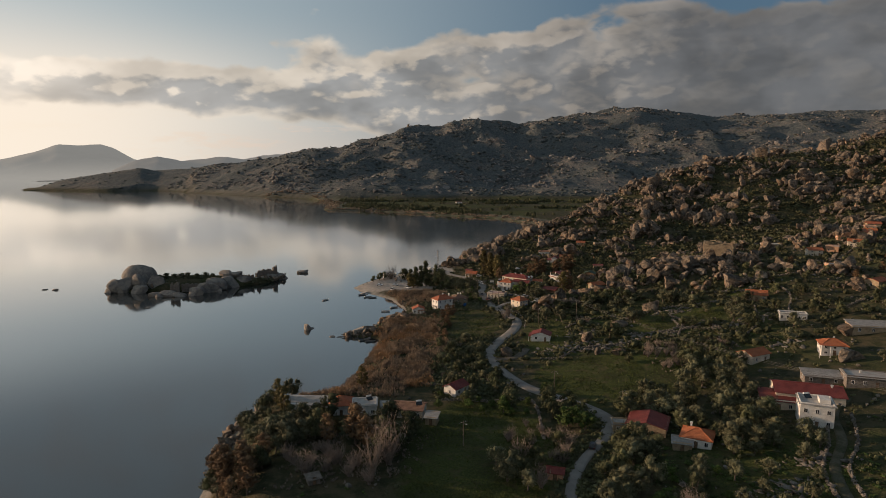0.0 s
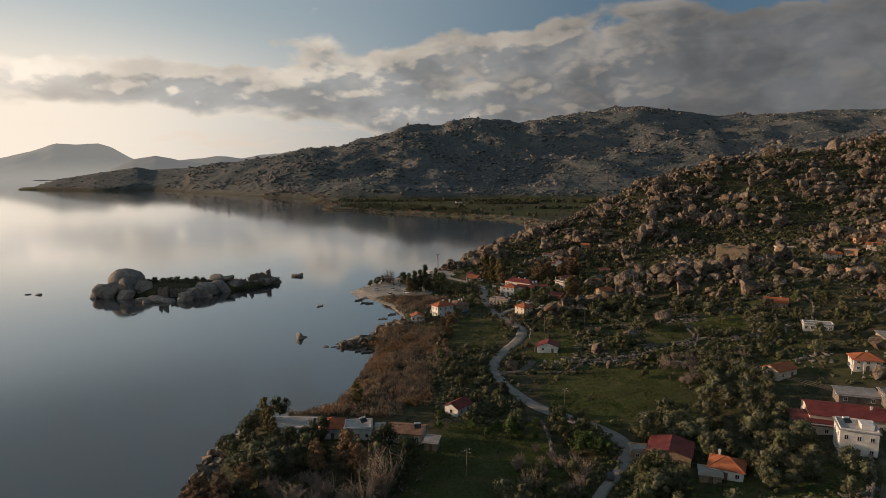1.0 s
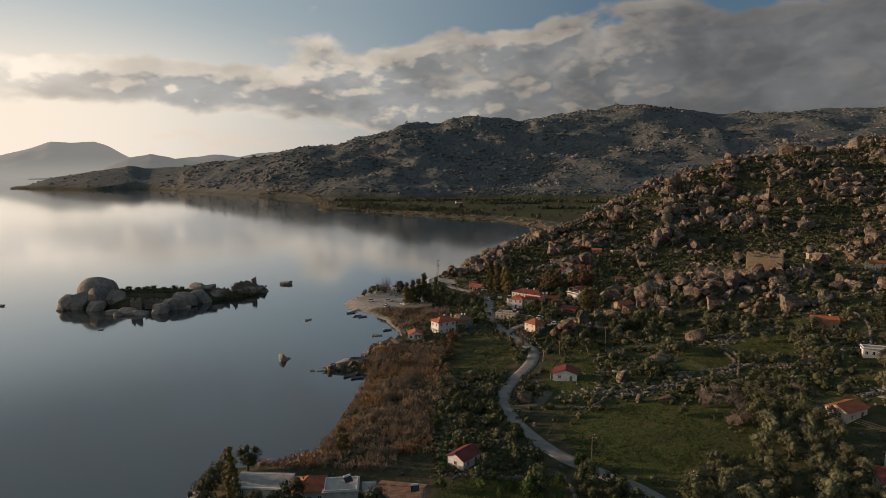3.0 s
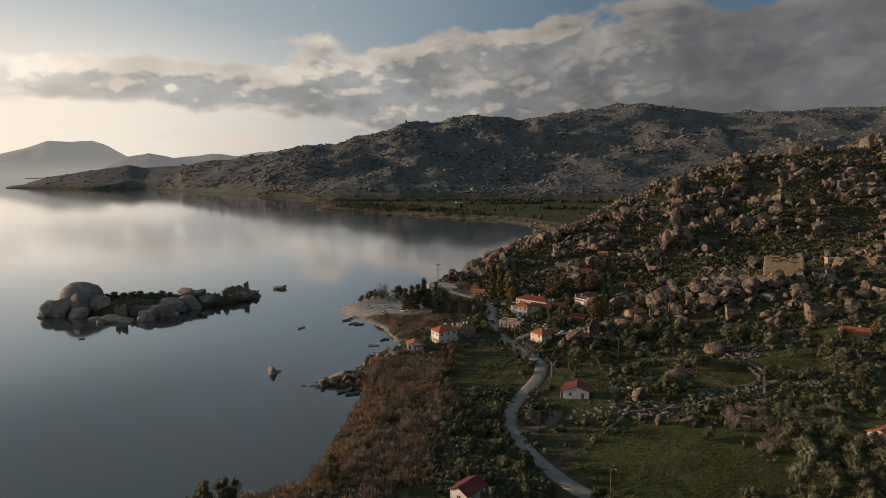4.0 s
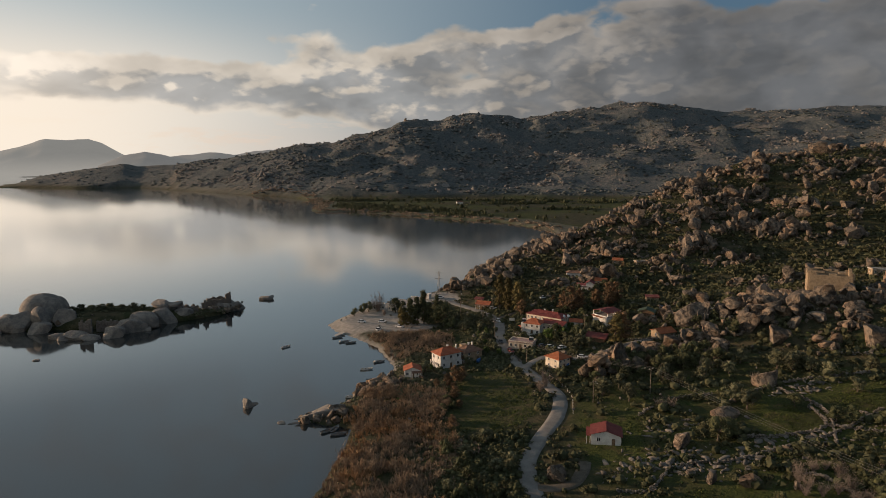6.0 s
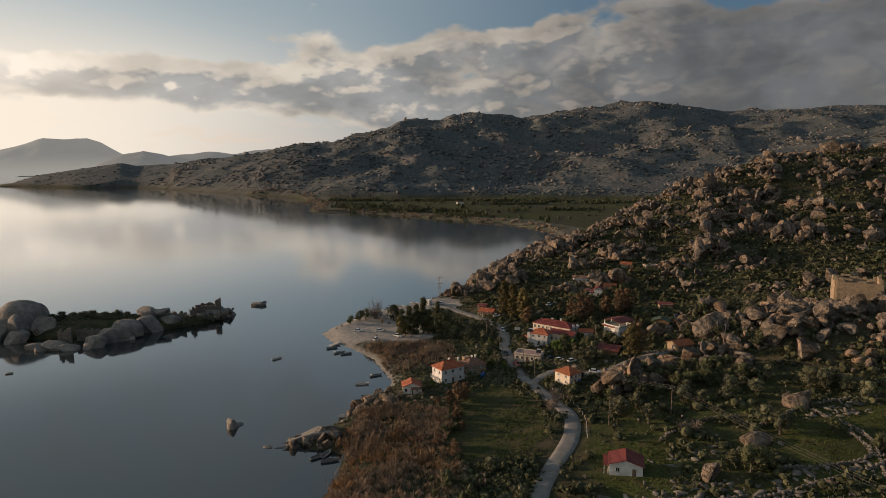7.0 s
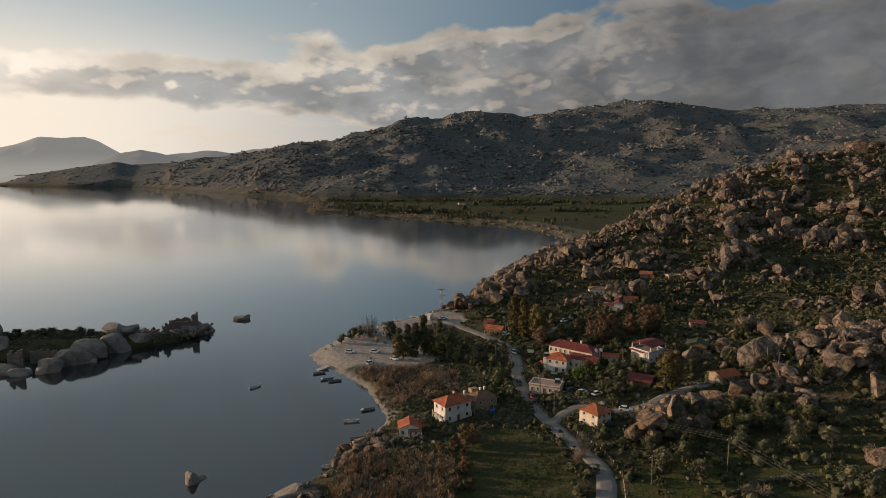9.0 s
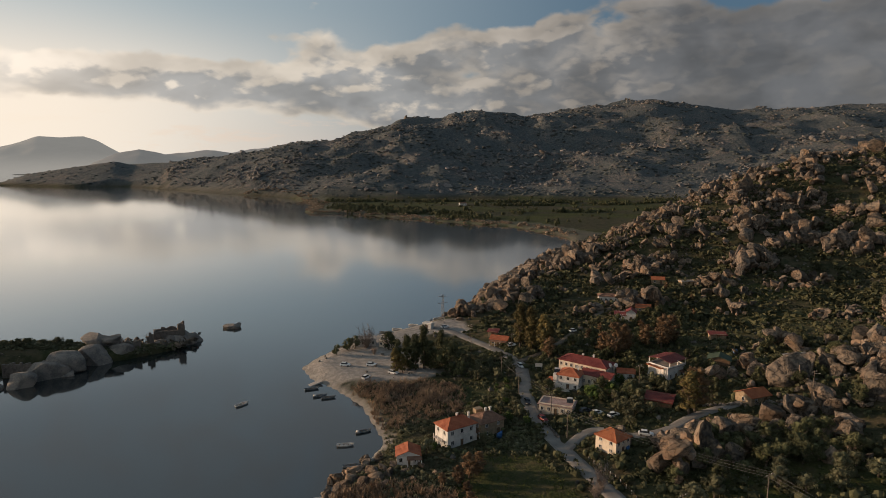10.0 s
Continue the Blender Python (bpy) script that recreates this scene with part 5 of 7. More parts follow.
# trees of the lower right slope, between the road and the village
grove("olive", 44, [(70, 158), (100, 158), (112, 166), (104, 192), (112, 216), (96, 226), (84, 204), (62, 200), (62, 180)], 0.95, 1.45, 3.8, seed=1)
grove("olive", 13, [(58, 128), (92, 130), (112, 158), (72, 158)], 0.7, 1.05, 7.0, seed=201)
grove("dark", 20, [(74, 160), (112, 166), (104, 192), (84, 204), (62, 196)], 0.8, 1.3, 5.0, seed=2)
grove("green", 30, [(48, 128), (72, 128), (74, 150), (60, 162), (46, 150)], 0.55, 0.95, 3.0, (0.6, 0.9), seed=3)
grove("olive", 14, [(38, 128), (60, 150), (66, 172), (60, 172), (50, 160)], 0.9, 1.4, 3.6, seed=30)
grove("dark", 12, [(44, 150), (62, 160), (66, 176), (58, 176)], 0.8, 1.3, 3.4, seed=31)
grove("dark", 16, [(96, 214), (120, 222), (118, 228), (104, 246), (96, 232)], 0.8, 1.2, 3.0, seed=32)
for x, y, s in ((60.2, 311, 1.2), (66.2, 303, 1.3), (96.2, 293, 1.3), (97, 287.4, 1.2), (100, 290, 1.0), (119.7, 311.6, 1.4), (122.3, 308, 1.3), (126, 311, 1.2), (97.3, 316.6, 1.1), (84.5, 319.9, 1.0), (129.4, 299.4, 1.2), (127.3, 306.2, 1.1), (135.4, 269.9, 1.3), (152.9, 292.8, 1.2), (139, 282, 1.1), (142, 276, 1.2), (131, 288, 0.9), (144, 300, 1.1), (146, 290, 1.0)):
    plant("olive", x, y, s)
for x, y, s in ((81, 271.9, 1.5), (84, 272.5, 1.2), (117.8, 272, 1.0), (115, 273.5, 0.9), (124.2, 268.1, 0.9), (110, 284.7, 0.9), (79.1, 238.5, 0.9), (104, 322, 1.3), (92, 326, 1.2), (136, 258, 1.1), (141, 263, 1.2)):
    plant("dark", x, y, s)
for x, y, s in ((73, 293.2, 1.3), (77, 294, 1.0), (94.9, 230.1, 1.2), (91, 228, 1.0), (108, 304, 1.0)):
    plant("bare", x, y, s)
grove("bare", 16, [(86, 226), (98, 230), (122, 244), (118, 250), (104, 242), (88, 234)], 0.7, 1.1, 2.4, (0.7, 0.95), seed=4)
grove("dark", 12, [(98, 232), (124, 240), (132, 252), (118, 254), (100, 242)], 0.5, 0.9, 2.6, (0.7, 0.9), seed=43)
grove("dark", 30, [(58, 318), (100, 322), (110, 336), (64, 338)], 0.8, 1.3, 3.2, seed=5)
grove("olive", 8, [(56, 306), (110, 312), (112, 322), (60, 318)], 0.8, 1.2, 5.5, seed=6)
grove("olive", 20, [(120, 168), (200, 180), (210, 330), (160, 330), (150, 270)], 0.8, 1.3, 6, seed=7)
grove("dark", 14, [(150, 240), (210, 260), (220, 330), (168, 335)], 0.8, 1.3, 6, seed=8)
# between road and lake
grove("dark", 17, [(8, 218), (30, 210), (26, 240), (22, 268), (6, 282), (2, 240)], 0.65, 1.05, 3.0, seed=9)
grove("olive", 17, [(4, 216), (36, 204), (27, 236), (24, 284), (10, 286), (4, 250)], 0.6, 1.05, 3.2, seed=10)
grove("green", 10, [(-2, 200), (24, 190), (40, 196), (30, 212), (4, 214)], 0.7, 1.1, 4.0, seed=11)
grove("dark", 8, [(38, 190), (50, 186), (52, 200), (40, 206)], 0.9, 1.35, 3.0, seed=12)
# round the shore houses in the foreground
grove("olive", 16, [(-60, 150), (-44, 148), (-38, 186), (-46, 220), (-58, 212)], 0.85, 1.4, 3.8, seed=13)
grove("dark", 10, [(-60, 150), (-44, 148), (-38, 186), (-46, 220), (-58, 212)], 0.9, 1.4, 4.2, seed=113)
grove("rust", 6, [(-57, 140), (-44, 136), (-42, 160), (-55, 166)], 0.9, 1.25, 3.5, (0.7, 0.9), seed=14)
grove("bare", 12, [(-40, 150), (-8, 152), (-6, 172), (-36, 176)], 0.9, 1.4, 3.6, seed=15)
grove("dark", 8, [(-36, 178), (-4, 176), (-6, 188), (-36, 190)], 1.1, 1.7, 4.0, seed=16)
plant("gold", -29.0, 176, 0.85, 0.92), plant("gold", -27.0, 179, 0.7, 0.75), plant("rust", -22, 176, 1.15, 0.88), plant("rust", -18.5, 174, 1.05, 0.8), plant("gold", -52, 212, 1.0, 0.85), plant("gold", -24, 224, 1.0, 0.75), plant("gold", -49, 203, 0.9, 0.8)
plant("green", 43, 184, 2.3, 0.95), plant("green", 47.5, 181.5, 2.0, 0.9), plant("green", 41, 212, 1.2, 1.2), plant("dark", 62, 188, 1.6), plant("dark", 27, 198, 1.4, 1.1), plant("green", 24.5, 196, 1.5, 1.2)
plant("bare", -14, 166, 2.0, 1.3), plant("bare", 36, 160, 1.2), plant("bare", 24, 176, 1.2), plant("bare", 47, 188, 0.9)
grove("bare", 12, [(86, 236), (104, 240), (108, 256), (92, 262)], 0.8, 1.2, 3.0, seed=17)
grove("bare", 10, [(20, 176), (40, 150), (46, 168), (34, 190)], 0.6, 1.0, 3.5, seed=18)
grove("dark", 6, [(20, 150), (36, 140), (42, 156), (28, 176)], 0.6, 1.0, 3.5, seed=19)
grove("rust", 9, [(3, 286), (12, 292), (14, 338), (2, 332)], 0.5, 0.85, 3.0, (0.5, 0.65), seed=44)
grove("dark", 8, [(2, 262), (10, 280), (12, 330), (4, 330)], 0.5, 0.8, 3.0, (0.7, 0.9), seed=45)
for x, y, size, tall in ((-54, 157, 1.5, 0.75), (-51, 152, 1.5, 0.7), (-47.5, 156, 1.35, 0.75), (-56, 164, 1.2, 0.7), (-45, 165, 1.1, 0.7), (-20.6, 172, 1.55, 0.8), (-17.5, 169.5, 1.3, 0.75), (-28.6, 171.5, 1.0, 0.95)):
    plant("rust", x, y, size, tall)
for x, y, size in ((-44.5, 173, 1.6), (-40, 169, 1.7), (-37, 173, 1.5), (-41, 178, 1.4), (-46, 180, 1.3), (18, 160, 1.1), (22, 157, 1.2), (24.4, 146, 1.1), (20, 151, 1.3)):
    plant("olive", x, y, size)
for x, y, size in ((-11, 165, 1.9), (-8, 170, 1.7), (-33, 176, 1.4), (24, 152, 1.2), (13, 205, 1.0), (37, 170, 1.0)):
    plant("dark", x, y, size)
for x, y, size, tall in ((-32, 155, 1.7, 1.0), (-25, 160, 1.7, 0.9), (-28, 165, 1.4, 0.9), (-20, 158, 1.5, 0.9), (-14.6, 156, 2.1, 1.3), (-10.5, 160.5, 2.7, 1.4), (-36, 160, 1.4, 0.8), (-15, 150, 1.5, 1.0), (25, 162, 1.5, 1.2), (28, 147, 1.4, 1.2), (40.5, 171, 1.3, 0.9), (38, 166, 1.2, 0.8), (35, 161, 1.2, 0.8)):
    plant("bare", x, y, size, tall)
plant("gold", -46, 196, 1.0, 0.9), plant("dark", 64, 140, 1.1), plant("bare", 60, 134, 1.6, 0.9)
# the village by the bay
for x, y, s, h in ((-11, 420, 1.25, 1.0), (-7.5, 422, 1.3, 1.0), (-4, 420, 1.35, 1.1), (-0.8, 423, 1.45, 1.15), (2, 420, 1.2, 1.0), (6, 426, 1.15, 1.2), (8.2, 423, 1.1, 1.1)):
    plant("pine", x, y, s, h)
plant("gold", -12.0, 415.8, 1.1, 0.85), plant("gold", -9.0, 416.5, 0.9, 0.8), plant("dark", 9, 416, 2.1, 1.2), plant("dark", 13, 412, 1.2)
for x, y, s, h in ((40, 438, 1.75, 1.05), (43.5, 432, 1.5, 1.0), (48, 427, 1.6, 1.0), (45, 441, 1.6, 1.0), (51, 431, 1.2, 0.9), (41.5, 445, 1.3, 1.0)):
    plant("gold", x, y, s, h)
for x, y, s, h in ((49, 421, 1.1, 0.8), (72, 411, 1.5, 0.95), (77, 415, 1.4, 0.85), (69, 416, 1.2, 0.8), (92, 416, 1.5, 0.9), (97, 420, 1.4, 0.85), (87, 420, 1.2, 0.8), (80.5, 358.0, 1.9, 0.72)):
    plant("rust", x, y, s, h)
plant("gold", 78, 356.5, 1.7, 0.75), plant("green", 61, 377, 1.4, 1.0), plant("green", 54, 376, 1.5, 1.0), plant("dark", 58, 379, 1.2), plant("green", 66, 385, 1.1)
plant("bare", -26, 449, 2.2, 1.3), plant("bare", -22, 440, 1.0), plant("dark", -34, 446, 1.1), plant("olive", -31, 448, 1.2), plant("dark", -16, 446, 1.4, 1.2), plant("dark", -38, 440, 0.9)
plant("bare", 42.5, 322, 1.3, 1.6), plant("bare", 40, 318, 1.0, 1.4), plant("rust", 11, 333, 0.95, 0.75), plant("rust", 14, 336, 0.8, 0.7), plant("rust", 8, 330, 0.8, 0.65)
plant("green", 2, 350, 0.8), plant("olive", 0, 347, 1.0), plant("olive", 17, 351, 0.9)
grove("olive", 20, [(56, 352), (78, 362), (76, 386), (60, 372)], 0.6, 1.0, 3.0, seed=20)
grove("dark", 34, [(40, 374), (100, 366), (96, 402), (60, 412), (40, 404)], 0.6, 1.1, 3.6, seed=21)
grove("olive", 12, [(12, 352), (32, 350), (32, 384), (14, 380)], 0.5, 0.95, 3.0, seed=22)
grove("green", 12, [(12, 366), (32, 362), (32, 400), (16, 398)], 0.5, 0.9, 3.0, seed=23)
grove("dark", 26, [(50, 412), (110, 400), (130, 460), (90, 490), (60, 450)], 0.7, 1.3, 4.0, seed=40)
grove("olive", 18, [(14, 430), (34, 425), (36, 400), (14, 405)], 0.5, 0.9, 3.2, seed=41)
grove("dark", 14, [(96, 340), (140, 346), (130, 410), (100, 380)], 0.7, 1.2, 4.5, seed=42)
grove("rust", 8, [(60, 430), (120, 440), (150, 520), (90, 500)], 0.5, 0.75, 8, (0.6, 0.8), seed=24)
grove("olive", 10, [(240, 330), (330, 380), (320, 440), (240, 420)], 0.8, 1.3, 8, seed=25)
grove("rust", 6, [(196, 270), (260, 300), (240, 380), (200, 360)], 0.5, 0.8, 8, (0.6, 0.8), seed=26)

# scrub: low evergreen bushes over the hill
q = np.random.default_rng(44)
bush_v, bush_f = [], []
for k in range(6):
    c = np.column_stack([q.normal(0, 0.45, 5), q.normal(0, 0.45, 5), q.uniform(0.15, 0.6, 5)])
    v, f = leaf_cloud(q, c, np.full(5, 0.46), 9, 0.185)
    hv, hf = ICO[1]
    h = (hv[None] * 0.50 + c[:1, None, :]).reshape(-1, 3)
    tri = np.vstack([f, hf + len(v)])
    bush_v.append(np.vstack([v, h])), bush_f.append(tri)


thin_v, thin_f = [], []
for k in range(6):
    c = np.column_stack([q.normal(0, 0.5, 4), q.normal(0, 0.5, 4), q.uniform(0.15, 0.55, 4)])
    v, f = leaf_cloud(q, c, np.full(4, 0.5), 7, 0.27)
    thin_v.append(v), thin_f.append(f)


def bushes(name, label, x, y, lo, hi, mat, seed, flat=1.0, kinds=None):
    q = np.random.default_rng(seed)
    s = q.uniform(lo, hi, len(x))
    sc = np.stack([s * q.uniform(0.8, 1.3, len(x)), s * q.uniform(0.8, 1.3, len(x)), s * q.uniform(0.7, 1.1, len(x)) * flat], 1)
    p = np.column_stack([x, y, np.maximum(land(x, y), 0) - 0.1 * s])
    return tagged(scatter_mesh(name, kinds[0] if kinds else bush_v, kinds[1] if kinds else bush_f, p, sc, q, mat, False, 0.1), label, "bushes", kind="stuff")


def spread(count, x0, x1, y0, y1, seed, chance_at, gap=0.6):
    q = np.random.default_rng(seed)
    x, y = q.uniform(x0, x1, count), q.uniform(y0, y1, count)
    keep = (q.uniform(0, 1, count) < chance_at(x, y)) & (shore_distance(x, y) > 1.0) & road_clear(x, y, gap) & built_clear(x, y, 0.3)
    for f in FIELDS[:5]:
        keep &= ~inside(x, y, f)
    keep &= ~inside(x, y, BEACH)
    return x[keep], y[keep]


x, y = spread(24000, 30, 600, 240, 800, 51, lambda x, y: (0.5 + 0.5 * ramp(wave_noise(x, y, 81, 26, 3), -0.2, 0.3)) * (1 - 0.45 * rockiness(x, y)))
low_part = y + 0.3 * x < 475
bushes("hillside_scrub", "dark evergreen scrub between the boulders", x[low_part], y[low_part], 1.1, 3.0, "scrub", 52)
bushes("upper_scrub", "dark evergreen scrub on the upper slope", x[~low_part], y[~low_part], 1.6, 4.0, "scrub", 152, 0.9, (thin_v, thin_f))
x, y = spread(4200, -58, 210, 110, 480, 53, lambda x, y: 0.08 + 0.62 * ramp(wave_noise(x, y, 83, 18, 3), -0.1, 0.3))
bushes("meadow_bushes", "low olive-green bushes along fields and lanes", x, y, 0.35, 1.15, "olive", 54)
x, y = spread(3400, -58, 200, 110, 480, 55, lambda x, y: 0.7 * ramp(wave_noise(x, y, 85, 14, 3), 0.0, 0.3))
bushes("brambles", "dense green brambles along the field edges", x, y, 0.4, 1.2, "green_leaf", 56, 0.6)

x, y = spread(5200, 4, 125, 335, 480, 57, lambda x, y: 0.30 + 0.5 * ramp(wave_noise(x, y, 88, 12, 3), -0.1, 0.25), 0.3)
bushes("village_bushes", "dark garden shrubs between the village houses", x, y, 0.6, 1.7, "dark_leaf", 58)
x, y = spread(2600, 44, 140, 128, 330, 59, lambda x, y: (0.22 + 0.5 * ramp(wave_noise(x, y, 89, 12, 3), -0.1, 0.25)) * (1 - 0.85 * ramp(y, 200, 222)), 0.3)
bushes("hedge_bushes", "dark hedge shrubs between the olive trees", x, y, 0.6, 1.6, "dark_leaf", 60)

x, y = spread(3000, -34, 34, 320, 372, 157, lambda x, y: 0.35 + 0.55 * ramp(wave_noise(x, y, 188, 9, 3), -0.2, 0.25), 0.4)
bushes("shore_bushes", "tangled green and grey shrubs round the shore cottage", x, y, 0.5, 1.25, "olive", 158)
x, y = spread(2600, 2, 30, 210, 290, 165, lambda x, y: 0.45 + 0.5 * ramp(wave_noise(x, y, 190, 10, 3), -0.2, 0.2), 0.3)
bushes("thicket", "dense dark thicket between the road and the reeds", x, y, 0.7, 1.7, "dark_leaf", 166)
x, y = spread(1500, 56, 112, 118, 168, 161, lambda x, y: 0.25 + 0.6 * ramp(wave_noise(x, y, 189, 11, 3), -0.05, 0.25), 0.3)
bushes("slope_brambles", "bright green brambles and herbs on the grassy slope", x, y, 0.45, 1.25, "green_leaf", 162, 0.55)
x, y = spread(1500, 24, 66, 118, 186, 163, lambda x, y: 0.95 * (1 - ramp(line_distance(x, y, ROADS[0][0][::3])[0], 4.0, 7.5)), -0.4)
bushes("road_hedge", "dark tangled hedge along the lower road", x, y, 0.7, 1.5, "dark_leaf", 164)

# far woods and hillside scrub
q = np.random.default_rng(60)
bear, dist = np.radians(q.uniform(-32, 42, 60000)), q.uniform(1350, 2900, 60000)
x, y = np.sin(bear) * dist, np.cos(bear) * dist
z = ground_height(x, y)
keep = (z > 8) & (q.uniform(0, 1, 60000) < 0.05 + 0.30 * ramp(wave_noise(x, y, 87, 150, 4), -0.1, 0.3))
x, y, z = x[keep], y[keep], z[keep]
s = q.uniform(2, 5.5, len(x))
core_v = [boulder_shape(1, 0, 0.25, 500 + k) for k in range(5)]
sc = np.stack([s * q.uniform(0.8, 1.5, len(x)), s * q.uniform(0.8, 1.3, len(x)), s * q.uniform(0.22, 0.45, len(x))], 1)
tagged(scatter_mesh("far_scrub", core_v, [ICO[1][1]] * 5, np.column_stack([x, y, z]), sc, q, "far_scrub", True, 0.1), "scrub covering the distant hills, its colour paled like haze", "scrub", kind="stuff")
x, y = q.uniform(-200, 520, 40000), q.uniform(960, 1460, 40000)
belt = np.maximum(np.exp(-(((y - 1225 + 0.66 * (x + 142)) / 52) ** 2)) * ramp(x, -165, -135) * (1 - ramp(x, 55, 95)), np.exp(-(((y - 1390 + 0.1 * x) / 14) ** 2)) * 0.75)
belt = np.maximum(belt, np.exp(-(((y - 1265 - 0.12 * x) / 9) ** 2)) * ramp(x, 60, 110) * 0.8)
belt = np.maximum(belt, np.exp(-(((y - 1130 - 0.1 * x) / 8) ** 2)) * ramp(x, 120, 170) * 0.7)
keep = (shore_distance(x, y) > 6) & (q.uniform(0, 1, 40000) < 0.006 + 0.62 * belt * ramp(wave_noise(x, y, 89, 26, 3), -0.25, 0.2)) & (ground_height(x, y) < 14)
x, y = x[keep], y[keep]
s = q.uniform(2.0, 5.0, len(x)) * q.uniform(0.7, 1.15, len(x))
sc = np.stack([s, s * q.uniform(0.8, 1.2, len(x)), s * q.uniform(0.9, 1.9, len(x))], 1)
for k, (fx, fy, fs) in enumerate(((161, 950, 7.0), (164, 953, 5.5), (-118, 1150, 5.0), (-112, 1146, 4.0))):
    x, y, sc = np.append(x, fx), np.append(y, fy), np.vstack([sc, [fs * 0.42, fs * 0.42, fs * 1.7]])
tagged(scatter_mesh("far_woods", bush_v, bush_f, np.column_stack([x, y, ground_height(x, y)]), sc, q, "dark_leaf", False, 0.1), "belt of trees along the far shore", "trees", kind="stuff")
x, y = q.uniform(-420, 170, 9000), q.uniform(850, 1680, 9000)
d = shore_distance(x, y)
keep = (d > 0.5) & (d < 26) & (q.uniform(0, 1, 9000) < 0.8)
x, y = x[keep], y[keep]
s = q.uniform(1.6, 3.4, len(x))
sc = np.stack([s * 1.6, s * 1.6, s * 0.9], 1)
tagged(scatter_mesh("far_reeds", bush_v, bush_f, np.column_stack([x, y, ground_height(x, y) - 0.2]), sc, q, "reed", False, 0.1), "pale reed belt along the far shore", "reeds", kind="stuff")

# reeds and dry brush by the near shore
REED_BEDS = [[(-31, 234), (-46, 222), (-38, 212), (-12, 212), (0, 224), (2, 238), (6, 262), (8, 296), (6, 322), (-8, 331), (-21, 325), (-26, 300), (-28, 268)], [(-20, 372), (-10, 366), (4, 368), (12, 380), (12, 402), (4, 408), (-16, 406), (-30, 404), (-21, 388)]]


def brush_mesh(name, label, beds, per_m2, seed, lo, hi, blades, mat="reed"):
    """Feathery clumps of dry reeds and tamarisk: fine stems that fan out from each root."""
    q = np.random.default_rng(seed)
    xs, ys = [], []
    for bed in beds:
        c = np.array(bed, float)
        n = int((c[:, 0].max() - c[:, 0].min() + 8) * (c[:, 1].max() - c[:, 1].min() + 8) * per_m2)
        x, y = q.uniform(c[:, 0].min() - 4, c[:, 0].max() + 4, n), q.uniform(c[:, 1].min() - 4, c[:, 1].max() + 4, n)
        d, _ = line_distance(x, y, np.array(bed + bed[:1], float))
        d = np.where(inside(x, y, bed), d, -d) + 6.5 * wave_noise(x, y, 97, 11, 3)
        k = (d > q.uniform(-2.0, 2.5, n)) & (shore_distance(x, y) > 0.2) & built_clear(x, y, 0.6) & road_clear(x, y, 0.8) & (q.uniform(0, 1, n) < 0.3 + 0.8 * ramp(wave_noise(x, y, 91, 9, 3), -0.45, 0.1))
        xs.append(x[k]), ys.append(y[k])
    x, y = np.concatenate(xs), np.concatenate(ys)
    z = np.maximum(land(x, y), 0)
    high = (lo + (hi - lo) * ramp(wave_noise(x, y, 93, 9, 3), -0.5, 0.5)) * q.uniform(0.5, 1.35, len(x))
    vs = []
    for b in range(blades):
        a, lean = q.uniform(0, 6.283, len(x)), np.abs(q.normal(0, 0.42, len(x)))
        base = q.uniform(0.05, 0.75, len(x))
        h = high * q.uniform(0.45, 1.0, len(x)) * np.cos(np.minimum(lean, 1.2))
        ox, oy = x + np.cos(a) * lean * high * base * 0.8, y + np.sin(a) * lean * high * base * 0.8
        z0 = z + h * base * 0.8
        ln = high * 0.30
        t = a + q.normal(0, 0.9, len(x))
        tip = np.column_stack([ox + np.cos(t) * lean * ln, oy + np.sin(t) * lean * ln, z0 + ln * q.uniform(0.5, 1.0, len(x))])
        w = q.uniform(0.045, 0.095, len(x))
        s0, s1 = np.column_stack([ox - np.sin(t) * w, oy + np.cos(t) * w, z0]), np.column_stack([ox + np.sin(t) * w, oy - np.cos(t) * w, z0])
        vs.append(np.stack([s0, s1, tip], 1))
    v = np.concatenate(vs)
    return tagged(new(name, mesh_of(name, v.reshape(-1, 3), np.arange(len(v) * 3).reshape(-1, 3), mat)), label, "reeds", kind="stuff")


brush_mesh("reed_bed", "tall rusty-brown dry reeds and brush along the shore", REED_BEDS, 1.0, 71, 2.0, 3.7, 54)
UNDERGROWTH = [[(6, 222), (26, 214), (25, 240), (22, 270), (8, 288), (4, 250)], [(-40, 146), (-6, 150), (-4, 178), (-36, 180)], [(88, 226), (122, 242), (116, 250), (88, 236)]]
brush_mesh("dry_undergrowth", "brown leafless undergrowth between the shrubs", UNDERGROWTH, 0.34, 73, 0.8, 2.2, 36, "twig")

# tufts of grass on the meadows
q = np.random.default_rng(77)
x, y = q.uniform(-10, 145, 60000), q.uniform(125, 350, 60000)
keep = np.zeros(60000, bool)
for f in FIELDS[:5]:
    keep |= inside(x, y, f)
keep &= road_clear(x, y, 0.2) & built_clear(x, y) & (q.uniform(0, 1, 60000) < 0.2 + 0.8 * ramp(wave_noise(x, y, 95, 10, 3), -0.2, 0.3))
x, y = x[keep], y[keep]
z = land(x, y)
vs = []
for b in range(3):
    a, h = q.uniform(0, 6.283, len(x)), q.uniform(0.15, 0.5, len(x))
    ox, oy = x + q.normal(0, 0.25, len(x)), y + q.normal(0, 0.25, len(x))
    ca, sa = np.cos(a) * 0.14, np.sin(a) * 0.14
    vs.append(np.stack([np.column_stack([ox - sa, oy + ca, z - 0.03]), np.column_stack([ox + sa, oy - ca, z - 0.03]), np.column_stack([ox + ca * 2, oy + sa * 2, z + h])], 1))
v = np.concatenate(vs)
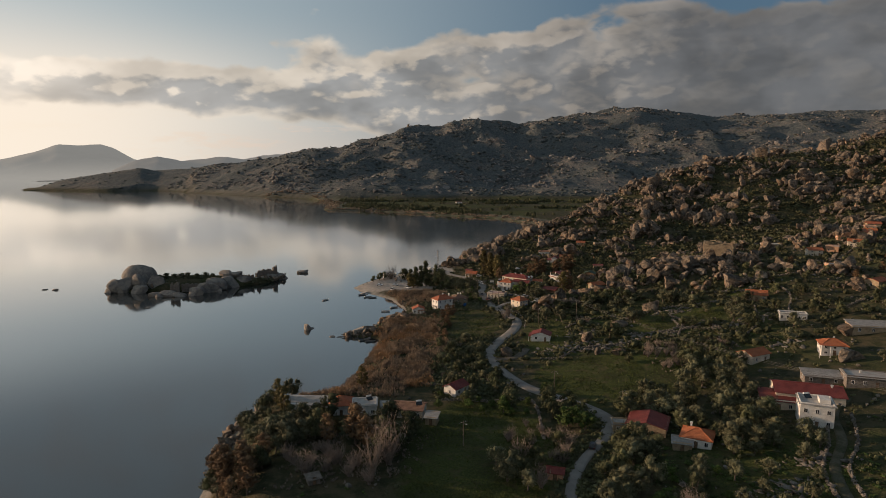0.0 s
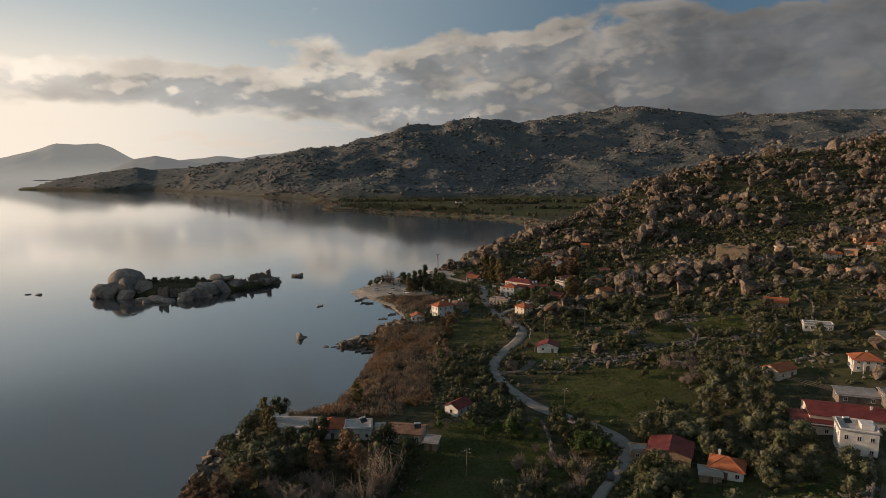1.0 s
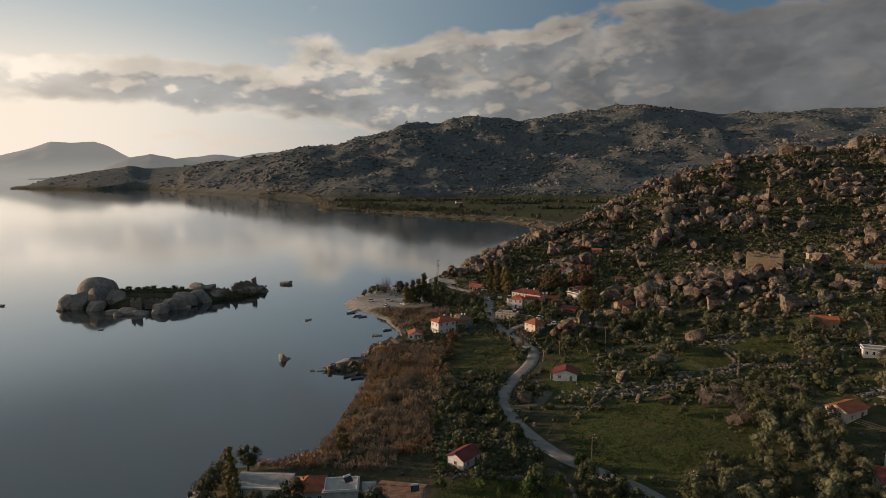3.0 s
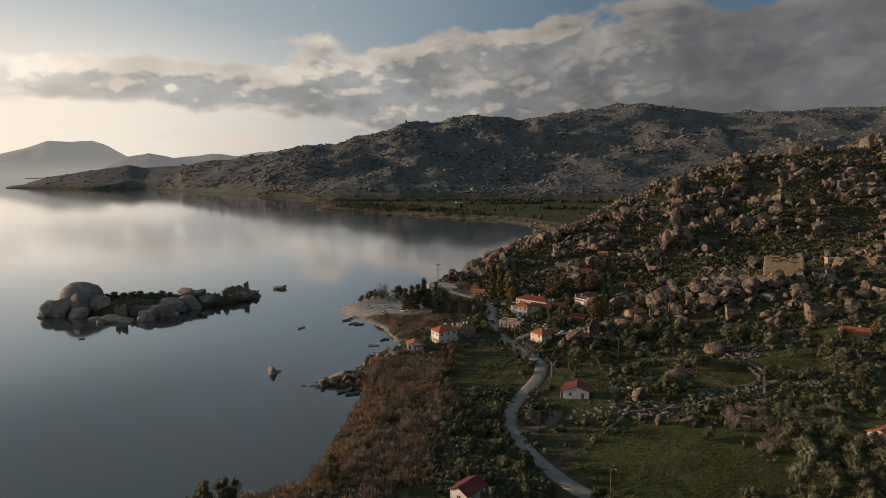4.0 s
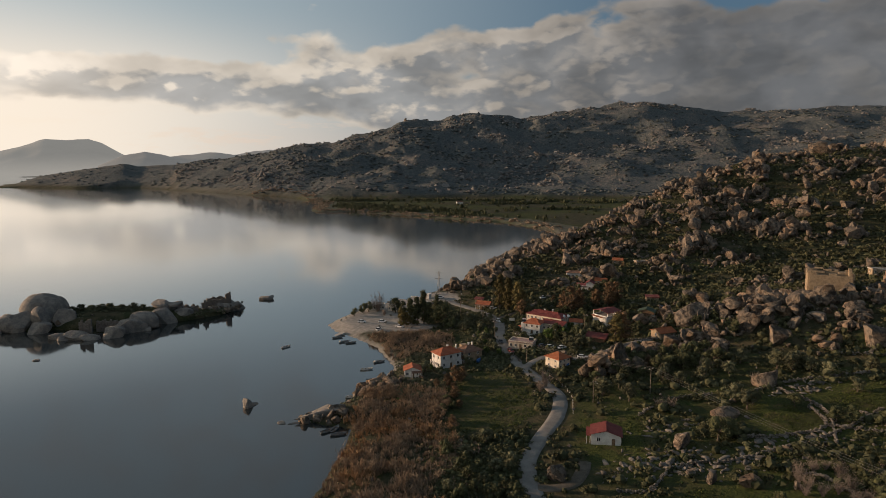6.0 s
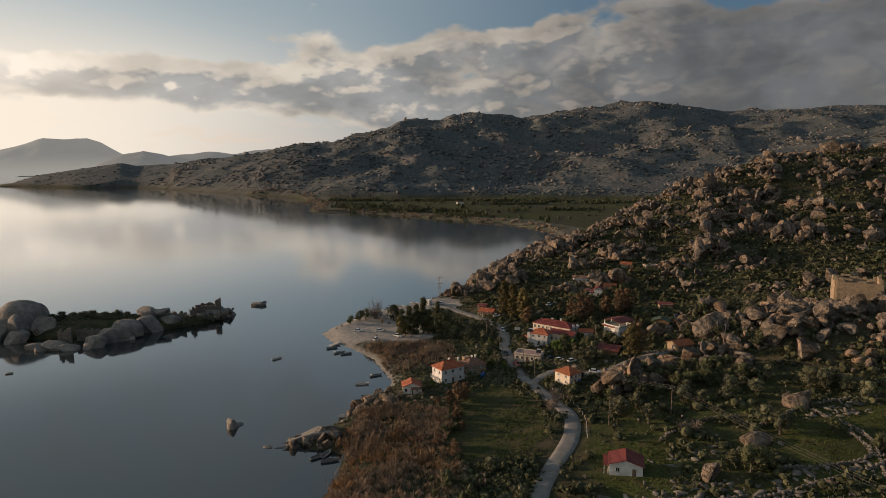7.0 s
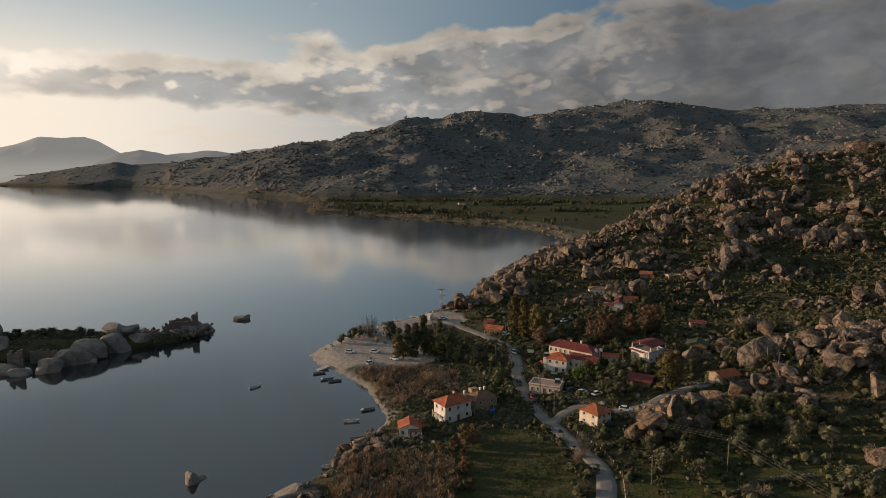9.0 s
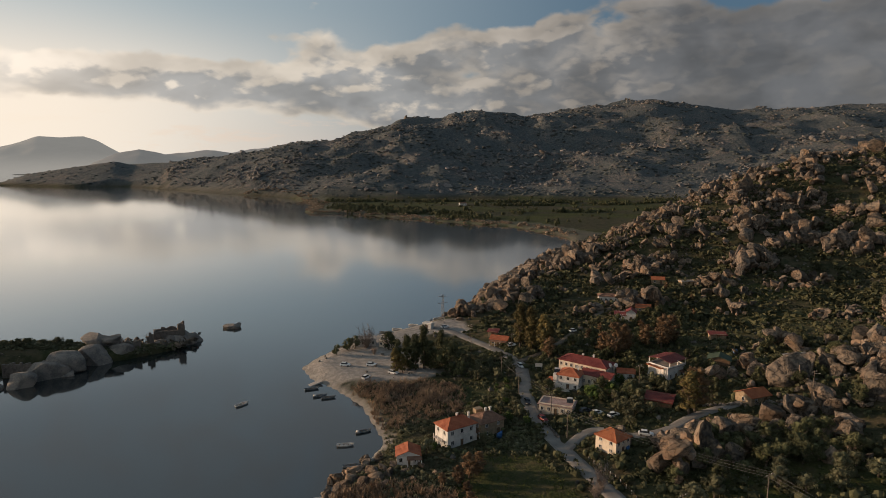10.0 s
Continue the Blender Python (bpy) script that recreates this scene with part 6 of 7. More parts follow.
tagged(new("meadow_grass", mesh_of("meadow_grass", v.reshape(-1, 3), np.arange(len(v) * 3).reshape(-1, 3), "grass")), "short green meadow grass in tufts", "grass", kind="stuff")

# island plants
xi = q.uniform(-192, -112, 900)
ti = (xi + 212) / 104
off = np.clip(q.normal(0, 0.5, 900), -0.95, 0.95)
yi = 432 + ti * 30 + 6 * np.sin(ti * 6.3) - 6 * (1 - ti) + off * np.interp(ti, [0, 0.3, 0.45, 0.7, 1], [15, 19, 15, 9, 5]) * 0.8
s = q.uniform(0.5, 1.6, 900)
zi = np.interp(ti, [0, 0.12, 0.25, 0.55, 0.8, 1], [2.8, 6.8, 7.0, 6.8, 5.0, 3.2]) * np.sqrt(1 - off**2) * np.sqrt(np.clip(1 - (2 * ti - 1) ** 2, 0.1, 1))
dx, dy = q.normal(0.05, 0.40, 340), q.normal(-0.15, 0.42, 340)
up = np.sqrt(np.clip(1 - dx**2 - dy**2, 0, 1))
top = (up > 0.55) & (up < 0.98)
xi, yi, zi = np.concatenate([xi, -200 + 10.6 * dx[top]]), np.concatenate([yi, 438 + 9.2 * dy[top]]), np.concatenate([zi, 5.0 + 10.3 * up[top]])
flat_ = np.concatenate([np.full(900, 0.75), np.full(top.sum(), 0.3)])
s = np.concatenate([s, q.uniform(0.7, 1.4, top.sum())])
tagged(scatter_mesh("island_scrub", bush_v, bush_f, np.column_stack([xi, yi, zi - 0.1]), np.stack([s, s, s * flat_], 1), q, "olive", False, 0.1), "grey-green scrub on the rocky island", "bushes", kind="stuff")
for x, y, k in ((-182, 441, 1.3), (-177, 442, 1.1), (-172.5, 443, 1.2), (-168, 443, 1.3), (-162, 444, 1.0), (-156.5, 445, 1.2), (-151, 444, 1.0), (-186, 440, 1.0)):
    ob = plant("olive", x, y, k * 0.9, 0.8, "round grey-green shrub on the island")
    ob.matrix_basis = Matrix.Translation((0, 0, 5.4)) @ ob.matrix_basis
ob = plant("bare", -133, 452, 1.0, 0.9, "leafless shrub on the island")
ob.matrix_basis = Matrix.Translation((0, 0, 4.0)) @ ob.matrix_basis
ob = plant("bare", -124, 458, 1.1, 1.0, "leafless shrub on the island")
ob.matrix_basis = Matrix.Translation((0, 0, 3.2)) @ ob.matrix_basis



# ---- houses ----
def roof_planes(kind, w, d, h, rise, over=0.45):
    """Outlines of the roof's slopes, for walls of w by d and height h, with eaves."""
    x, y, e = w / 2 + over, d / 2 + over, h - 0.12
    if kind == "hip":
        r = max(w - d, 0) / 2 if w >= d else 0
        s = max(d - w, 0) / 2 if d > w else 0
        a, b = (-r, -s, h + rise), (r, s, h + rise)
        if w >= d:
            return [[(-x, -y, e), (x, -y, e), b, a], [(x, y, e), (-x, y, e), a, b], [(-x, y, e), (-x, -y, e), a], [(x, -y, e), (x, y, e), b]]
        return [[(-x, -y, e), (x, -y, e), a], [(x, y, e), (-x, y, e), b], [(x, -y, e), (x, y, e), b, a], [(-x, y, e), (-x, -y, e), a, b]]
    if kind == "gable":
        return [[(-x, -y, e), (x, -y, e), (x, 0, h + rise), (-x, 0, h + rise)], [(x, y, e), (-x, y, e), (-x, 0, h + rise), (x, 0, h + rise)]]
    if kind == "gable_y":
        return [[(-x, y, e), (-x, -y, e), (0, -y, h + rise), (0, y, h + rise)], [(x, -y, e), (x, y, e), (0, y, h + rise), (0, -y, h + rise)]]
    if kind == "shed":
        return [[(-x, -y, e), (x, -y, e), (x, y, h + rise), (-x, y, h + rise)]]
    return [[(-x, -y, h + 0.16), (x, -y, h + 0.16), (x, y, h + 0.16), (-x, y, h + 0.16)]]


def wall_mesh(kind, w, d, h, rise):
    """Solid outer walls, with gables where the roof has them."""
    bm = bmesh.new()
    box(bm, -w / 2, w / 2, -d / 2, d / 2, -1.6, h)
    if kind in ("gable", "gable_y"):
        for s in (-1, 1):
            pts = [(s * w / 2, -d / 2, h), (s * w / 2, d / 2, h), (s * w / 2, 0, h + rise - 0.12)] if kind == "gable" else [(-w / 2, s * d / 2, h), (w / 2, s * d / 2, h), (0, s * d / 2, h + rise - 0.12)]
            inner = [(p[0] * (1 - 0.22 / (w / 2)) if kind == "gable" else p[0], p[1] if kind == "gable" else p[1] * (1 - 0.22 / (d / 2)), p[2]) for p in pts]
            a, b = [bm.verts.new(p) for p in pts], [bm.verts.new(p) for p in inner]
            bm.faces.new(a), bm.faces.new(b[::-1])
            for i in range(3):
                bm.faces.new((a[i], b[i], b[(i + 1) % 3], a[(i + 1) % 3]))
    if kind == "shed":
        lo = [(-w / 2, d / 2 - 0.25, h), (w / 2, d / 2 - 0.25, h), (w / 2, d / 2, h), (-w / 2, d / 2, h)]
        top = [bm.verts.new((p[0], p[1], h + rise * 0.92)) for p in lo]
        low = [bm.verts.new(p) for p in lo]
        bm.faces.new(top)
        for i in range(4):
            bm.faces.new((low[i], low[(i + 1) % 4], top[(i + 1) % 4], top[i]))
    bmesh.ops.recalc_face_normals(bm, faces=bm.faces)
    return bm


def window(root, x, y, z, turn, w=1.0, h=1.2, door=False, frame_mat="frame"):
    """A window or door in a wall: outer frame, sash bar, pane and sill."""
    m = pose(x, y, z, 0, 0, turn)
    bm = bmesh.new()
    t = 0.08
    box(bm, -w / 2, w / 2, -0.06, 0.05, -h / 2, -h / 2 + t), box(bm, -w / 2, w / 2, -0.06, 0.05, h / 2 - t, h / 2)
    box(bm, -w / 2, -w / 2 + t, -0.06, 0.05, -h / 2 + t, h / 2 - t), box(bm, w / 2 - t, w / 2, -0.06, 0.05, -h / 2 + t, h / 2 - t)
    if not door:
        box(bm, -0.03, 0.03, -0.05, 0.05, -h / 2 + t, h / 2 - t)
    f = part("door" if door else "window", bm, "dark_wood" if door else frame_mat, root)
    f.matrix_local = m
    p = part("panel" if door else "pane", boxed(-w / 2 + t, w / 2 - t, -0.02, 0.03, -h / 2 + t, h / 2 - t), "wood" if door else "glass", f)
    if not door:
        part("sill", boxed(-w / 2 - 0.08, w / 2 + 0.08, -0.16, 0.0, -h / 2 - 0.07, -h / 2), "concrete", f)
    return f


def chimney(root, x, y, z0, z1, mat="plaster"):
    bm = boxed(-0.24, 0.24, -0.24, 0.24, z0, z1)
    box(bm, -0.36, 0.36, -0.36, 0.36, z1, z1 + 0.1)
    for sx in (-0.22, 0.22):
        box(bm, sx - 0.06, sx + 0.06, -0.22, 0.22, z1 + 0.1, z1 + 0.32)
    box(bm, -0.36, 0.36, -0.36, 0.36, z1 + 0.32, z1 + 0.4)
    ob = part("chimney", bm, mat, root)
    ob.location = (x, y, 0)
    return ob


def house(label, x, y, turn, w, d, h, kind="hip", rise=1.5, roof="tile", wall="plaster", storeys=1, bays=(3, 2), name="house", chimneys=((0.2, 0.1),), z=None, category="house", sides=(0, 1, 2, 3), group=""):
    """A house with walls, roof slopes, ridge, windows, a door and chimneys. x, y: its middle; turn: of its long side."""
    corners = [Matrix.Rotation(radians(turn), 2) @ Vector((sx * w / 2, sy * d / 2)) for sx in (-1, 1) for sy in (-1, 1)]
    base = (min(land(x + c.x, y + c.y) for c in corners) + land(x, y)) / 2 if z is None else z
    root = thing(name, label, category, x, y, base, turn, group)
    part("wall", wall_mesh(kind, w, d, h, rise), wall, root)
    for plane in roof_planes(kind, w, d, h, rise):
        bm = prism(bmesh.new(), plane, 0.16)
        bmesh.ops.recalc_face_normals(bm, faces=bm.faces)
        part("roof", bm, roof, root)
    # ridge and hip caps
    tops = sorted({tuple(p) for pl in roof_planes(kind, w, d, h, rise) for p in pl if p[2] > h + 0.3})
    if kind in ("hip", "gable", "gable_y"):
        bm = bmesh.new()
        if len(tops) == 2 and (Vector(tops[0]) - Vector(tops[1])).length > 0.3:
            tube(bm, tops[0], tops[1], 0.13, 0.13, 6)
        if kind == "hip":
            for pl in roof_planes(kind, w, d, h, rise):
                hi, lo = [p for p in pl if p[2] > h + 0.3], [p for p in pl if p[2] <= h + 0.3]
                tube(bm, hi[-1] if len(hi) > 1 else hi[0], lo[0], 0.11, 0.11, 6)
        if len(bm.verts):
            part("ridge_tiles", bm, roof, root)
        else:
            bm.free()
    if kind == "flat":
        for s, (a0, a1, b0, b1) in enumerate(((-w / 2, w / 2, -d / 2, -d / 2 + 0.2), (-w / 2, w / 2, d / 2 - 0.2, d / 2), (-w / 2, -w / 2 + 0.2, -d / 2 + 0.2, d / 2 - 0.2), (w / 2 - 0.2, w / 2, -d / 2 + 0.2, d / 2 - 0.2))):
            part("parapet", boxed(a0, a1, b0, b1, h + 0.16, h + 0.5), wall, root)
    # openings
    step = h / storeys
    for s in range(storeys):
        mid = s * step + min(1.55, step * 0.55)
        for side, (length, n) in enumerate(((w, bays[0]), (d, bays[1]), (w, bays[0]), (d, bays[1]))):
            if side not in sides:
                continue
            for k in range(n):
                u = (k + 0.5) / n * length - length / 2
                if side in (0, 2):
                    px, py, tn = (u if side == 0 else -u), (-d / 2 if side == 0 else d / 2), 0 if side == 0 else 180
                else:
                    px, py, tn = (w / 2 if side == 1 else -w / 2), (u if side == 1 else -u), 90 if side == 1 else -90
                if s == 0 and side == 0 and k == n // 2:
                    window(root, px, py, 1.02, tn, 0.95, 2.05, True)
                else:
                    window(root, px, py, mid, tn, 1.0, min(1.25, step * 0.42))
    for cx, cy in chimneys:
        chimney(root, cx * w, cy * d, h - 0.2, h + rise + 0.1)
    return root


def veranda(root, x0, x1, y0, y1, z, posts, mat="tile_brown", thick=0.12, post_mat="frame", slope=0.25):
    """A roof on posts in front of a wall."""
    bm = prism(bmesh.new(), [(x0, y0, z - slope), (x1, y0, z - slope), (x1, y1, z), (x0, y1, z)], thick)
    bmesh.ops.recalc_face_normals(bm, faces=bm.faces)
    part("veranda_roof", bm, mat, root)
    for k in range(posts):
        x = x0 + 0.2 + (x1 - x0 - 0.4) * k / max(posts - 1, 1)
        part("post", boxed(x - 0.1, x + 0.1, y0 + 0.15, y0 + 0.35, -1.0, z - slope - thick), post_mat, root)


def solar_heater(root, x, y, z, turn=0):
    """A tilted collector with a tank on a steel stand."""
    bm = bmesh.new()
    for sx in (-0.9, 0.9):
        tube(bm, (sx, 0.5, 0), (sx, 0.5, 1.1), 0.04, 0.04, 4), tube(bm, (sx, -0.6, 0), (sx, -0.6, 0.2), 0.04, 0.04, 4)
    stand = part("heater_stand", bm, "steel", root)
    stand.matrix_local = pose(x, y, z, 0, 0, turn)
    bm = prism(bmesh.new(), [(-1, -0.7, 0.22), (1, -0.7, 0.22), (1, 0.4, 1.0), (-1, 0.4, 1.0)], 0.08)
    bmesh.ops.recalc_face_normals(bm, faces=bm.faces)
    part("collector", bm, "glass", stand)
    bm = tube(bmesh.new(), (-0.85, 0.6, 1.2), (0.85, 0.6, 1.2), 0.28, 0.28, 10)
    part("tank", bm, "frame", stand)


# the white house by the reed bed, with its older wing
h = house("two-storey white house with an orange-red hipped tile roof", 8.6, 355.6, 32, 10, 6.5, 5.9, "hip", 1.9, "tile", "plaster", 2, (3, 2), chimneys=((0.1, 0.12), (0.42, -0.1)))
veranda(h, 4.9, 7.6, -3.6, -0.4, 3.0, 3, "tile_brown")
part("balcony", boxed(-6.2, -5.0, -1.8, 2.6, 1.9, 2.15), "concrete", h)
for yy in (-1.7, 0.4, 2.5):
    part("balcony_post", boxed(-6.15, -6.0, yy - 0.07, yy + 0.07, -1, 3.1), "frame", h)
house("old brown-roofed stone house joined behind a white one", 18.0, 361.0, 30, 8.5, 7, 4.6, "hip", 1.7, "tile_brown", "masonry", 2, (2, 2), chimneys=((0.1, 0.2), (0.3, 0.2)))
bm = boxed(-1.3, 1.3, -1.1, 1.1, -1, 4.6)
tagged(part("stone_tower", bm, "masonry"), "ruined square stone tower behind the white house", "ruin").matrix_world = pose(16.2, 367.5, land(16.2, 367.5), 0, 0, 25)
h = house("small cottage with a red tile roof on shore rocks", -5.0, 343.6, 4, 6.2, 5.2, 3.0, "gable_y", 1.3, "tile", "plaster", 1, (3, 2), name="cottage", chimneys=())
veranda(h, -0.5, 3.6, -4.4, -2.4, 2.6, 4, "tile_brown")
# by the lane
h = house("cream house with an orange hipped tile roof beside the lane", 51.0, 342.0, 36, 6.2, 6.8, 4.3, "hip", 1.7, "tile_orange", "cream", 2, (3, 2), chimneys=())
part("terrace", boxed(-3.4, 3.4, -5.2, -3.5, -1.2, 0.1), "concrete", h)
h = house("small white house with a dark red gabled sheet roof", 51.8, 279.0, -16, 8.2, 6.4, 3.1, "gable_y", 1.35, "tile_red", "plaster", 1, (2, 2), chimneys=())
veranda(h, -5.6, -4.2, -2.8, 2.8, 2.5, 2, "tile_red")
# white house with a pool
h = house("white house with a roof terrace below a red canopy roof", 82.8, 387.5, 33, 9.0, 8.0, 4.4, "flat", 0.3, "concrete", "plaster", 1, (3, 2), chimneys=())
bm = bmesh.new()
for pl in ([(-4.0, -4.4, 6.4), (5.4, -4.4, 6.4), (5.4, 0.2, 7.3), (-4.0, 0.2, 7.3)], [(5.4, 4.6, 6.4), (-4.0, 4.6, 6.4), (-4.0, 0.2, 7.3), (5.4, 0.2, 7.3)]):
    prism(bm, pl, 0.14)
bmesh.ops.recalc_face_normals(bm, faces=bm.faces)
part("canopy_roof", bm, "tile_red", h)
for px, py in ((-3.7, -4.0), (0.6, -4.0), (4.9, -4.0), (-3.7, 4.2), (0.6, 4.2), (4.9, 4.2)):
    part("post", boxed(px - 0.12, px + 0.12, py - 0.12, py + 0.12, 4.5, 6.5), "frame", h)
veranda(h, 1.0, 5.2, -6.4, -4.1, 2.9, 3, "tile_brown")
veranda(h, -6.4, -4.6, -2.5, 3.5, 4.6, 3, "tile_orange")
part("terrace_paving", boxed(-8.5, 3.0, -8.6, -4.1, -0.9, -0.12), "cream", h)
part("pool_basin", boxed(-9.6, -5.2, -6.2, -1.8, -0.9, -0.02), "concrete", h)
part("pool_water", boxed(-9.3, -5.5, -5.9, -2.1, -0.1, 0.02), "pool", h)
# restaurant
h = house("long restaurant hall with a red hipped roof and a window band", 57.5, 396.5, -40, 18, 7.6, 6.2, "hip", 1.5, "tile_red", "cream", 2, (9, 2), chimneys=((-0.1, 0.1), (0.1, 0.25)), category="building", name="restaurant")
house("low restaurant wing with a dark red sheet roof", 59.5, 387.6, -38, 10.5, 6.0, 4.0, "gable", 1.0, "tile_red", "cream", 1, (5, 2), chimneys=(), category="building", name="restaurant_wing")
h = house("restaurant front house with a red tile roof and white stairs", 50.0, 388.5, -30, 7.5, 6.5, 5.2, "hip", 1.7, "tile", "plaster", 2, (3, 2), chimneys=((0.3, 0.2),))
bm = boxed(-5.2, -3.8, -3.4, 1.0, -1.2, 5.0)
part("stair_tower", bm, "plaster", h)
solar_heater(h, -4.4, -1.4, 5.0, 20)
for k in range(6):
    part("step", boxed(-4.0 + 0.9 * k, -3.1 + 0.9 * k, -5.0, -3.6, -1.4, 2.6 - 0.5 * k), "plaster", h)
veranda(h, -7.2, -4.9, -4.6, -1.0, 3.1, 3, "tile")
house("small brick outbuilding with an orange tile roof", 69.5, 389.5, -14, 5.5, 4.0, 2.8, "gable", 0.9, "tile", "plaster", 1, (2, 1), chimneys=(), name="outbuilding")
h = house("low roadside building with a pinkish screed flat roof", 41.8, 370.8, -24, 10.5, 6.2, 2.9, "flat", 0.3, "pinkish", "cream", 1, (5, 2), chimneys=(), category="building", name="roadside_building")
solar_heater(h, 3.8, 0.6, 3.2, 10)
veranda(h, -5.6, 0.4, 3.2, 5.0, 2.8, 4, "tile_red")
house("open red-roofed car shelter beside the lane", 72.6, 366.0, -30, 8, 5, 2.2, "shed", 0.9, "tile_red", "wood", 1, (0, 0), chimneys=(), name="shed", category="shed")
# along the road end
h = house("small cafe with a terracotta roof and open porch", 32.5, 447.0, -24, 7.5, 5.0, 3.0, "gable", 1.1, "tile", "masonry", 1, (3, 1), chimneys=(), name="cafe", category="building")
veranda(h, -3.8, 3.8, -4.6, -2.4, 2.7, 4, "tile_brown")
house("small hut with a dark red roof above the cafe", 31.0, 460.5, -20, 4.5, 3.2, 2.5, "shed", 0.6, "tile_red", "masonry", 1, (1, 1), chimneys=(), name="hut", category="hut")
house("low white lakeside building with a flat roof", -27.0, 453.8, 8, 9, 5, 2.9, "flat", 0.2, "concrete", "plaster", 1, (4, 1), chimneys=(), category="building", name="lakeside_building")
house("low cream lakeside building with a flat roof", -16.6, 451.0, -32, 6.5, 4.6, 2.9, "flat", 0.2, "concrete", "cream", 1, (3, 1), chimneys=(), category="building", name="lakeside_building")
house("white box-shaped kiosk on the quay", 1.2, 481.5, -30, 4.6, 2.8, 2.6, "flat", 0.1, "plaster", "plaster", 1, (1, 0), chimneys=(), category="kiosk", name="kiosk")
# up the slope behind
house("low house with an orange tile roof among boulders", 98.5, 359.5, 20, 7.5, 6.0, 2.8, "gable", 1.3, "tile_orange", "masonry", 1, (2, 1), chimneys=())
house("wooden cabin with a green sheet roof", 102.2, 389.5, -28, 7.0, 5.4, 2.9, "gable_y", 1.2, "green_sheet", "wood", 1, (1, 1), chimneys=(), name="cabin", category="cabin")
house("white bungalow with a faded brown flat roof", 94.2, 497.5, -8, 9.5, 5.5, 3.4, "hip", 0.9, "tile_brown", "plaster", 1, (4, 2), chimneys=())
house("narrow white gabled house with a red roof", 95.0, 462.5, -20, 4.2, 5.0, 4.2, "gable_y", 1.4, "tile_red", "plaster", 1, (1, 1), chimneys=())
house("low red-roofed wing beside a white gabled house", 90.6, 464.0, -20, 5.0, 4.2, 3.0, "shed", 0.7, "tile_red", "plaster", 1, (2, 1), chimneys=(), name="house_wing")
house("small house with an orange roof among trees", 104.5, 474, -15, 6.5, 4.6, 2.8, "gable", 1.0, "tile_orange", "masonry", 1, (2, 1), chimneys=())
house("small orange-roofed house high on the slope", 128, 519, -18, 6.5, 5.0, 2.6, "gable", 1.1, "tile_orange", "masonry", 1, (2, 1), chimneys=())
house("low hut with a pale flat roof on the slope", 141, 511, 6, 8.0, 4.0, 2.2, "flat", 0.2, "concrete", "masonry", 1, (1, 0), chimneys=(), name="hut", category="hut")
house("small shed with a red sheet roof against boulders", 116, 421, -10, 6.0, 3.6, 2.4, "shed", 0.5, "tile_red", "masonry", 1, (1, 0), chimneys=(), name="shed", category="shed")
house("low sheet-roofed shed below the outcrop", 122.5, 377, 12, 8, 4, 2.3, "shed", 0.6, "sheet", "masonry", 1, (1, 0), chimneys=(), name="shed", category="shed")
# shore houses in the foreground
house("white house with a red hipped tile roof near the shore", -28.2, 198.0, 6, 7.2, 6.8, 3.6, "hip", 2.0, "tile", "plaster", 1, (3, 2), chimneys=())
h = house("long shed with a pale grey sheet roof near the shore", -40.0, 200.5, -6, 13.0, 6.0, 2.7, "shed", 0.7, "sheet", "plaster", 1, (3, 1), chimneys=(), name="shed", category="shed")
h = house("white flat-roofed house with a roof terrace", -20.6, 197.0, 4, 7.8, 6.4, 3.7, "flat", 0.2, "concrete", "plaster", 1, (3, 2), chimneys=())
solar_heater(h, 1.6, 1.2, 3.9, 30)
h = house("low house with weathered tiles and a patched roof", -6.4, 195.4, -12, 10.5, 7.0, 3.3, "gable", 1.0, "tile_brown", "cream", 1, (4, 2), chimneys=())
solar_heater(h, 3.8, -1.0, 4.0, 20)
house("small unplastered stone annex", 1.2, 188.8, -14, 3.6, 4.0, 2.6, "shed", 0.5, "sheet", "masonry", 1, (1, 0), chimneys=(), name="annex", category="shed")
house("small yellow plastered annex between houses", -14.0, 197.6, 4, 2.6, 3.4, 2.7, "shed", 0.5, "sheet", "cream", 1, (1, 0), chimneys=(), name="annex", category="shed")
house("white cottage with a dark red gabled roof beside the meadow wall", 10.0, 215.6, 48, 7.2, 5.4, 3.0, "gable", 1.4, "tile_red", "plaster", 1, (2, 1), chimneys=(), name="cottage")
# by the lower road
h = house("barn with a wide dark red sheet roof", 65.6, 178.6, -26, 11.0, 10.0, 3.3, "gable_y", 1.3, "tile_red", "masonry", 1, (2, 1), chimneys=(), name="barn", category="barn")
house("flat-roofed concrete annex beside the barn", 58.6, 180.6, -10, 6.0, 4.2, 2.6, "flat", 0.2, "sheet", "masonry", 1, (2, 1), chimneys=(), name="annex", category="shed")
h = house("low house with an orange and red hipped roof", 75.6, 167.2, -30, 8.0, 7.2, 3.0, "hip", 1.7, "tile_orange", "plaster", 1, (3, 2), chimneys=((-0.25, 0.3),))
house("grey sheet-roofed annex of a low house", 70.4, 165.0, -20, 5.0, 4.0, 2.3, "shed", 0.4, "sheet", "masonry", 1, (1, 0), chimneys=(), name="annex", category="shed")
house("tiny brick hut with a red roof behind the road hedge", 32.5, 152.0, -20, 4.0, 3.2, 2.3, "gable", 0.8, "tile_red", "block", 1, (1, 1), chimneys=(), name="hut", category="hut")
house("little pale stone shed between bare shrubs", -29.0, 150.5, 25, 3.0, 2.4, 1.7, "shed", 0.4, "old_stone", "old_stone", 1, (1, 0), chimneys=(), name="shed", category="shed")
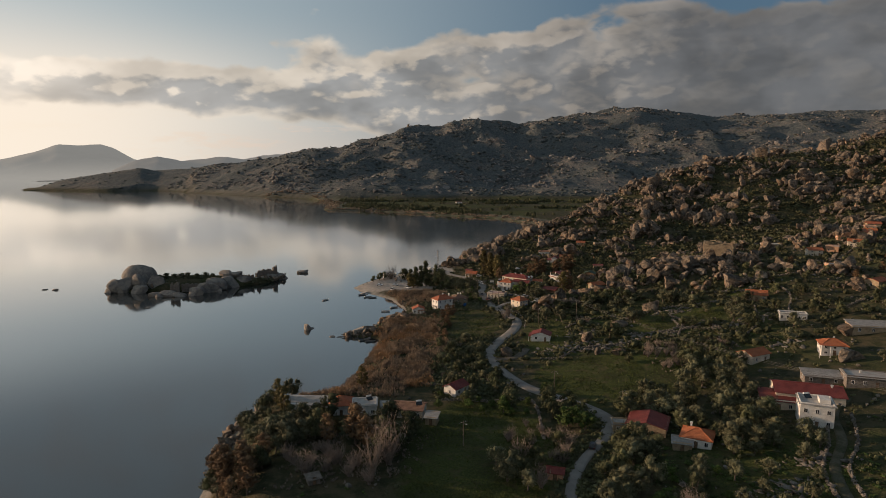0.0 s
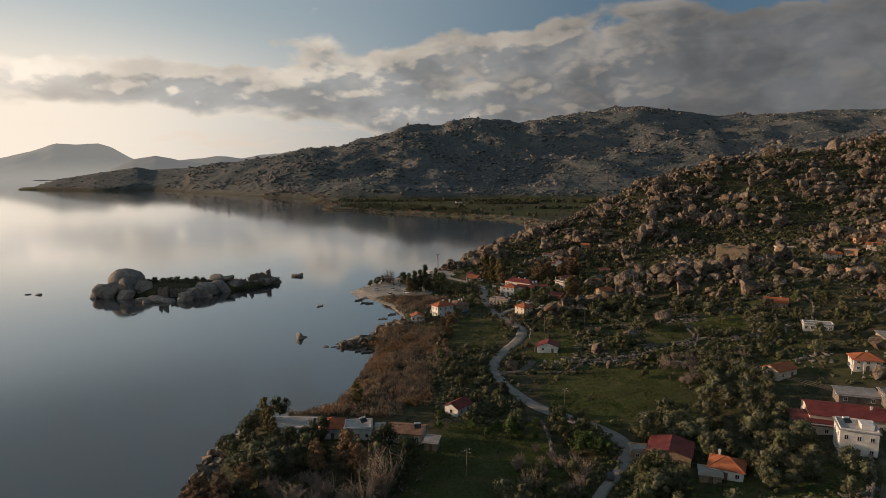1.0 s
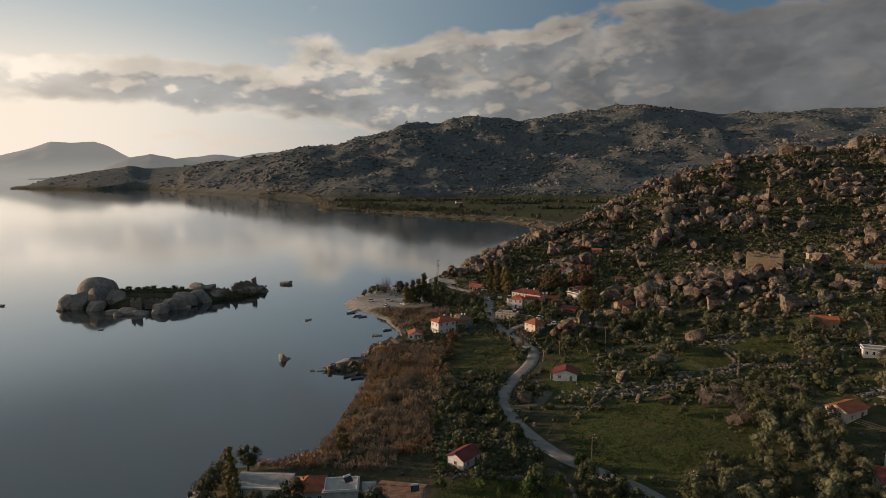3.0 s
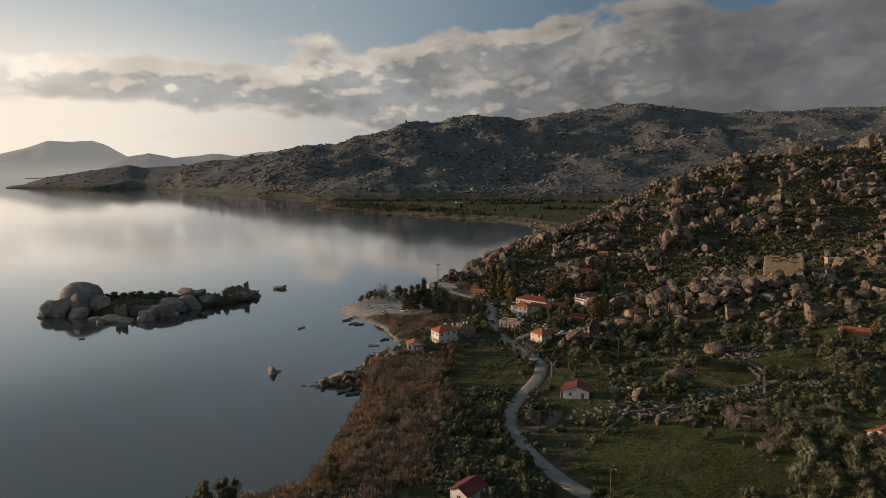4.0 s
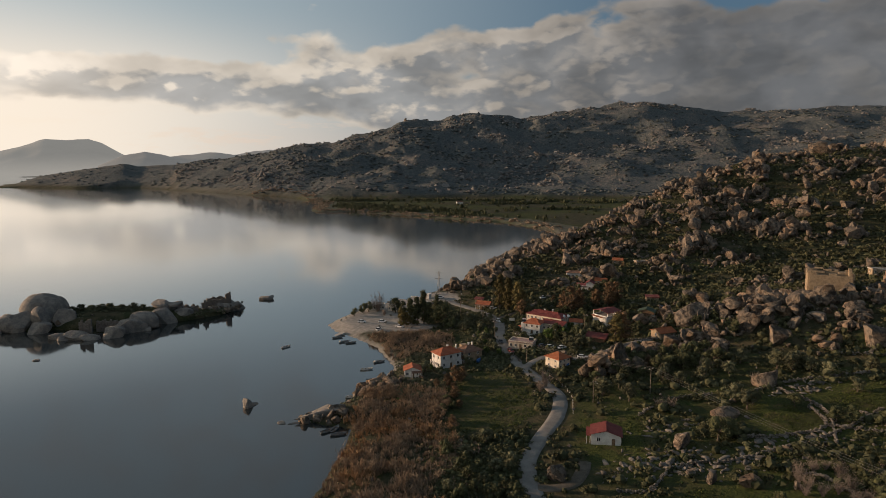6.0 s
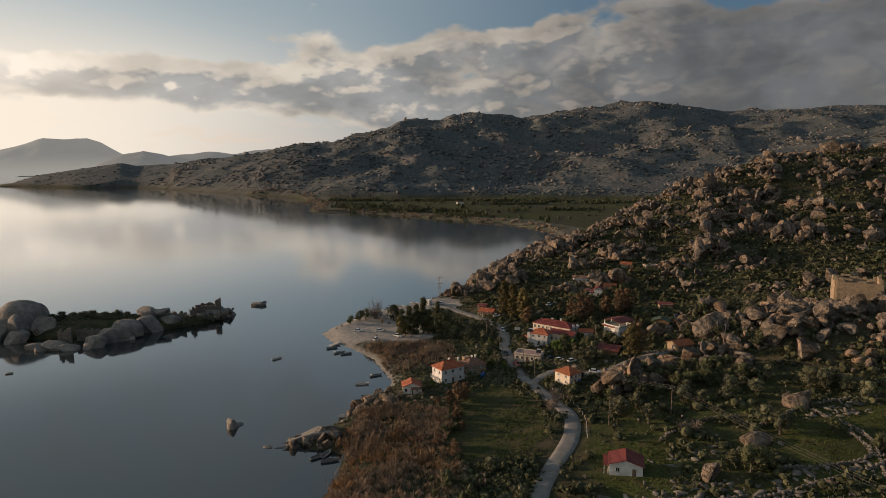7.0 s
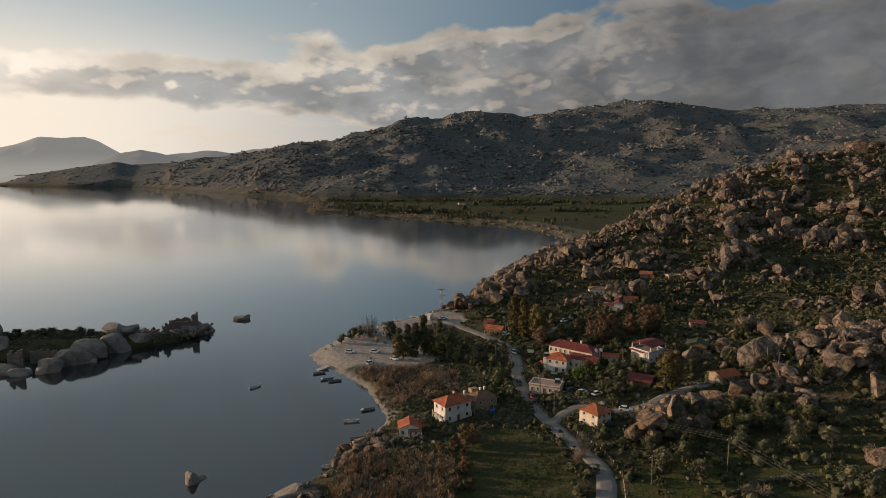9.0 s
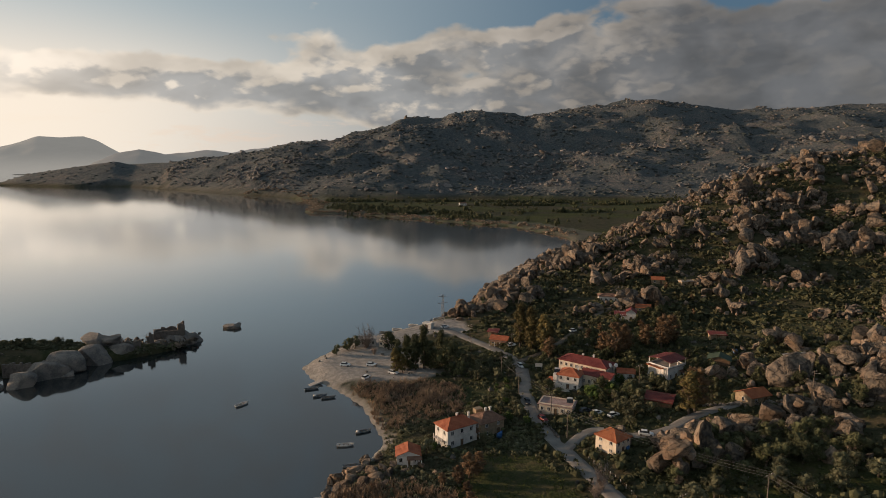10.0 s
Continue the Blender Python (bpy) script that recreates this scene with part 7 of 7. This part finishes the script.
# farmstead with the large red roofs
h = house("large farm building with broad dark red sheet roofs", 119.5, 189.0, -20, 19.0, 12.0, 3.9, "gable", 1.6, "tile_red", "cream", 1, (6, 2), chimneys=((0.35, -0.1),), category="building", name="farm_building")
house("low red-roofed wing of the farm building", 109.0, 187.0, -20, 9.5, 8.5, 3.2, "shed", 0.9, "tile_red", "cream", 1, (3, 2), chimneys=(), category="building", name="farm_wing")
h = house("white two-storey block house with a flat concrete roof", 112.0, 172.5, -24, 8.6, 8.2, 6.8, "flat", 0.2, "concrete", "plaster", 2, (3, 2), chimneys=())
part("roof_hut", boxed(0.6, 3.4, -2.6, 1.4, 6.9, 8.2), "plaster", h)
solar_heater(h, -2.0, 1.0, 7.0, 30)
house("stone outbuilding with a half-tiled grey roof", 131, 200, -18, 11, 6, 2.8, "shed", 0.7, "sheet", "old_stone", 1, (3, 1), chimneys=(), name="outbuilding", category="shed")
h = house("long flat-roofed farm building with roof stores", 143.5, 192.5, -20, 17, 7.5, 3.2, "flat", 0.2, "concrete", "old_stone", 1, (5, 1), chimneys=((-0.2, 0.2),), category="building", name="farm_building")
solar_heater(h, 5.0, 0.5, 4.0, 10)
# upper right
house("beige blank-gabled house with an orange roof", 121.8, 226.0, 24, 9.4, 6.4, 3.3, "gable", 1.4, "tile_orange", "cream", 1, (2, 0), chimneys=(), name="barn", category="house")
h = house("white house with an orange hipped roof on a granite outcrop", 148.5, 221.5, -20, 8.4, 6.8, 4.0, "hip", 1.7, "tile_orange", "plaster", 2, (3, 2), chimneys=((0.05, 0.1),))
veranda(h, -5.4, -1.6, -5.8, -4.1, 4.6, 2, "tile")
house("long low white house with a pale flat roof", 157.0, 261.8, -22, 10.5, 4.4, 3.0, "flat", 0.2, "sheet", "plaster", 1, (5, 1), chimneys=())
h = house("stone house with a bright red-orange tile roof", 158.2, 294.5, -24, 9.0, 6.4, 3.2, "gable", 1.7, "tile_orange", "masonry", 1, (3, 1), chimneys=((0.2, 0.1),))
house("long shed with a grey sheet roof", 174.5, 235.5, -14, 19, 8, 3.0, "shed", 0.7, "sheet", "masonry", 1, (4, 1), chimneys=(), name="shed", category="shed")
house("open white canopy building among boulders", 231, 416, -12, 11, 5, 2.8, "flat", 0.2, "plaster", "masonry", 1, (4, 1), chimneys=(), name="pavilion", category="building")
hv = np.random.default_rng(8)
for k, (x, y) in enumerate(((272, 402), (284, 398), (291, 406), (298, 416), (306, 424), (280, 414), (246, 374), (317, 446), (262, 378), (215, 323), (208, 283), (231, 368))):
    house("old village house of stone and brick with a tile roof" if k % 3 else "plain village house with a flat roof and stone walls", x, y, hv.uniform(-40, 30), hv.uniform(6, 9.5), hv.uniform(5, 6.5), hv.uniform(3.2, 5.4), "gable" if k % 3 else "flat", 1.1, ("tile_brown", "tile", "tile_orange")[k % 3] if k % 3 else "concrete", ("block", "masonry", "cream")[k % 3], 1 + k % 2, (2, 1), chimneys=(), group="houses of the upper village")

# the ancient walled ruin above the village: courses of squared blocks round an open yard
fort = thing("temple_ruin", "roofless ancient ruin of squared stone block walls on the outcrop", "ruin", 176.0, 373.6, land(172, 372) - 0.6, -27)
fr = np.random.default_rng(12)
for wall_name, length, along, ox, oy in (("front_wall", 16, 0, -8, -5.5), ("side_wall", 11, 90, -8, -5.5), ("back_wall", 16, 0, -8, 5.5), ("far_wall", 11, 90, 8, -5.5)):
    bm = bmesh.new()
    z, c = -2.0, 0
    while z < 9.2:
        ch = fr.uniform(0.62, 0.82)
        u = -fr.uniform(0, 0.8)
        while u < length:
            bl = fr.uniform(1.0, 1.9)
            a, b = max(u, 0), min(u + bl, length)
            if b - a > 0.2 and not (z > 7.6 and fr.uniform() < (0.35 if wall_name == "front_wall" else 0.6)):
                o = fr.uniform(-0.05, 0.05)
                box(bm, a + 0.015, b - 0.015, -0.55 + o, 0.55 + o, z + 0.012, z + ch - 0.012)
            u += bl
        z += ch
    w_ = part(wall_name, bm, "masonry", fort)
    w_.matrix_local = pose(ox, oy, 0, 0, 0, along)

# ruins on the island
ir = np.random.default_rng(14)


def rubble_wall(a, b, z0, z1, thick, ragged=0.35):
    """A broken rubble wall with a stepped, crumbled top between two places, as one body."""
    bm = bmesh.new()
    a, b = Vector(a), Vector(b)
    side = Vector((a.y - b.y, b.x - a.x, 0)).normalized() * thick / 2
    n = max(2, int((b - a).length / 0.9))
    rows = []
    for k in range(n):
        top = z1 * (1 - ragged * ir.uniform(0, 1))
        for p in (a.lerp(b, k / n), a.lerp(b, (k + 0.96) / n)):
            w = side * ir.uniform(0.85, 1.15)
            rows.append([bm.verts.new((p + w * s + Vector((0, 0, z)))) for s, z in ((-1, z0), (-1, top), (1, top), (1, z0))])
    for r0, r1 in zip(rows[:-1], rows[1:]):
        for i in range(4):
            bm.faces.new((r0[i], r0[(i + 1) % 4], r1[(i + 1) % 4], r1[i]))
    bm.faces.new(rows[0][::-1]), bm.faces.new(rows[-1])
    return bm


castle = thing("ruined_castle", "broken rubble walls and corner tower of a ruined castle", "ruin", -117.0, 466, 3.8, 24)
for p, q_, tall, ragged in (((-7, -2, 0), (3, -2, 0), 3.9, 0.3), ((-7, 3, 0), (3, 3, 0), 4.0, 0.35), ((-7, -2, 0), (-7, 3, 0), 3.6, 0.3)):
    part("curtain_wall", rubble_wall(p, q_, -3, tall, 0.9, ragged), "old_stone", castle)
for p, q_, tall, ragged in (((3, -2, 0), (5.2, -2, 0), 6.4, 0.3), ((5.2, -2, 0), (5.2, 1, 0), 6.6, 0.35), ((3, 1, 0), (5.2, 1, 0), 6.0, 0.3), ((3, -2, 0), (3, 1, 0), 5.8, 0.35)):
    part("tower_wall", rubble_wall(p, q_, -3, tall, 0.9, ragged), "old_stone", castle)
for x, y, turn, length, tall, label in ((-131, 447.5, 20, 15, 3.4, "broken rubble defence wall along the island"), (-146, 425.5, 15, 10, 4.0, "broken rubble defence wall on island rocks"), (-166, 414, 5, 6, 5.2, "reddish ruined wall stump on the island"), (-122, 455, 20, 3, 5.0, "lone ruined wall tower on the island"), (-158, 421, 8, 12, 3.0, "low ruined wall amid island scrub")):
    ob = part("ruined_wall", rubble_wall((-length / 2, 0, 0), (length / 2, 0, 0), -3.0, tall, 1.0, 0.4), "old_stone")
    tagged(ob, label, "ruin").matrix_world = pose(x, y, 3.4, 0, 0, turn)



# ---- vehicles, boats, poles, walls ----
def lofted(bm, rings):
    """Skin between rings of equally many places, closed at both ends."""
    vs = [[bm.verts.new(p) for p in ring] for ring in rings]
    n = len(vs[0])
    for a, b in zip(vs[:-1], vs[1:]):
        for i in range(n):
            bm.faces.new((a[i], a[(i + 1) % n], b[(i + 1) % n], b[i]))
    bm.faces.new(vs[0][::-1]), bm.faces.new(vs[-1])
    bmesh.ops.recalc_face_normals(bm, faces=bm.faces)
    return bm


def car_kind(paint, label, tall=1.45, name="car"):
    root = thing(name, label, "car", 0, 0, 0, 0, "parked cars")
    rings = []
    for x, lo, hi, half in ((-2.1, 0.45, 0.72, 0.68), (-2.0, 0.3, 0.86, 0.80), (-1.2, 0.26, 0.92, 0.86), (0.0, 0.26, 0.93, 0.87), (1.1, 0.26, 0.92, 0.86), (1.9, 0.3, 0.80, 0.80), (2.1, 0.42, 0.66, 0.66)):
        rings.append([(x, -half, lo), (x, half, lo), (x, half, hi - 0.12), (x, half * 0.92, hi), (x, -half * 0.92, hi), (x, -half, hi - 0.12)])
    part("body", lofted(bmesh.new(), rings), paint, root, smooth=False)
    rings = [[(x, -a, 0.9), (x, a, 0.9), (x + dx, b, tall), (x + dx, -b, tall)] for x, dx, a, b in ((-1.75, 0.42, 0.78, 0.62), (0.95, -0.65, 0.78, 0.62))]
    part("glasshouse", lofted(bmesh.new(), rings), "glass", root)
    part("roof", boxed(-1.3, 0.32, -0.6, 0.6, tall - 0.02, tall + 0.05, 0.03), paint, root)
    for x in (-1.32, 1.32):
        for y in (-0.8, 0.8):
            wheel = part("wheel", tube(bmesh.new(), (x, y - 0.1, 0.32), (x, y + 0.1, 0.32), 0.32, 0.32, 12), "rubber", root)
            part("rim", tube(bmesh.new(), (x, y - 0.115, 0.32), (x, y + 0.115, 0.32), 0.18, 0.18, 8), "steel", wheel)
    for y in (-0.58, 0.58):
        part("headlight", boxed(2.02, 2.12, y - 0.16, y + 0.16, 0.56, 0.68), "frame", root)
        part("tail_light", boxed(-2.12, -2.02, y - 0.14, y + 0.14, 0.6, 0.74), "red_paint", root)
    return root


CARS = {"white": car_kind("white_paint", "white parked family car"), "dark": car_kind("dark_paint", "dark blue-grey parked car"), "red": car_kind("red_paint", "dark red car on the road")}
used = set()
for kind, x, y, turn, label in (("white", -32.3, 424.8, -8, "white car parked on the beach car park"), ("white", -21.8, 424.6, -5, "white car parked beside rocks"), ("white", -22.6, 409.8, 60, "white car parked at the reed edge"), ("white", -12.6, 414.9, -30, "white car parked below conifers"),
        ("white", 9.5, 481.2, 20, "white car parked beside the kiosk"), ("white", 36.6, 413.8, -75, "white car on the village road"), ("dark", 33.4, 378, -88, "dark car at the roadside"), ("red", 36.0, 364.5, -70, "dark red car on the village road"),
        ("white", 52.6, 364.2, 25, "white car parked beside the lane"), ("white", 57.0, 361.5, 30, "white car parked beside the lane"), ("dark", 49.8, 366.8, 20, "dark car parked beside the lane"), ("white", 62.0, 347.2, -20, "white car parked on the gravel lane"),
        ("white", 36.8, 441.5, 20, "white car parked beside the cafe"), ("dark", 46.5, 169.0, 70, "dark pickup parked beside the road"), ("white", 142.0, 199.0, -10, "pale car parked at the farm"), ("white", 66.0, 452.8, 30, "white car parked on the dirt track")):
    ob = CARS[kind] if kind not in used else copy_thing(CARS[kind], Matrix.Identity(4))
    used.add(kind)
    z = land(x, y)
    for run, level, width in ROADS:
        d, at = line_distance(np.array([x]), np.array([y]), run)
        if d[0] < width / 2 + 0.3:
            z = float(np.interp(at[0], np.arange(len(run)), level)) + 0.03
    ob.matrix_basis = pose(x, y, z, 0, 0, turn)
    ob["label"] = label


def boat_kind(mat, label, covered=False):
    root = thing("rowing_boat", label, "boat", 0, 0, 0, 0, "fishing boats")
    rings, inner = [], []
    for x, half, keel, rail in ((-2.4, 0.55, 0.05, 0.55), (-1.4, 0.85, -0.12, 0.5), (0, 0.95, -0.15, 0.5), (1.4, 0.75, -0.1, 0.6), (2.3, 0.3, 0.1, 0.75), (2.75, 0.04, 0.45, 0.85)):
        rings.append([(x, -half, rail), (x, -half * 0.75, keel + 0.12), (x, 0, keel), (x, half * 0.75, keel + 0.12), (x, half, rail), (x, half * 0.86, rail), (x, half * 0.62, keel + 0.22), (x, 0, keel + 0.16), (x, -half * 0.62, keel + 0.22), (x, -half * 0.86, rail)])
    part("hull", lofted(bmesh.new(), rings), mat, root)
    for x, half in ((-1.5, 0.72), (-0.2, 0.84), (1.1, 0.68)):
        part("thwart", boxed(x - 0.14, x + 0.14, -half, half, 0.28, 0.33), "wood", root)
    for s in (-1, 1):
        part("oar", tube(bmesh.new(), (-1.2, s * 0.5, 0.45), (1.3, s * 0.62, 0.55), 0.035, 0.035, 5), "wood", root)
    if covered:
        bm = bmesh.new()
        bmesh.ops.create_icosphere(bm, subdivisions=2, radius=0.6, matrix=Matrix.Translation((-1.7, 0, 0.5)) @ Matrix.Diagonal((0.9, 1, 0.7, 1)))
        part("net_pile", bm, "sign", root)
    return root


BOATS = [boat_kind("hull", "moored fishing boat with a grey-blue hull"), boat_kind("hull_white", "moored fishing boat with a white hull"), boat_kind("hull", "moored fishing boat with a heap of nets", True)]
taken = set()
for k, x, y, turn in ((0, -42.5, 405.5, 20), (2, -38.3, 398.5, 20), (0, -35.0, 396.6, 18), (2, -19.8, 368.0, 25), (1, -24.3, 358.6, 8), (0, -33.0, 316.2, 60), (1, -26.6, 328, 10), (0, -29.0, 300.5, 70), (0, -31.2, 299.0, 40), (0, -27.5, 296.5, 15), (0, -20.8, 345.6, 10),
        (1, -64, 391.0, 50), (1, -14.5, 487.6, -20), (1, -6.5, 495.5, -25), (0, -20.5, 482, -20), (1, 6, 508.5, 35), (0, 14, 519, 40)):
    ob = BOATS[k] if k not in taken else copy_thing(BOATS[k], Matrix.Identity(4))
    taken.add(k)
    ob.matrix_basis = pose(x, y, max(land(x, y), 0.02) if shore_distance(np.array([x]), np.array([y]))[0] > 0 else 0.02, 0, 2, turn)


def street_pole(x, y, tall=8.0, lamp=False, label="weathered wooden power pole with a crossarm"):
    root = thing("power_pole", label, "pole", x, y, land(x, y), 30, "power poles")
    part("shaft", tube(bmesh.new(), (0, 0, -0.8), (0, 0, tall), 0.15, 0.10, 8), "pole", root)
    arm = part("crossarm", boxed(-1.6, 1.6, -0.06, 0.06, tall - 0.5, tall - 0.38), "pole", root)
    for k in (-0.8, 0, 0.8):
        part("insulator", tube(bmesh.new(), (k, 0, tall - 0.38), (k, 0, tall - 0.2), 0.06, 0.05, 6), "frame", arm)
    if lamp:
        part("lamp_arm", tube(bmesh.new(), (0, 0, tall - 0.9), (0, -1.3, tall - 0.5), 0.04, 0.03, 5), "steel", root)
        part("lamp_head", boxed(-0.12, 0.12, -1.8, -1.25, tall - 0.56, tall - 0.44), "steel", root)
    return Vector((x, y, land(x, y) + tall - 0.2))


tops = [street_pole(x, y, t, l) for x, y, t, l in ((28, 405, 8, False), (31.5, 385, 8.5, True), (38.6, 365, 8.5, True), (40.5, 351, 8, False), (74.3, 306.4, 9, False), (127, 164, 11, False))]
extra = [street_pole(x, y, t, True) for x, y, t in ((19, 436, 7.5), (36, 437, 7.5), (20, 457, 7.5), (71, 380, 8), (62, 192, 8), (10, 172, 7.5), (45, 216, 7.5), (55, 305, 7.5), (112, 352, 8.5))]
for a, b in list(zip(tops[:-1], tops[1:])):
    for k in (-1.5, 0.0, 1.5):
        cu = bpy.data.curves.new("power_line", "CURVE")
        cu.dimensions, cu.bevel_depth, cu.bevel_resolution = "3D", 0.026, 0
        sp = cu.splines.new("POLY")
        sp.points.add(14)
        side = Vector((0.7 * k, 0.7 * k, 0))
        for i in range(15):
            t = i / 14
            p = a.lerp(b, t) + side - Vector((0, 0, 4 * t * (1 - t) * 0.02 * (b - a).length))
            sp.points[i].co = (*p, 1)
        cu.materials.append(M["cable"])
        tagged(new("power_line", cu), "thin dark overhead power line between poles", "cable", "overhead lines")

# lattice pylon on the quay
py = thing("lattice_pylon", "steel lattice power pylon at the quay's end", "pylon", 8.6, 490, land(8.6, 490), 20)
for sx in (-1, 1):
    for sy in (-1, 1):
        part("leg", tube(bmesh.new(), (sx * 0.8, sy * 0.8, -0.5), (sx * 0.22, sy * 0.22, 15.0), 0.09, 0.06, 4), "steel", py)
for k in range(9):
    z0, z1 = k * 1.6, k * 1.6 + 1.6
    f0, f1 = 0.8 - 0.58 * z0 / 15, 0.8 - 0.58 * z1 / 15
    bm = bmesh.new()
    for (ax, ay), (bx, by) in (((-1, -1), (1, -1)), ((1, -1), (1, 1)), ((1, 1), (-1, 1)), ((-1, 1), (-1, -1))):
        tube(bm, (ax * f0, ay * f0, z0), (bx * f1, by * f1, z1), 0.04, 0.04, 4)
    part("brace", bm, "steel", py)
for z in (13.6, 10.2):
    part("crossarm", boxed(-2.4, 2.4, -0.1, 0.1, z, z + 0.22), "steel", py)
mast = thing("radio_mast", "thin steel mast on the rocky shore", "mast", 70, 604, land(70, 604), 0)
part("shaft", tube(bmesh.new(), (0, 0, -0.5), (0, 0, 11), 0.16, 0.1, 6), "steel", mast)
part("crossarm", boxed(-0.8, 0.8, -0.08, 0.08, 9.6, 9.8), "steel", mast)

# dry stone walls between the fields
wr = np.random.default_rng(18)


def stone_wall(points, tall=0.9, label="low dry stone wall between the fields"):
    run = smooth_line(points, 0.5)
    n = len(run)
    k = np.repeat(np.arange(n), 3)
    x, y = run[k, 0] + wr.normal(0, 0.16, 3 * n), run[k, 1] + wr.normal(0, 0.16, 3 * n)
    s = wr.uniform(0.22, 0.42, 3 * n)
    z = land(x, y) + wr.uniform(0, tall, 3 * n) * np.repeat(wr.uniform(0, 1, n) > 0.08, 3)
    sc = np.stack([s * 1.25, s, s * 0.8], 1)
    ob = scatter_mesh("stone_wall", LOW_ROCKS, LOW_F, np.column_stack([x, y, z]), sc, wr, "wall_stone", False)
    return tagged(ob, label, "wall", "dry stone walls")


for pts in ([(46.9, 251.5), (54.4, 250.5), (63.4, 259.9), (74, 262)], [(86.6, 271.8), (98.2, 269.7), (111.4, 272), (113.4, 283.5)], [(111.4, 272), (120.7, 265.5), (131.3, 259.7)], [(74, 260), (92, 263), (112, 268), (130, 276)], [(98, 228), (97, 246), (90, 254)], [(92, 292), (112, 300), (134, 300), (150, 296)],
            [(108, 262), (116, 280), (112, 298)], [(90, 122), (97, 144), (109, 161), (118, 178)], [(95, 118), (103, 143), (115, 158), (124, 174)], [(-2, 226), (8, 222), (20, 224)], [(4, 209), (24, 206), (34, 208)], [(34, 176), (36, 200), (34, 208)],
            [(130, 250), (142, 262), (152, 284)], [(150, 312), (172, 318), (196, 316)], [(66, 292), (78, 300), (92, 300)], [(38, 352), (36, 368), (38.5, 380)], [(84, 360), (98, 356), (110, 350)], [(66, 430), (80, 446), (98, 462)],
            [(120, 250), (126, 262), (124, 276)], [(160, 270), (172, 290), (176, 312)], [(180, 262), (204, 274), (226, 300)], [(210, 340), (236, 352), (262, 372)], [(142, 316), (156, 308), (170, 306)]):
    stone_wall(pts)

# rail fence along the lane bend
fence = thing("fence", "low fence of pale posts along the road bend", "fence", 48, 318, 0, 0)
fl = smooth_line([(47, 299), (49.5, 312), (48, 325), (43.5, 338)], 2.2)
for x, y in fl:
    z = land(x, y)
    part("post", boxed(x - 48 - 0.07, x - 48 + 0.07, y - 318 - 0.07, y - 318 + 0.07, z - 0.4, z + 1.1), "frame", fence)
for (ax, ay), (bx, by) in zip(fl[:-1], fl[1:]):
    for dz in (0.45, 0.95):
        part("rail", tube(bmesh.new(), (ax - 48, ay - 318, land(ax, ay) + dz), (bx - 48, by - 318, land(bx, by) + dz), 0.035, 0.035, 4), "wood", fence)

# roadside sign, blue tarpaulins, well head, skiff slip
sign = thing("sign_board", "pale roadside sign board on two posts", "sign", 42.5, 408, land(42.5, 408), -10)
part("board", boxed(-1.3, 1.3, -0.05, 0.05, 1.6, 2.9), "sign", sign)
for sx in (-1.0, 1.0):
    part("post", boxed(sx - 0.06, sx + 0.06, 0.06, 0.16, -0.4, 2.7), "steel", sign)
for x, y, s, label in ((21.5, 355.5, 1.5, "heap under a blue tarpaulin beside the house"), (112, 398, 1.2, "bright blue tarpaulin heap beside a shed"), (54.5, 340.3, 1.0, "blue tarpaulin heap beside the cream house")):
    v = BIG_ROCKS[3] * np.array([s, s * 0.8, s * 0.9])
    ob = new("tarpaulin", mesh_of("tarpaulin", v, BIG_F[3], "blue", True))
    tagged(ob, label, "tarpaulin").matrix_world = pose(x, y, land(x, y) + 0.4 * s, 0, 0, 20)
for x, y, turn, label in ((63.6, 388.0, 30, "white satellite dish on the restaurant roof"), (65.4, 387.6, 20, "white satellite dish on the restaurant roof")):
    d = thing("satellite_dish", label, "dish", x, y, land(x, y) + 5.1, turn, "satellite dishes")
    bm = bmesh.new()
    bmesh.ops.create_uvsphere(bm, u_segments=14, v_segments=6, radius=0.75, matrix=pose(0, 0, 0.7, 60, 0, 0) @ Matrix.Diagonal((1, 1, 0.25, 1)))
    part("reflector", bm, "frame", d)
    part("stand", tube(bmesh.new(), (0, 0, -0.4), (0, 0.1, 0.6), 0.05, 0.05, 5), "steel", d)
jetty = thing("slipway", "low concrete slipway at the beach tip", "slipway", -42, 411, 0.2, 30)
part("ramp", prism(bmesh.new(), [(-2.5, -1.2, -0.2), (2.5, -1.2, 0.9), (2.5, 1.2, 0.9), (-2.5, 1.2, -0.2)], 0.5), "concrete", jetty)
far_farm = house("tiny white farmhouse on the far plain", 66, 1290, 10, 12, 7, 4, "gable", 2, "tile_brown", "plaster", 1, (3, 1), chimneys=())
